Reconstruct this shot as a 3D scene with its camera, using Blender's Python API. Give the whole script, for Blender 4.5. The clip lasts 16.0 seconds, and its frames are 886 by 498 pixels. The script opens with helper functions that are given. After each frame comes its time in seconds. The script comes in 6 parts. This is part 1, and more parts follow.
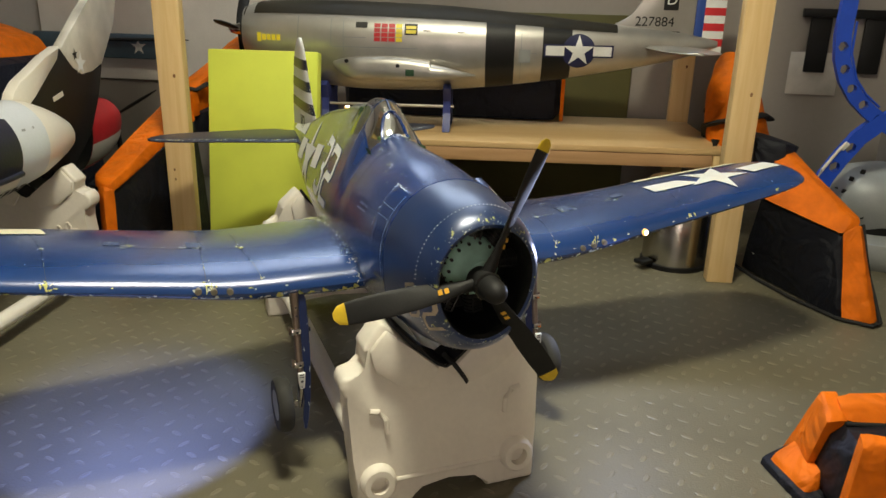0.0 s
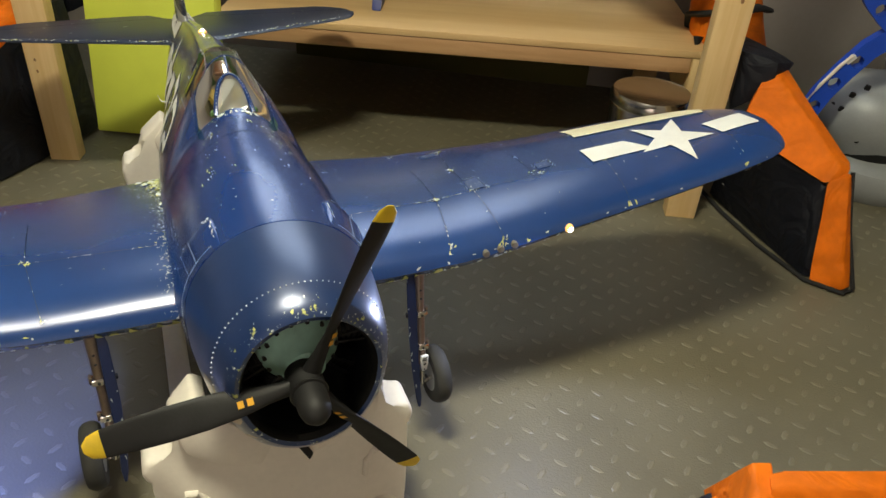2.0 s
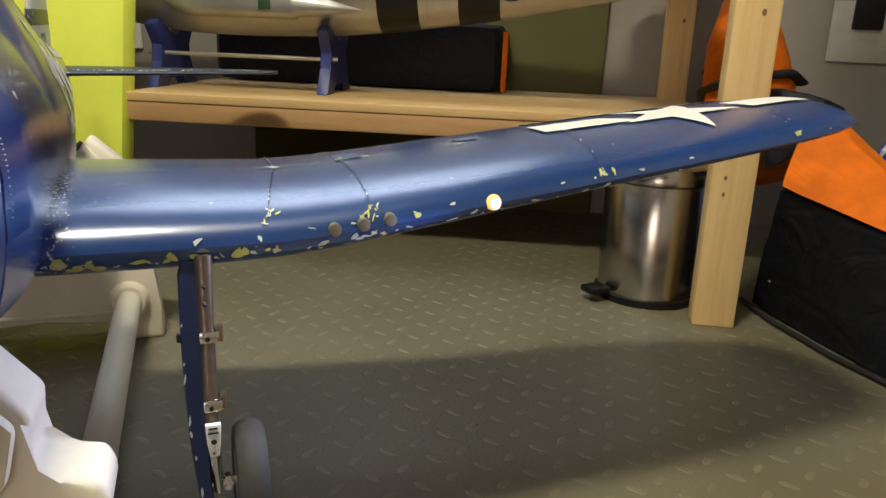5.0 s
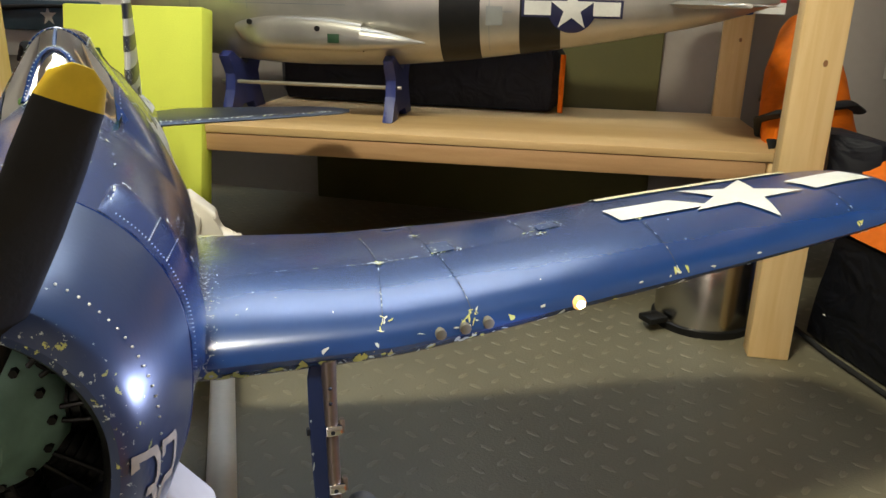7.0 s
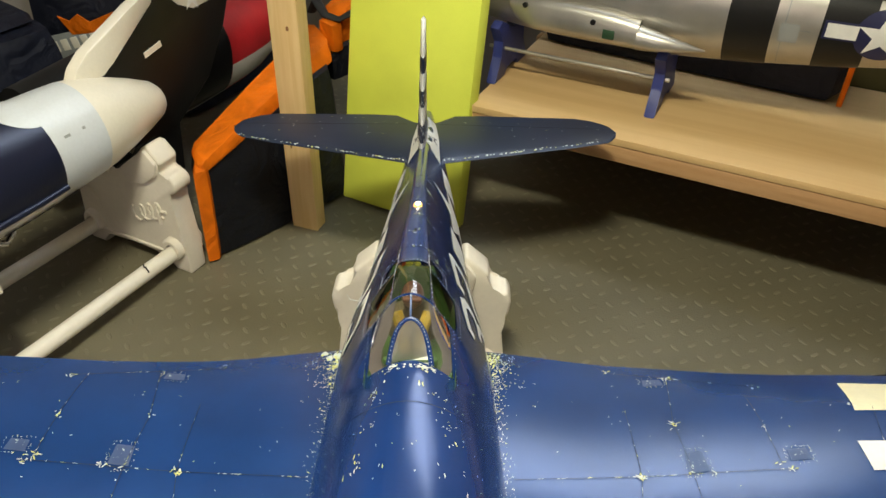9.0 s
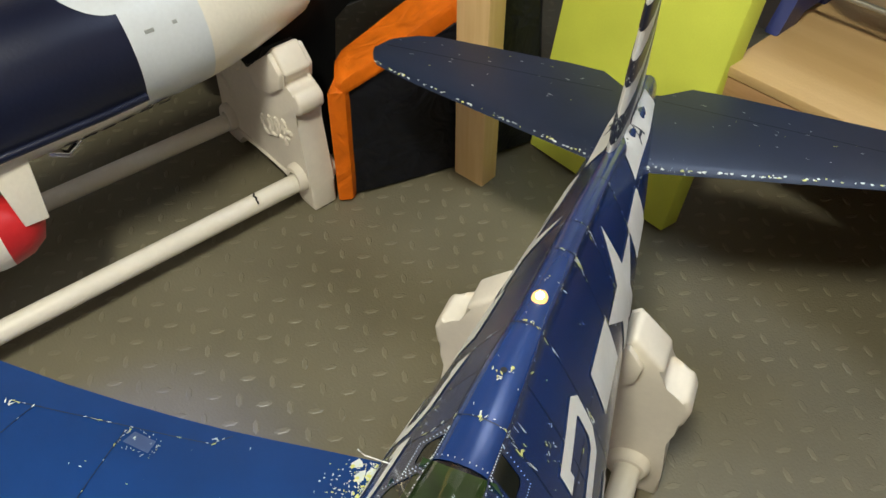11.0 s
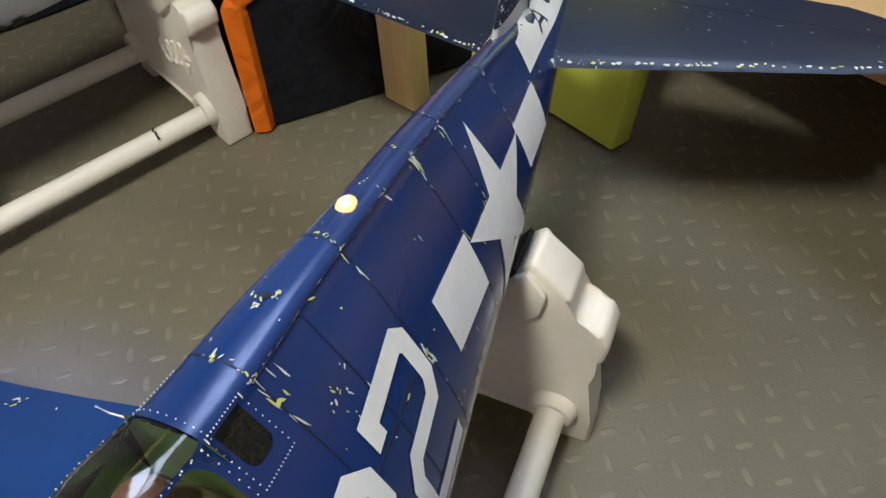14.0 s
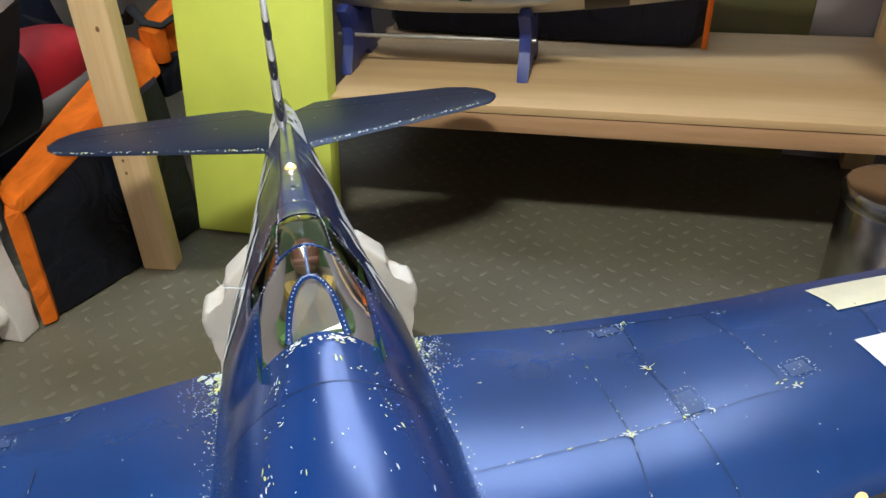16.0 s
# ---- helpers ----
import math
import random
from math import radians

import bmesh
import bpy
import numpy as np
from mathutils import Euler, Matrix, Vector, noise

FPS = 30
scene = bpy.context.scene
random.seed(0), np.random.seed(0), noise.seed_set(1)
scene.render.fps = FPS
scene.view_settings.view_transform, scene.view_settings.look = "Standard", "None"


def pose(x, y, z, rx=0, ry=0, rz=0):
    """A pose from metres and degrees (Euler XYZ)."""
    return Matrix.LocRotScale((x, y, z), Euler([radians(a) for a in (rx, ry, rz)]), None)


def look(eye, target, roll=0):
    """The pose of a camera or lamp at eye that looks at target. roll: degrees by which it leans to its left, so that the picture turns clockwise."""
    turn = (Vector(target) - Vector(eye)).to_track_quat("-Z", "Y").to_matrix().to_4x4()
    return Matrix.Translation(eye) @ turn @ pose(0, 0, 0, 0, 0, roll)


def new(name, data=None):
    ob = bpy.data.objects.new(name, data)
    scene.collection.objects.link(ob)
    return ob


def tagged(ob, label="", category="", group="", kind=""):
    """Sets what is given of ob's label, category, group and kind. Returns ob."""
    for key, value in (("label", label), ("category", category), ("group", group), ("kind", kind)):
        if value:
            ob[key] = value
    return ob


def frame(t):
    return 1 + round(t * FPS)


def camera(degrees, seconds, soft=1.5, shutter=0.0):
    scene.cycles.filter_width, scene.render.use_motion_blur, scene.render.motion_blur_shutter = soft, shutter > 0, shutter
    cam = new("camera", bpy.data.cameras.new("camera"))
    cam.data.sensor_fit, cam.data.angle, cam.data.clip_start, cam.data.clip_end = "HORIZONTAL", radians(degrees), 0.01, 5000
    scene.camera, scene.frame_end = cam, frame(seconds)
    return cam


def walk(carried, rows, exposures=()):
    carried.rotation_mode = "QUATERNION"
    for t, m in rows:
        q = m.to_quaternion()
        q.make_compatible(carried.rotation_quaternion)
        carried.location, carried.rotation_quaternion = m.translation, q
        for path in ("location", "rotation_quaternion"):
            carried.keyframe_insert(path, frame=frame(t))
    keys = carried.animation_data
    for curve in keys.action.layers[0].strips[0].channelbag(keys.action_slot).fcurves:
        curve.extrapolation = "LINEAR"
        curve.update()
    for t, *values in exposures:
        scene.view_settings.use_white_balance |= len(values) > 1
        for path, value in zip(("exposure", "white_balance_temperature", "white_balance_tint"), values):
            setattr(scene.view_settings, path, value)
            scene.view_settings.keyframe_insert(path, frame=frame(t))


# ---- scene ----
cam = camera(60.8, 16.0)
PATH = [
    (0, (0.4180, 0.1967, 0.6862), (0.1982, 1.5979, 0.1981), 1.38),
    (0.5, (0.4536, 0.2608, 0.7393), (0.1605, 1.6342, 0.2122), 0.09),
    (1, (0.4351, 0.3485, 0.7465), (0.1944, 1.6940, 0.1287), 1.14),
    (1.5, (0.4281, 0.4863, 0.8075), (0.3143, 1.7652, 0.0319), 3.65),
    (2, (0.5135, 0.5789, 0.8353), (0.3502, 1.8140, 0.0000), 3.95),
    (2.5, (0.6173, 0.7172, 0.7471), (0.2613, 1.9187, -0.0773), 1.74),
    (3, (0.6282, 0.8149, 0.6053), (0.2417, 2.0817, -0.0989), 1.08),
    (3.5, (0.6348, 0.8795, 0.4948), (0.2869, 2.2401, -0.0322), 1.56),
    (4, (0.6474, 0.9044, 0.4436), (0.3291, 2.3013, -0.0006), 1.83),
    (4.2, (0.6526, 0.9074, 0.4246), (0.3479, 2.3126, -0.0024), 2.05),
    (6.3, (0.6320, 0.8751, 0.4681), (0.3357, 2.2859, 0.0534), 2.33),
    (6.5, (0.6325, 0.8799, 0.4797), (0.3014, 2.2810, 0.0584), 2.01),
    (7, (0.6069, 0.8515, 0.5485), (0.2389, 2.2257, 0.0728), 1.39),
    (7.5, (0.5718, 0.8240, 0.6992), (0.1787, 2.1344, 0.0841), 0.99),
    (8, (0.5028, 0.8025, 0.8767), (0.1023, 2.0499, 0.1462), 2.70),
    (8.5, (0.4671, 0.8141, 0.9734), (-0.0162, 1.9766, 0.1580), 2.71),
    (9, (0.4574, 0.9073, 1.0007), (-0.1645, 1.9382, 0.1060), 1.42),
    (9.5, (0.3945, 1.0037, 0.9994), (-0.2848, 1.9490, 0.0535), 1.14),
    (10, (0.3079, 1.0969, 0.9793), (-0.3958, 1.9857, -0.0030), 2.29),
    (10.2, (0.2863, 1.1456, 0.9663), (-0.4479, 1.9807, -0.0405), 2.49),
    (12.3, (0.2444, 1.4654, 0.7767), (-0.6478, 1.8863, -0.3533), -5.46),
    (12.5, (0.2503, 1.4707, 0.7741), (-0.6385, 1.8954, -0.3572), -5.68),
    (13, (0.2608, 1.4779, 0.7701), (-0.6144, 1.9163, -0.3665), -6.19),
    (13.5, (0.2706, 1.4755, 0.7671), (-0.5810, 1.9381, -0.3778), -6.00),
    (14, (0.2854, 1.4591, 0.7741), (-0.5181, 1.9989, -0.3717), -4.21),
    (14.5, (0.3046, 1.3889, 0.7895), (-0.4109, 2.1012, -0.3198), -0.71),
    (15, (0.3183, 1.2392, 0.8227), (-0.2683, 2.1872, -0.1809), 1.89),
    (15.5, (0.3272, 1.1206, 0.8249), (-0.1151, 2.2348, -0.0767), 1.99),
    (16, (0.3867, 0.9713, 0.8098), (-0.0304, 2.1662, 0.0047), -1.97),
]
walk(cam, [(t, look(eye, target, roll)) for t, eye, target, roll in PATH],
     exposures=[(0, -0.05, 6500, 10), (0.25, 0.02, 6500, 10), (0.5, -0.15, 6500, 10), (1.0, -0.08, 6450, 10), (1.5, 0.07, 6400, 10), (2.0, -0.05, 6500, 10), (2.5, 0.17, 6450, 11), (3.0, 0.27, 6550, 11), (3.5, -0.01, 6600, 10), (4.0, 0.22, 6600, 10), (6.5, 0.02, 6400, 12), (7.0, 0.25, 6300, 11), (7.5, 0.32, 6350, 10), (8.0, 0.07, 6500, 11), (8.5, 0.11, 6500, 10), (9.0, 0.17, 6500, 10), (9.5, 0.1, 6400, 11), (10.0, 0.13, 6400, 11), (12.5, 0.02, 5800, 16), (13.0, 0.07, 5800, 15), (13.5, 0.34, 6000, 14), (14.0, 0.11, 5800, 16), (14.5, 0.07, 5700, 16), (15.0, 0.47, 5600, 15), (15.5, 0.27, 5450, 17), (16.0, 0.17, 5450, 17)])

# ---- world and large lights ----
world = bpy.data.worlds.new("world")
scene.world = world
world.use_nodes = True
world.node_tree.nodes["Background"].inputs[0].default_value = (0.5, 0.55, 0.65, 1)
world.node_tree.nodes["Background"].inputs[1].default_value = 0.003
scene.view_settings.exposure = 0.0

LAMP = (0.26, 0.95, 1.99)      # the dome lamp on the ceiling
CEIL = 2.05


def lamp(name, kind, m, watts, colour, **more):
    data = bpy.data.lights.new(name, kind)
    data.energy, data.color = watts, colour
    for key, value in more.items():
        if key == "size":
            data.size = value
        elif key == "size_y":
            data.shape, data.size_y = "RECTANGLE", value
        elif key == "radius":
            data.shadow_soft_size = value
        elif key == "cone":
            data.spot_size = radians(value)
        elif key == "blend":
            data.spot_blend = value
    ob = new(name, data)
    ob.matrix_world = m
    return ob


lamp("ceiling_light_source", "AREA", look((LAMP[0], LAMP[1], LAMP[2] - 0.075), (LAMP[0], LAMP[1], 0)), 42, (0.905, 0.86, 0.65), size=0.34, size_y=0.16)

# ---- materials ----


def material(name, colour, rough=0.5, metal=0.0, vary=0.25, scale=12.0, fine=180.0, bump=0.15, grain=0.1, coat=0.0, emit=0.0, spec=0.5, sheen=0.0):
    """A surface with broad stains and a fine grain over one base colour."""
    m = bpy.data.materials.new(name)
    m.use_nodes = True
    nt = m.node_tree
    b = nt.nodes["Principled BSDF"]
    b.inputs["Roughness"].default_value, b.inputs["Metallic"].default_value = rough, metal
    b.inputs["Coat Weight"].default_value, b.inputs["Specular IOR Level"].default_value = coat, spec
    b.inputs["Coat Roughness"].default_value = 0.3
    b.inputs["Sheen Weight"].default_value = sheen
    tc = nt.nodes.new("ShaderNodeTexCoord")
    n1, n2 = nt.nodes.new("ShaderNodeTexNoise"), nt.nodes.new("ShaderNodeTexNoise")
    n1.inputs["Scale"].default_value, n2.inputs["Scale"].default_value = scale, fine
    n1.inputs["Detail"].default_value, n2.inputs["Detail"].default_value = 4, 2
    for n in (n1, n2):
        nt.links.new(tc.outputs["Object"], n.inputs["Vector"])
    mix = nt.nodes.new("ShaderNodeMix")
    mix.data_type = "RGBA"
    ramp = nt.nodes.new("ShaderNodeMapRange")
    ramp.inputs[1].default_value, ramp.inputs[2].default_value = 0.3, 0.7
    nt.links.new(n1.outputs["Fac"], ramp.inputs[0])
    nt.links.new(ramp.outputs[0], mix.inputs["Factor"])
    low = tuple(c * (1 - vary) for c in colour)
    high = tuple(min(1, c * (1 + vary * 0.6)) for c in colour)
    mix.inputs["A"].default_value, mix.inputs["B"].default_value = (*low, 1), (*high, 1)
    mul = nt.nodes.new("ShaderNodeMix")
    mul.data_type, mul.blend_type = "RGBA", "MULTIPLY"
    mul.inputs["Factor"].default_value = grain
    nt.links.new(mix.outputs["Result"], mul.inputs["A"])
    nt.links.new(n2.outputs["Fac"], mul.inputs["B"])
    nt.links.new(mul.outputs["Result"], b.inputs["Base Color"])
    if bump:
        bp = nt.nodes.new("ShaderNodeBump")
        bp.inputs["Strength"].default_value, bp.inputs["Distance"].default_value = bump, 0.002
        nt.links.new(n2.outputs["Fac"], bp.inputs["Height"])
        nt.links.new(bp.outputs["Normal"], b.inputs["Normal"])
    if emit:
        b.inputs["Emission Color"].default_value, b.inputs["Emission Strength"].default_value = (*colour, 1), emit
    return m


def wood(name, light, dark, scale=9.0, rough=0.6, axis="Z"):
    """Pine with grain along one axis of the piece."""
    m = material(name, light, rough, 0, 0.12, 6, 220, 0.2)
    nt = m.node_tree
    b = nt.nodes["Principled BSDF"]
    tc = nt.nodes.new("ShaderNodeTexCoord")
    mp = nt.nodes.new("ShaderNodeMapping")
    s = {"X": (0.06, 1, 1), "Y": (1, 0.06, 1), "Z": (1, 1, 0.06)}[axis]
    mp.inputs["Scale"].default_value = s
    nz = nt.nodes.new("ShaderNodeTexNoise")
    nz.inputs["Scale"].default_value, nz.inputs["Detail"].default_value = scale * 8, 6
    nz.inputs["Distortion"].default_value = 0.6
    nt.links.new(tc.outputs["Object"], mp.inputs["Vector"])
    nt.links.new(mp.outputs["Vector"], nz.inputs["Vector"])
    r = nt.nodes.new("ShaderNodeValToRGB")
    r.color_ramp.elements[0].position, r.color_ramp.elements[1].position = 0.35, 0.65
    r.color_ramp.elements[0].color, r.color_ramp.elements[1].color = (*dark, 1), (*light, 1)
    nt.links.new(nz.outputs["Fac"], r.inputs["Fac"])
    nt.links.new(r.outputs["Color"], b.inputs["Base Color"])
    return m


def glass(name, tint=(1, 1, 1), rough=0.03, gloss=0.9, least=0.06):
    """A thin clear pane: clear, with a sheen that grows at a slant."""
    m = bpy.data.materials.new(name)
    m.use_nodes = True
    nt = m.node_tree
    nt.nodes.clear()
    out = nt.nodes.new("ShaderNodeOutputMaterial")
    t, g, mix, f = (nt.nodes.new("ShaderNode" + k) for k in ("BsdfTransparent", "BsdfGlossy", "MixShader", "Fresnel"))
    t.inputs[0].default_value = (*tint, 1)
    g.inputs["Roughness"].default_value = rough
    g.inputs[0].default_value = (gloss, gloss, gloss, 1)
    f.inputs[0].default_value = 1.65
    lift = nt.nodes.new("ShaderNodeMath")
    lift.operation, lift.use_clamp = "ADD", True
    lift.inputs[1].default_value = least
    nt.links.new(f.outputs[0], lift.inputs[0])
    nt.links.new(lift.outputs[0], mix.inputs[0])
    nt.links.new(t.outputs[0], mix.inputs[1])
    nt.links.new(g.outputs[0], mix.inputs[2])
    nt.links.new(mix.outputs[0], out.inputs[0])
    return m


def chipped(name, colour, rough, metal, masks, coat=0.2):
    """Paint with bare flecks. masks: (axis, from, to, cell size per metre, share, colour): flecks grow where the axis runs from one value to the other."""
    m = material(name, colour, rough, metal, 0.22, 9, 260, 0.05, 0.06, coat)
    nt = m.node_tree
    b = nt.nodes["Principled BSDF"]
    last = b.inputs["Base Color"].links[0].from_socket
    b.inputs["Roughness"].default_value = rough
    if coat > 0.5:
        b.inputs["Coat Roughness"].default_value = rough
    tc = nt.nodes.new("ShaderNodeTexCoord")
    sep = nt.nodes.new("ShaderNodeSeparateXYZ")
    nt.links.new(tc.outputs["Object"], sep.inputs[0])
    for axis, a, z, cells, share, fleck in masks:
        v = nt.nodes.new("ShaderNodeTexNoise")
        v.inputs["Scale"].default_value, v.inputs["Detail"].default_value = cells, 5
        v.inputs["Roughness"].default_value = 0.65
        nt.links.new(tc.outputs["Object"], v.inputs["Vector"])
        src = None
        if axis:
            src = sep.outputs["XYZ".index(axis[-1])]
            if axis[0] == "|":
                ab = nt.nodes.new("ShaderNodeMath")
                ab.operation = "ABSOLUTE"
                nt.links.new(src, ab.inputs[0])
                src = ab.outputs[0]
            mr = nt.nodes.new("ShaderNodeMapRange")
            mr.inputs[1].default_value, mr.inputs[2].default_value = a, z
            mr.inputs[3].default_value, mr.inputs[4].default_value = 0.0, 0.16
            nt.links.new(src, mr.inputs[0])
            sub = nt.nodes.new("ShaderNodeMath")
            sub.operation = "ADD"
            nt.links.new(v.outputs["Fac"], sub.inputs[0])
            nt.links.new(mr.outputs[0], sub.inputs[1])
            val = sub.outputs[0]
        else:
            val = v.outputs["Fac"]
        st = nt.nodes.new("ShaderNodeMapRange")
        st.inputs[1].default_value, st.inputs[2].default_value = share, share + 0.015
        nt.links.new(val, st.inputs[0])
        mx = nt.nodes.new("ShaderNodeMix")
        mx.data_type = "RGBA"
        nt.links.new(st.outputs[0], mx.inputs["Factor"])
        nt.links.new(last, mx.inputs["A"])
        mx.inputs["B"].default_value = (*fleck, 1)
        last = mx.outputs["Result"]
    nt.links.new(last, b.inputs["Base Color"])
    return m


PALE, LIME = (0.62, 0.68, 0.66), (0.6, 0.62, 0.18)
NAVY = chipped("navy_paint", (0.007, 0.038, 0.185), 0.24, 0.2, [("", 0, 0, 95, 0.83, PALE)], 1.0)
NAVY_WING = chipped("navy_wing_paint", (0.006, 0.045, 0.2), 0.27, 0.15, [("", 0, 0, 110, 0.85, PALE), ("|Y", 0.125, 0.1, 300, 0.74, PALE), ("X", -0.266, -0.255, 110, 0.8, LIME)], 1.0)
NAVY_COWL = chipped("navy_cowl_paint", (0.01, 0.035, 0.13), 0.32, 0.25, [("", 0, 0, 80, 0.81, PALE), ("X", -0.085, -0.055, 100, 0.785, LIME), ("X", -0.085, -0.05, 190, 0.775, PALE)], 1.0)
NAVY_GEAR = chipped("navy_gear_paint", (0.008, 0.02, 0.085), 0.35, 0.25, [("", 0, 0, 120, 0.8, PALE)], 0.3)
NAVY_TAIL = chipped("navy_tail_paint", (0.011, 0.02, 0.05), 0.4, 0.2, [("", 0, 0, 95, 0.775, PALE), ("X", -1.02, -0.96, 240, 0.74, PALE)])
WHITE = material("worn_white_paint", (0.78, 0.79, 0.77), 0.45, 0, 0.1, 20, 200, 0.05)
CREAM = material("cream_panel", (0.75, 0.7, 0.5), 0.5, 0, 0.08, 20, 200, 0.05)
TANNUM = material("weathered_tan_paint", (0.55, 0.47, 0.36), 0.5, 0, 0.2, 60, 200, 0.05)
SCRATCH = material("bare_pale_scratch", PALE, 0.5)
PRIMER = material("lime_primer", LIME, 0.5)
WORN_NAVY = chipped("scuffed_navy_paint", (0.05, 0.085, 0.21), 0.45, 0.2, [("", 0, 0, 160, 0.62, PALE)], 0.3)
LINE = material("dark_panel_line", (0.004, 0.006, 0.014), 0.6, 0, 0.2)
BLADE = material("satin_black_paint", (0.013, 0.013, 0.013), 0.58, 0.0, 0.3, 30, 300, 0.08, spec=0.3)
BLADETIP = material("yellow_tip_paint", (0.72, 0.5, 0.02), 0.45, 0, 0.15, 60, 300, 0.05)
GLASS = glass("canopy_glass", (0.9, 0.93, 0.91), 0.09, 1.0, 0.05)
FLATGLASS = glass("thick_flat_glass", (0.85, 0.9, 0.84), 0.3, 1.0, 0.6)
DARKGLASS = material("dark_quarter_glass", (0.012, 0.014, 0.012), 0.08, 0, 0.2)
ENGINE = material("dark_engine_metal", (0.03, 0.03, 0.028), 0.4, 0.6, 0.3, 60)
TEAL = material("teal_gear_case", (0.4, 0.66, 0.54), 0.42, 0.1, 0.2, 40)
GREENTUB = material("interior_green", (0.05, 0.11, 0.022), 0.6, 0, 0.25, 30)
DOLLM = material("painted_doll", (0.4, 0.26, 0.16), 0.6, 0, 0.3, 60)
CHROME = material("bright_steel", (0.7, 0.68, 0.65), 0.18, 1.0, 0.06, 10, 200, 0.02)
TYRE = material("black_rubber", (0.03, 0.03, 0.027), 0.75, 0, 0.3, 40)
MOULD = material("moulded_white_plastic", (0.75, 0.7, 0.61), 0.55, 0, 0.06, 14, 120, 0.1)
PVC = material("white_pipe", (0.77, 0.73, 0.64), 0.35, 0, 0.05, 14, 120, 0.04)
PINE = wood("pine_post", (0.8, 0.58, 0.29), (0.73, 0.5, 0.22))
PINEX = wood("pine_rail", (0.5, 0.3, 0.145), (0.43, 0.245, 0.11), axis="X")
PLY = wood("plywood_shelf", (0.65, 0.45, 0.215), (0.59, 0.39, 0.18), 4, 0.42, axis="X")
FOAM = material("yellow_green_foam", (0.74, 0.83, 0.1), 0.75, 0, 0.12, 5, 400, 0.25)


def cloth(name, colour, rough, spec):
    """Nylon with a fine weave over soft creases."""
    m = material(name, colour, rough, 0, 0.22, 25, 900, 0.4, 0.15, spec=spec)
    nt = m.node_tree
    weave = [n for n in nt.nodes if n.bl_idname == "ShaderNodeBump"][0]
    tc, folds, crease = (nt.nodes.new("ShaderNode" + k) for k in ("TexCoord", "TexNoise", "Bump"))
    folds.inputs["Scale"].default_value, folds.inputs["Detail"].default_value, folds.inputs["Distortion"].default_value = 13, 2, 1.6
    crease.inputs["Strength"].default_value, crease.inputs["Distance"].default_value = 0.55, 0.02
    nt.links.new(tc.outputs["Object"], folds.inputs["Vector"])
    nt.links.new(folds.outputs["Fac"], crease.inputs["Height"])
    nt.links.new(crease.outputs["Normal"], weave.inputs["Normal"])
    return m


ORANGE = cloth("orange_nylon", (0.8, 0.17, 0.003), 0.6, 0.2)
BLACKCLOTH = cloth("black_nylon", (0.005, 0.006, 0.011), 0.55, 0.3)
NAVYCLOTH = cloth("navy_nylon", (0.005, 0.007, 0.018), 0.55, 0.3)
STRAP = material("black_webbing", (0.01, 0.01, 0.01), 0.8, 0, 0.3, 80)
SILVER = chipped("silver_paint", (0.47, 0.455, 0.415), 0.36, 0.7, [("", 0, 0, 60, 0.79, (0.2, 0.19, 0.17))])
OLIVE = material("olive_paint", (0.022, 0.018, 0.009), 0.55, 0, 0.3, spec=0.2)
BLACKP = material("black_paint", (0.008, 0.008, 0.008), 0.45, 0, 0.3, spec=0.3)
ROUNDEL = material("insignia_blue", (0.012, 0.016, 0.07), 0.4, 0, 0.2)
REDP = material("red_paint", (0.55, 0.02, 0.025), 0.4, 0, 0.2)
AMBER = material("amber_print", (0.75, 0.4, 0.03), 0.45, 0, 0.15)
YELP = material("yellow_paint", (0.8, 0.65, 0.03), 0.4, 0, 0.15)
STANDBLUE = material("printed_blue_plastic", (0.03, 0.045, 0.22), 0.45, 0, 0.15)
HOOPBLUE = material("bright_blue_plastic", (0.01, 0.07, 0.55), 0.4, 0, 0.15)
GREYP = material("grey_paint", (0.32, 0.34, 0.34), 0.45, 0.1, 0.12)
IVORY = material("ivory_paint", (0.8, 0.76, 0.66), 0.3, 0, 0.05, coat=0.4)
PALEBLUE = material("pale_grey_paint", (0.62, 0.66, 0.7), 0.3, 0, 0.05, coat=0.4)
DEEPNAVY = material("deep_navy_paint", (0.01, 0.014, 0.04), 0.3, 0.3, 0.1, coat=0.3)
STEEL = material("polished_steel", (0.5, 0.48, 0.44), 0.22, 1.0, 0.05, 8, 200, 0.02)
LITBULB = material("lit_diffuser", (1.0, 0.86, 0.62), 0.5, 0, 0, emit=6.0)
VENT = material("skylit_vent_dome", (0.8, 0.9, 1.0), 0.5, 0, 0, emit=5.5)
# glow of an added fill source, no known lamp
FILLPANE = material("added_fill_pane", (1.0, 0.84, 0.74), 0.5, 0, 0, emit=5.0)
PANELIT = material("daylit_frosted_pane", (0.8, 0.9, 1.0), 0.5, 0, 0, emit=3.3)
LED = material("lit_led", (1.0, 0.8, 0.5), 0.3, 0, 0, emit=22.0)
LEDLENS = material("warm_led_lens", (1.0, 0.55, 0.16), 0.3, 0, 0, emit=0.85)

# ---- mesh helpers ----


def part(name, bm, mat, parent=None, label="", smooth=40):
    """Links a bmesh as one mesh object under a thing or a part."""
    me = bpy.data.meshes.new(name)
    bmesh.ops.recalc_face_normals(bm, faces=bm.faces)
    bm.to_mesh(me)
    bm.free()
    mats = mat if isinstance(mat, (list, tuple)) else [mat]
    for mm in mats:
        me.materials.append(mm)
    if smooth:
        me.polygons.foreach_set("use_smooth", [True] * len(me.polygons))
        me.set_sharp_from_angle(angle=radians(smooth))
    ob = new(name, me)
    ob.parent = parent
    if label:
        ob["label"] = label
    return ob


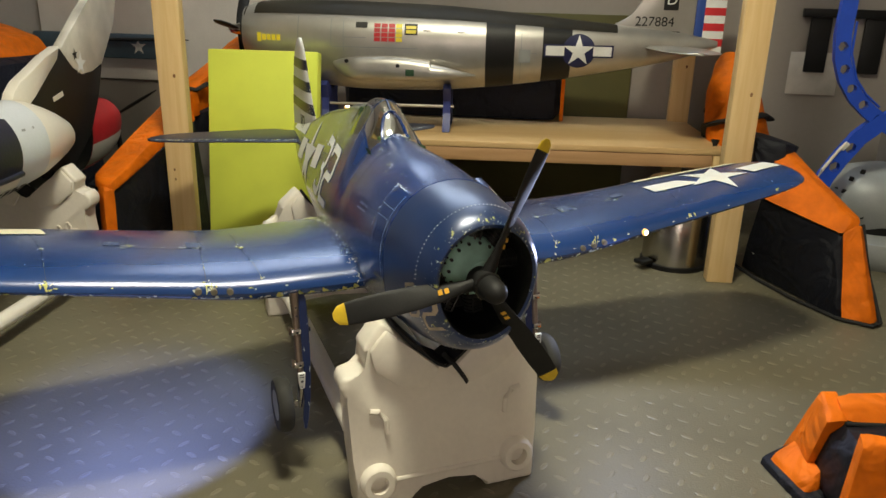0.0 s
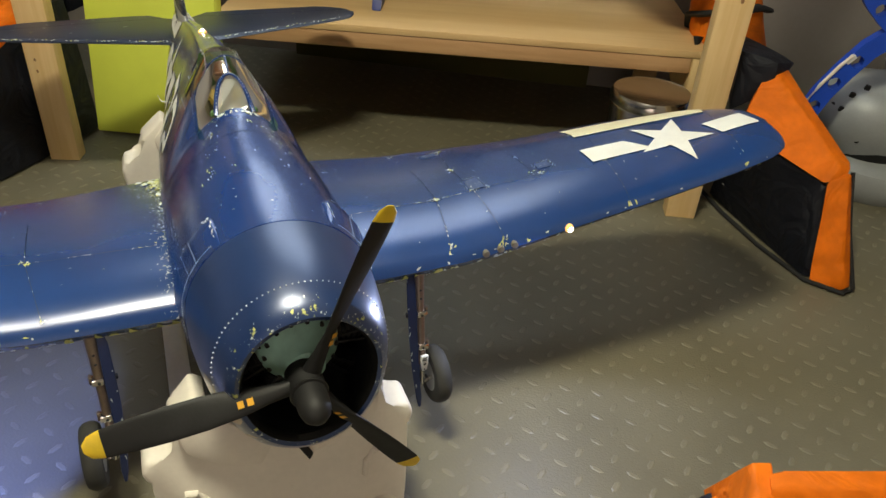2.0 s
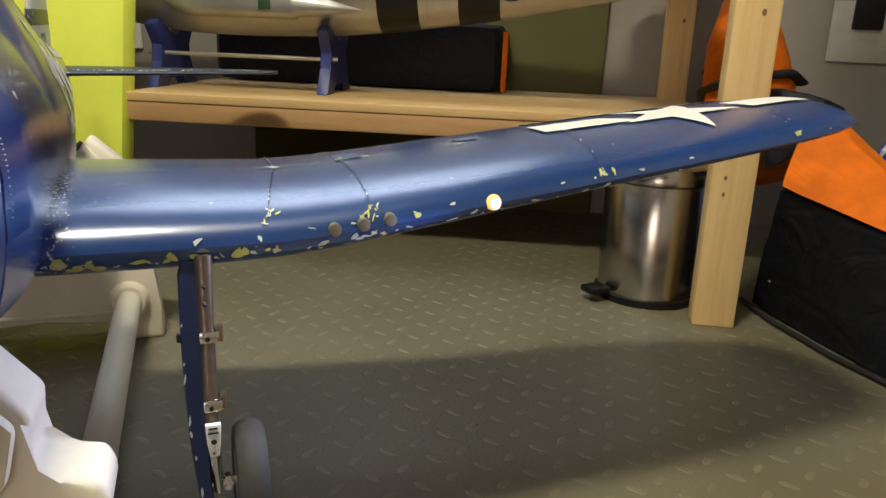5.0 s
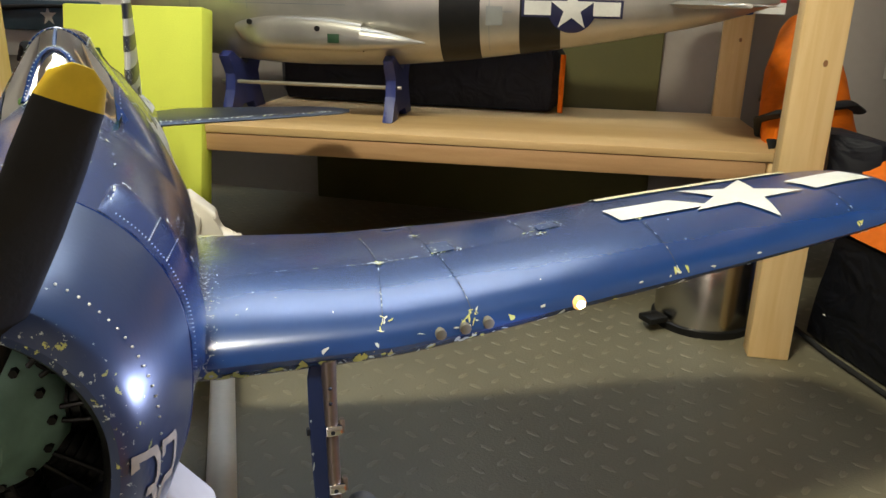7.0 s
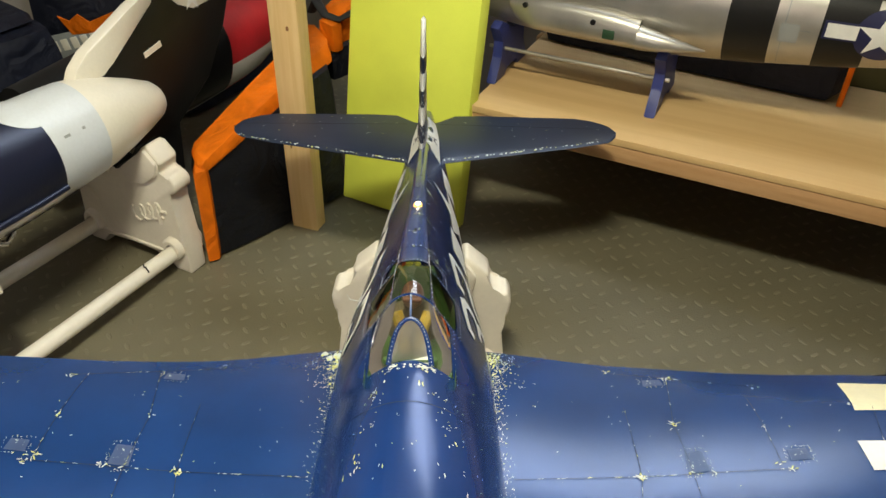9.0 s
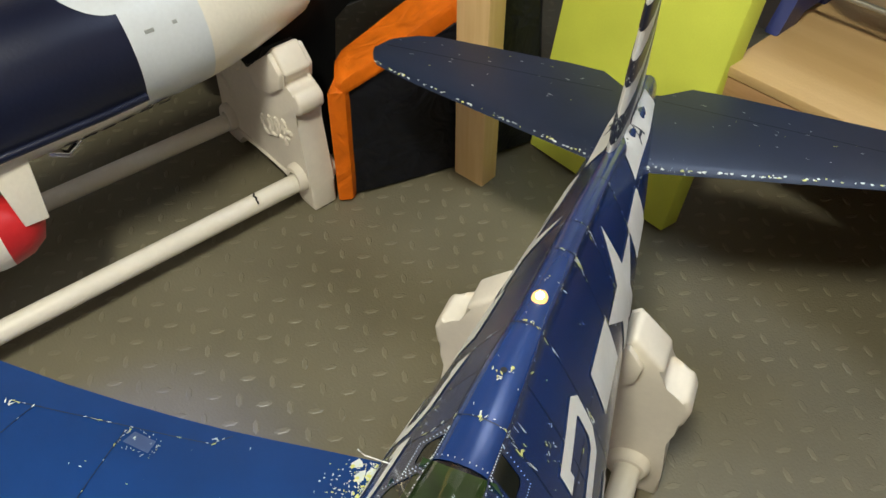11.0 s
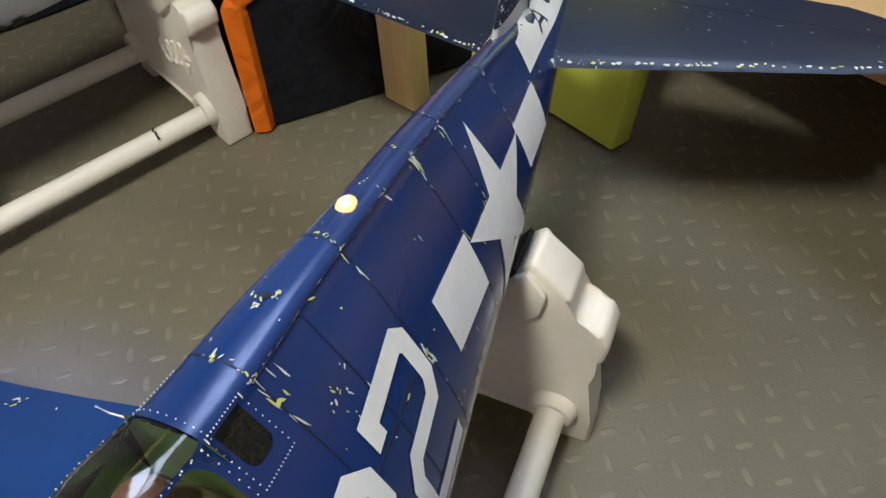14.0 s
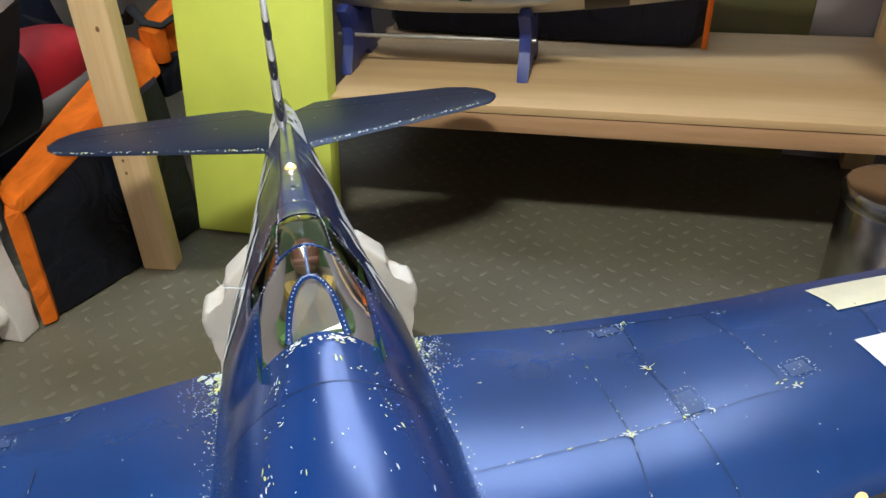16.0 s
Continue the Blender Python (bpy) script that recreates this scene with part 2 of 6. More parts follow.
def thing(name, m, label, category, group="", kind=""):
    """An empty that parents the parts of one thing."""
    ob = new(name)
    ob.matrix_world = m
    ob.empty_display_size = 0.05
    return tagged(ob, label, category, group, kind)


def add_loft(bm, rings, closed=True, caps=True, slots=None):
    """Skins rings of equally many points. Returns the faces ring by ring."""
    vs = [[bm.verts.new(p) for p in ring] for ring in rings]
    out = []
    for i in range(len(vs) - 1):
        row = []
        n = len(vs[i])
        for j in range(n if closed else n - 1):
            f = bm.faces.new((vs[i][j], vs[i][(j + 1) % n], vs[i + 1][(j + 1) % n], vs[i + 1][j]))
            row.append(f)
        out.append(row)
    if caps:
        bm.faces.new(vs[0])
        bm.faces.new(list(reversed(vs[-1])))
    return out


def loft(rings, closed=True, caps=True):
    bm = bmesh.new()
    add_loft(bm, rings, closed, caps)
    return bm


def frame_of(d):
    d = Vector(d).normalized()
    a = d.cross(Vector((0, 0, 1)) if abs(d.z) < 0.9 else Vector((1, 0, 0))).normalized()
    return d, a, d.cross(a)


def add_tube(bm, path, radius, n=16, caps=True, flat=1.0):
    """A round bar along a path; radius may be a list."""
    path = [Vector(p) for p in path]
    rings = []
    for i, p in enumerate(path):
        d = path[min(i + 1, len(path) - 1)] - path[max(i - 1, 0)]
        _, a, b = frame_of(d)
        r = radius[i] if isinstance(radius, (list, tuple)) else radius
        rings.append([p + a * (r * math.cos(k * math.tau / n)) + b * (r * flat * math.sin(k * math.tau / n)) for k in range(n)])
    return add_loft(bm, rings, True, caps)


def tube(path, radius, n=16, caps=True, flat=1.0):
    bm = bmesh.new()
    add_tube(bm, path, radius, n, caps, flat)
    return bm


def add_box(bm, size, m=Matrix(), bevel=0.0, segs=2):
    got = bmesh.ops.create_cube(bm, size=1.0, matrix=m @ Matrix.Diagonal((*size, 1)))
    if bevel:
        es = list({e for v in got["verts"] for e in v.link_edges})
        bmesh.ops.bevel(bm, geom=es, offset=bevel, segments=segs, affect="EDGES", profile=0.5)


def box(size, m=Matrix(), bevel=0.003, segs=2):
    bm = bmesh.new()
    add_box(bm, size, m, bevel, segs)
    return bm


def prism(poly, axis, a, z, bevel=0.0, segs=2):
    """A flat outline drawn in a plane and given thickness from a to z along the third axis."""
    bm = bmesh.new()
    put = {"X": lambda p, q, h: (h, p, q), "Y": lambda p, q, h: (p, h, q), "Z": lambda p, q, h: (p, q, h)}[axis]
    add_loft(bm, [[put(p, q, a) for p, q in poly], [put(p, q, z) for p, q in poly]])
    if bevel:
        bmesh.ops.bevel(bm, geom=bm.edges[:], offset=bevel, segments=segs, affect="EDGES", profile=0.5, clamp_overlap=True)
    return bm


def lathe(profile, axis="X", n=40, closed=False, centre=(0, 0, 0)):
    """Turns a profile of (along, radius) round an axis."""
    bm = bmesh.new()
    cx, cy, cz = centre
    put = {"X": lambda h, p, q: (cx + h, cy + p, cz + q), "Y": lambda h, p, q: (cx + p, cy + h, cz + q), "Z": lambda h, p, q: (cx + p, cy + q, cz + h)}[axis]
    rings = [[put(h, r * math.cos(k * math.tau / n), r * math.sin(k * math.tau / n)) for k in range(n)] for h, r in profile]
    if closed:
        rings.append(rings[0])
    add_loft(bm, rings, True, not closed)
    if closed:
        bmesh.ops.remove_doubles(bm, verts=bm.verts, dist=1e-6)
    return bm


def curve(xs, ys, x):
    """A smooth line through knots that does not overshoot."""
    if x <= xs[0]:
        return ys[0]
    if x >= xs[-1]:
        return ys[-1]
    i = max(k for k in range(len(xs)) if xs[k] <= x)
    h = xs[i + 1] - xs[i]

    def slope(k):
        if k == 0 or k == len(xs) - 1:
            return 0.0 if k == 0 else (ys[k] - ys[k - 1]) / (xs[k] - xs[k - 1])
        a, b = (ys[k] - ys[k - 1]) / (xs[k] - xs[k - 1]), (ys[k + 1] - ys[k]) / (xs[k + 1] - xs[k])
        return 0.0 if a * b <= 0 else 2 * a * b / (a + b)

    t = (x - xs[i]) / h
    return (2 * t**3 - 3 * t**2 + 1) * ys[i] + (t**3 - 2 * t**2 + t) * h * slope(i) + (3 * t**2 - 2 * t**3) * ys[i + 1] + (t**3 - t**2) * h * slope(i + 1)


def flat_sheet(polys, step, place):
    """Flat outlines cut into small cells and laid on a surface by place(p, q)."""
    bm = bmesh.new()
    for poly in polys:
        bm.faces.new([bm.verts.new((p, q, 0)) for p, q in poly])
    bmesh.ops.remove_doubles(bm, verts=bm.verts, dist=1e-5)
    if not bm.verts:
        return bm
    for k in (0, 1):
        lo, hi = min(v.co[k] for v in bm.verts), max(v.co[k] for v in bm.verts)
        n = Vector((1, 0, 0)) if k == 0 else Vector((0, 1, 0))
        c = math.ceil(lo / step) * step
        while c < hi:
            bmesh.ops.bisect_plane(bm, geom=bm.verts[:] + bm.edges[:] + bm.faces[:], plane_co=n * c, plane_no=n)
            c += step
    bmesh.ops.triangulate(bm, faces=[f for f in bm.faces if len(f.verts) > 4])
    for v in bm.verts:
        v.co = place(v.co.x, v.co.y)
    return bm


def star_poly(c, r, turn=90.0, inner=0.382, sx=1.0):
    return [(c[0] + sx * r * (1 if k % 2 == 0 else inner) * math.cos(radians(turn + 36 * k)), c[1] + r * (1 if k % 2 == 0 else inner) * math.sin(radians(turn + 36 * k))) for k in range(10)]


def strokes(line, width):
    """Quads along a broken line, mitred where it turns."""
    pts = [Vector(p) for p in line]
    edge = []
    for i, p in enumerate(pts):
        a = (p - pts[i - 1]).normalized() if i else (pts[1] - p).normalized()
        b = (pts[i + 1] - p).normalized() if i + 1 < len(pts) else a
        n = Vector((-(a + b).y, (a + b).x))
        n = n.normalized() if n.length > 0.3 else Vector((-a.y, a.x))
        k = min(1.5, 1 / max(0.4, n.dot(Vector((-a.y, a.x)))))
        edge.append((p + n * k * width / 2, p - n * k * width / 2))
    return [[tuple(a[0]), tuple(a[1]), tuple(b[1]), tuple(b[0])] for a, b in zip(edge, edge[1:])]


def add_chip(bm, place, p, q, long, wide, turn, rng, stretch=1.0):
    """A small ragged fleck of bare surface laid on a skin by place(p, q)."""
    n = 7
    c, s = math.cos(turn), math.sin(turn)
    vs = []
    for k in range(n):
        g, r = math.tau * k / n, rng.uniform(0.55, 1.1) / 2
        a, b = long * r * math.cos(g), wide * r * math.sin(g)
        vs.append(bm.verts.new(place(p + a * c - b * s, q + (a * s + b * c) * stretch)))
    bm.faces.new(vs)


DIGIT = {"3": [(0, 0.86), (0, 1), (0.8, 1), (1, 0.86), (1, 0.64), (0.82, 0.52), (0.45, 0.52), (0.82, 0.5), (1, 0.38), (1, 0.14), (0.8, 0), (0, 0), (0, 0.14)],
         "2": [(0, 0.84), (0, 1), (0.9, 1), (1, 0.93), (1, 0.62), (0.86, 0.5), (0.18, 0.5), (0, 0.38), (0, 0), (1, 0)]}


def text_mesh(words, size):
    """Letters of the built-in font as a flat bmesh, from their lower left corner."""
    data = bpy.data.curves.new("letters", "FONT")
    data.body, data.size = words, size
    ob = bpy.data.objects.new("letters", data)
    scene.collection.objects.link(ob)
    me = bpy.data.meshes.new_from_object(ob.evaluated_get(bpy.context.evaluated_depsgraph_get()))
    bpy.data.objects.remove(ob)
    bm = bmesh.new()
    bm.from_mesh(me)
    bpy.data.meshes.remove(me)
    return bm

# ---- the trailer: floor, walls, ceiling ----
X0, X1, Y0, Y1 = -1.5, 1.42, -1.7, 2.80
RUBBER = material("grey_rubber_floor", (0.155, 0.14, 0.092), 0.5, 0, 0.16, 5, 260, 0.25, 0.12)
TREAD = material("worn_rubber_tread", (0.185, 0.168, 0.113), 0.45, 0, 0.2, 6, 260, 0.1, 0.1)
WALLM = material("pale_grey_wall_panel", (0.29, 0.26, 0.235), 0.5, 0, 0.08, 3, 60, 0.05)
CEILM = material("pale_ceiling_panel", (0.46, 0.44, 0.4), 0.5, 0, 0.06, 3, 60, 0.05)
OLIVEWALL = material("olive_panel", (0.08, 0.074, 0.014), 0.6, 0, 0.2, 4)

floor = tagged(part("floor", box((X1 - X0, Y1 - Y0, 0.04), pose((X0 + X1) / 2, (Y0 + Y1) / 2, -0.02), 0), RUBBER, smooth=0), "grey rubber trailer floor with raised tread bars", "floor", kind="structure")


def wall(name, size, at, mat=WALLM):
    return tagged(part(name, box(size, pose(*at), 0), mat, smooth=0), "pale grey trailer wall panel", "wall", kind="structure")


H = CEIL
wall("wall_north", (X1 - X0, 0.04, H), ((X0 + X1) / 2, Y1 + 0.02, H / 2))
wall("wall_south", (X1 - X0, 0.04, H), ((X0 + X1) / 2, Y0 - 0.02, H / 2))
wall("wall_west", (0.04, Y1 - Y0 + 0.08, H), (X0 - 0.02, (Y0 + Y1) / 2, H / 2))
wall("wall_east", (0.04, Y1 - Y0 + 0.08, H), (X1 + 0.02, (Y0 + Y1) / 2, H / 2))
tagged(part("ceiling", box((X1 - X0 + 0.08, Y1 - Y0 + 0.08, 0.04), pose((X0 + X1) / 2, (Y0 + Y1) / 2, H + 0.02), 0), CEILM, smooth=0), "pale trailer ceiling", "ceiling", kind="structure")

fix = thing("ceiling_lamp", pose(LAMP[0], LAMP[1], H), "white trailer dome lamp, lit, on the ceiling", "lamp")
part("base", box((0.42, 0.22, 0.02), pose(0, 0, -0.011), 0.006), IVORY, fix)
part("diffuser", box((0.36, 0.17, 0.04), pose(0, 0, -0.042), 0.018, 3), LITBULB, fix, "lit frosted diffuser")

vent = thing("roof_vent", pose(-0.07, 2.52, H), "long roof vent with a daylit translucent dome in the ceiling", "vent")
for dx, dy, sx, sy in ((0, 0.22, 1.2, 0.03), (0, -0.22, 1.2, 0.03), (0.585, 0, 0.03, 0.41), (-0.585, 0, 0.03, 0.41)):
    part("frame", box((sx, sy, 0.03), pose(dx, dy, -0.016), 0.004), IVORY, vent)
part("dome", box((1.14, 0.41, 0.012), pose(0, 0, -0.012), 0.003), VENT, vent, "daylit translucent dome")
window = thing("window_1", pose(-0.07, Y1, 1.74), "frosted trailer window high in the back wall, daylit", "window", kind="structure")
for dx, dz, sx, sz in ((0, 0.22, 1.2, 0.03), (0, -0.22, 1.2, 0.03), (0.585, 0, 0.03, 0.41), (-0.585, 0, 0.03, 0.41), (0, 0, 0.02, 0.41)):
    part("window_frame", box((sx, 0.03, sz), pose(dx, -0.016, dz), 0.004), IVORY, window)
for dx in (-0.29, 0.29):
    part("pane", box((0.56, 0.008, 0.41), pose(dx, -0.008, 0), 0.001), PANELIT, window, "daylit frosted pane")

# unseen door with a glowing pane, added to brighten the front stand
door = thing("fill_door_1", pose(0.55, Y0, 0.0), "unseen glowing door added to the end wall as fill light", "door", kind="structure")
for dx, dz, sx, sz in ((0, 0.2, 0.86, 0.36), (0, 1.62, 0.86, 0.3), (0.4, 0.92, 0.06, 1.1), (-0.4, 0.92, 0.06, 1.1)):
    part("fill_door_panel", box((sx, 0.03, sz), pose(dx, 0.016, dz), 0.004), IVORY, door)
part("pane", box((0.74, 0.008, 1.09), pose(0, 0.008, 0.925), 0.001), FILLPANE, door, "added glowing fill pane")
part("fill_door_handle", tube([(-0.385, 0.035, 0.95), (-0.385, 0.06, 0.95), (-0.385, 0.06, 1.07), (-0.385, 0.035, 1.07)], 0.007, 10), CHROME, door, "steel handle of the added door")

# ---- shelf, posts, foam ----
SHELF = 0.295
shelf = thing("shelf", pose(-0.25, 2.186, 0, 0, 0, 5.9), "plywood shelf on a pine front rail, holding a silver model plane", "shelf")
part("board", box((1.12, 0.5, 0.016), pose(0.55, 0.25, SHELF - 0.008), 0.002), PLY, shelf)
part("front_rail", box((1.11, 0.036, 0.036), pose(0.52, 0.02, SHELF - 0.035), 0.003), PINEX, shelf, "reddish pine rail")
part("back_rail", box((1.11, 0.036, 0.05), pose(0.52, 0.5, SHELF - 0.042), 0.003), PINEX, shelf)
part("bracket", prism([(0.0, 0.277), (0.0, 0.14), (0.04, 0.14), (0.45, 0.24), (0.45, 0.277)], "X", 1.078, 1.098, 0.002), PINE, shelf)


KNOT = material("pine_knot", (0.28, 0.13, 0.05), 0.6)


def post(at, turn, h=2.03, w=0.064, d=0.04):
    ob = part("post", box((w, d, h), pose(0, 0, h / 2), 0.003), PINE)
    ob.matrix_world = pose(*at, 0, 0, turn)
    for kx, kz, r in ((0.008, 0.47, 0.0034), (-0.012, 0.235, 0.0024), (-0.012, 0.21, 0.0024), (0.01, 0.9, 0.005)):
        knot = bmesh.new()
        bmesh.ops.create_circle(knot, cap_ends=True, segments=10, radius=r, matrix=pose(kx, -d / 2 - 0.0006, kz, 90) @ Matrix.Diagonal((1, 1.5, 1, 1)))
        part("knot", knot, KNOT, ob, "dark knot")
    return tagged(ob, "bare pine upright post standing on the floor", "post", "pine posts")


post((-0.547, 1.972, 0), 12)
post((0.832, 2.086, 0), 4)
p = post((0.78, 2.77, 0), 0)
foam = part("foam_block", box((0.305, 0.045, 0.52), pose(0, 0, 0.26), 0.004), FOAM)
foam.matrix_world = pose(-0.4, 2.136, 0.002, -9.5, 0, 4.5)
tagged(foam, "yellow-green foam slab leaning against the shelf", "foam block")
tagged(part("panel", box((0.9, 0.02, 0.62), pose(0.17, 2.785, 0.31), 0.002), OLIVEWALL), "olive panel on the back wall under and behind the shelf", "panel", kind="structure")

# ---- the navy model fighter ----
HUB = (0.3625, 1.0186, 0.352)
plane = thing("model_airplane", pose(*HUB, 0, 0, -58), "weathered navy blue radial-engined model fighter resting on a white stand", "model airplane")

US = [0.16, 0.26, 0.345, 0.37, 0.40, 0.44, 0.53, 0.58, 0.66, 0.74, 0.80, 0.90, 0.98, 1.13]
UT = [0.16, 0.26, 0.345, 0.37, 0.385, 0.41, 0.43, 0.46, 0.51, 0.58, 0.66, 0.74, 0.80, 0.90, 0.98, 1.13]
TOP = [0.099, 0.108, 0.112, 0.1145, 0.1185, 0.150, 0.165, 0.165, 0.150, 0.137, 0.119, 0.104, 0.089, 0.062, 0.041, 0.020]
BOT = [-0.108, -0.118, -0.125, -0.126, -0.127, -0.127, -0.124, -0.12, -0.112, -0.102, -0.094, -0.076, -0.058, -0.018]
WID = [0.096, 0.099, 0.098, 0.097, 0.096, 0.095, 0.09, 0.0855, 0.0755, 0.0665, 0.06, 0.048, 0.037, 0.012]
MID = [0.0, -0.005, -0.01, -0.012, -0.014, -0.018, -0.025, -0.03, -0.036, -0.038, -0.037, -0.03, -0.02, 0.0]
EXP = [0.55, 0.52, 0.45, 0.40, 0.33, 0.28, 0.28, 0.30, 0.34, 0.36, 0.38, 0.42, 0.48, 0.55]


def sec(u):
    return [curve(UT, TOP, u)] + [curve(US, t, u) for t in (BOT, WID, MID, EXP)]


def arc(t, f):
    """A quarter of a section: from the widest point (1, 0) to the crown (0, 1), rounder as f nears 0.55."""
    b0, b1, b2, b3 = (1 - t) ** 3, 3 * t * (1 - t) ** 2, 3 * t * t * (1 - t), t**3
    return b0 + b1 + b2 * f, b1 * f + b2 + b3


def crown(t, f, u):
    """The upper quarter: behind the canopy a narrow round spine over sloping flat sides."""
    p, r = arc(t, f)
    k = float(np.interp(u, (0.40, 0.47, 0.92, 1.02), (0, 1, 1, 0)))
    if k == 0:
        return p, r
    c = float(np.interp(u, (0.4, 0.5, 0.56, 0.65, 0.85, 1.0), (0.021, 0.0185, 0.0165, 0.0115, 0.009, 0.008))) / curve(US, WID, u)
    d = 0.55 * c * curve(US, WID, u) / (curve(UT, TOP, u) - curve(US, MID, u))
    if t < 0.75:
        s = t / 0.75
        p2, r2 = (1 - s) ** 2 + 1.94 * s * (1 - s) + s * s * c, 0.6 * s * (1 - s) + s * s * (1 - d)
    else:
        g = (t - 0.75) / 0.25 * math.pi / 2
        p2, r2 = c * math.cos(g), 1 - d + d * math.sin(g)
    return p + (p2 - p) * k, r + (r2 - r) * k


def swing(u):
    """The rear fuselage stands a few millimetres to port."""
    return 0.006 * max(0.0, (u - 0.6) / 0.5)


def skin(u, deg, off=0.0):
    """A place on the fuselage skin: u from the hub to the tail, angle from the port side upward."""
    T, B, W, M, f = sec(u)
    q = deg % 360
    k = q / 90 if q <= 90 else (180 - q) / 90 if q <= 180 else (q - 180) / 90 if q <= 270 else (360 - q) / 90
    p, r = crown(k, f, u) if q <= 180 else arc(k, float(np.interp(u, (0.3, 0.45), (0.8, 0.68))))
    v = (W + off) * p * (1 if q <= 90 or q >= 270 else -1)
    w = M + ((T - M + off) * r if q <= 180 else -(M - B + off) * r)
    return (-u, v + swing(u), w)


def side(u, w, sgn=1, off=0.0008):
    """The skin's place at the height w."""
    T, B, W, M, f = sec(u)
    h = min(0.999, (w - M) / (T - M)) if w >= M else min(0.999, (M - w) / (M - B))
    lo, hi = 0.0, 1.0
    at = (lambda q: crown(q, f, u)) if w >= M else (lambda q: arc(q, float(np.interp(u, (0.3, 0.45), (0.8, 0.68)))))
    for _ in range(22):
        mid = (lo + hi) / 2
        if at(mid)[1] < h:
            lo = mid
        else:
            hi = mid
    return (-u, sgn * (W * at(lo)[0] + off) + swing(u), w)


rnd = random.Random(4)

# canopy openings: (name, from u, to u, from angle, to angle)
PANES = [("windscreen", 0.385, 0.429, 58, 122), ("hood_top", 0.432, 0.502, 72, 108), ("hood_side", 0.432, 0.496, 53, 67.5), ("hood_side", 0.432, 0.496, 112.5, 127),
         ("quarter_window", 0.507, 0.525, 60.5, 70), ("quarter_window", 0.507, 0.525, 110, 119.5)]
us = sorted({0.16 + 0.0194 * i for i in range(51)} | {a for p in PANES for a in p[1:3]} | {0.37, 0.378, 0.40, 0.41, 0.445, 0.47, 0.495, 0.52, 0.55})
us = [u for i, u in enumerate(us) if i == 0 or u - us[i - 1] > 0.004 or any(abs(u - q) < 1e-9 for p in PANES for q in p[1:3])]
angs = sorted({float(a) for a in range(0, 360, 5)} | {67.5, 112.5, 78.75, 101.25} | {float(a) for p in PANES for a in p[3:5]})
fus = bmesh.new()
inner = [Vector(skin(us[0], a, -0.008)) + Vector((0.006, 0, 0)) for a in angs]
rows = add_loft(fus, [inner] + [[skin(u, a) for a in angs] for u in us])[1:]
gone = []
for i, row in enumerate(rows):
    for j, f in enumerate(row):
        um, am = (us[i] + us[i + 1]) / 2, (angs[j] + (angs[j + 1] if j + 1 < len(angs) else 360)) / 2
        if any(a < um < b and c < am < d for _, a, b, c, d in PANES):
            gone.append(f)
bmesh.ops.delete(fus, geom=gone, context="FACES")
fuselage = part("fuselage", fus, NAVY, plane)
for name, a, b, c, d in PANES:
    pu = [u for u in us if a <= u <= b]
    pa = [g for g in angs if c <= g <= d]
    bm = bmesh.new()
    add_loft(bm, [[skin(u, g, -0.0006) for g in pa] for u in pu], False, False)
    pane = part("pane", bm, DARKGLASS if name == "quarter_window" else GLASS, fuselage, "dark window" if name == "quarter_window" else "clear canopy pane")
    pane.visible_shadow = name == "quarter_window"
# rivets round the panes
riv = bmesh.new()


def dot(bm, p, r=0.00042):
    bmesh.ops.create_icosphere(bm, subdivisions=1, radius=r, matrix=Matrix.Translation(p))


for name, a, b, c, d in PANES:
    ea, eu = 2.6, 0.0035
    for k in range(13):
        t = k / 12
        for p in (skin(a - eu + (b - a + 2 * eu) * t, c - ea, 0.0003), skin(a - eu + (b - a + 2 * eu) * t, d + ea, 0.0003), skin(a - eu, c - ea + (d - c + 2 * ea) * t, 0.0003), skin(b + eu, c - ea + (d - c + 2 * ea) * t, 0.0003)):
            dot(riv, p)
tagged(part("canopy_rivets", riv, SCRATCH, fuselage, "tiny pale rivets"), kind="stuff")
tub = bmesh.new()
add_loft(tub, [[(-u, -0.046, 0.098), (-u, -0.04, 0.062), (-u, 0.04, 0.062), (-u, 0.046, 0.098)] for u in (0.372, 0.42, 0.47, 0.505)], False, False)
add_loft(tub, [[(-0.507, -0.045, 0.06), (-0.507, 0.045, 0.06)], [(-0.502, -0.022, 0.145), (-0.502, 0.022, 0.145)]], False, False)
add_box(tub, (0.01, 0.055, 0.03), pose(-0.392, 0, 0.1), 0.004)
part("cockpit", tub, GREENTUB, plane, "interior green cockpit")
# the worn arch of the windscreen
arch = [(0.3845, 16.5), (0.392, 15.8), (0.399, 14.4), (0.404, 12), (0.4075, 8.4), (0.4095, 4.2), (0.41, 0)]
arch = [(u, 90 - a) for u, a in arch] + [(u, 90 + a) for u, a in arch[-2::-1]]
apts = [Vector(skin(u, a, 0.0008)) for u, a in arch]
bm = bmesh.new()
add_tube(bm, apts, 0.0028, 8, flat=0.6)
part("windscreen_arch", bm, NAVY, fuselage, "worn riveted windscreen arch")
bm = bmesh.new()
for a, b in zip(apts, apts[1:]):
    for k in range(3):
        dot(bm, a + (b - a) * k / 3 + Vector((0.001, 0, 0.0017)), 0.00065)
tagged(part("arch_rivets", bm, SCRATCH, fuselage), kind="stuff")
bm = bmesh.new()
bm.faces.new([bm.verts.new(p + Vector((-0.001, 0, -0.0006))) for p in apts])
flat = part("front_pane", bm, FLATGLASS, fuselage, "thick flat windscreen glass", 0)
flat.visible_shadow = False
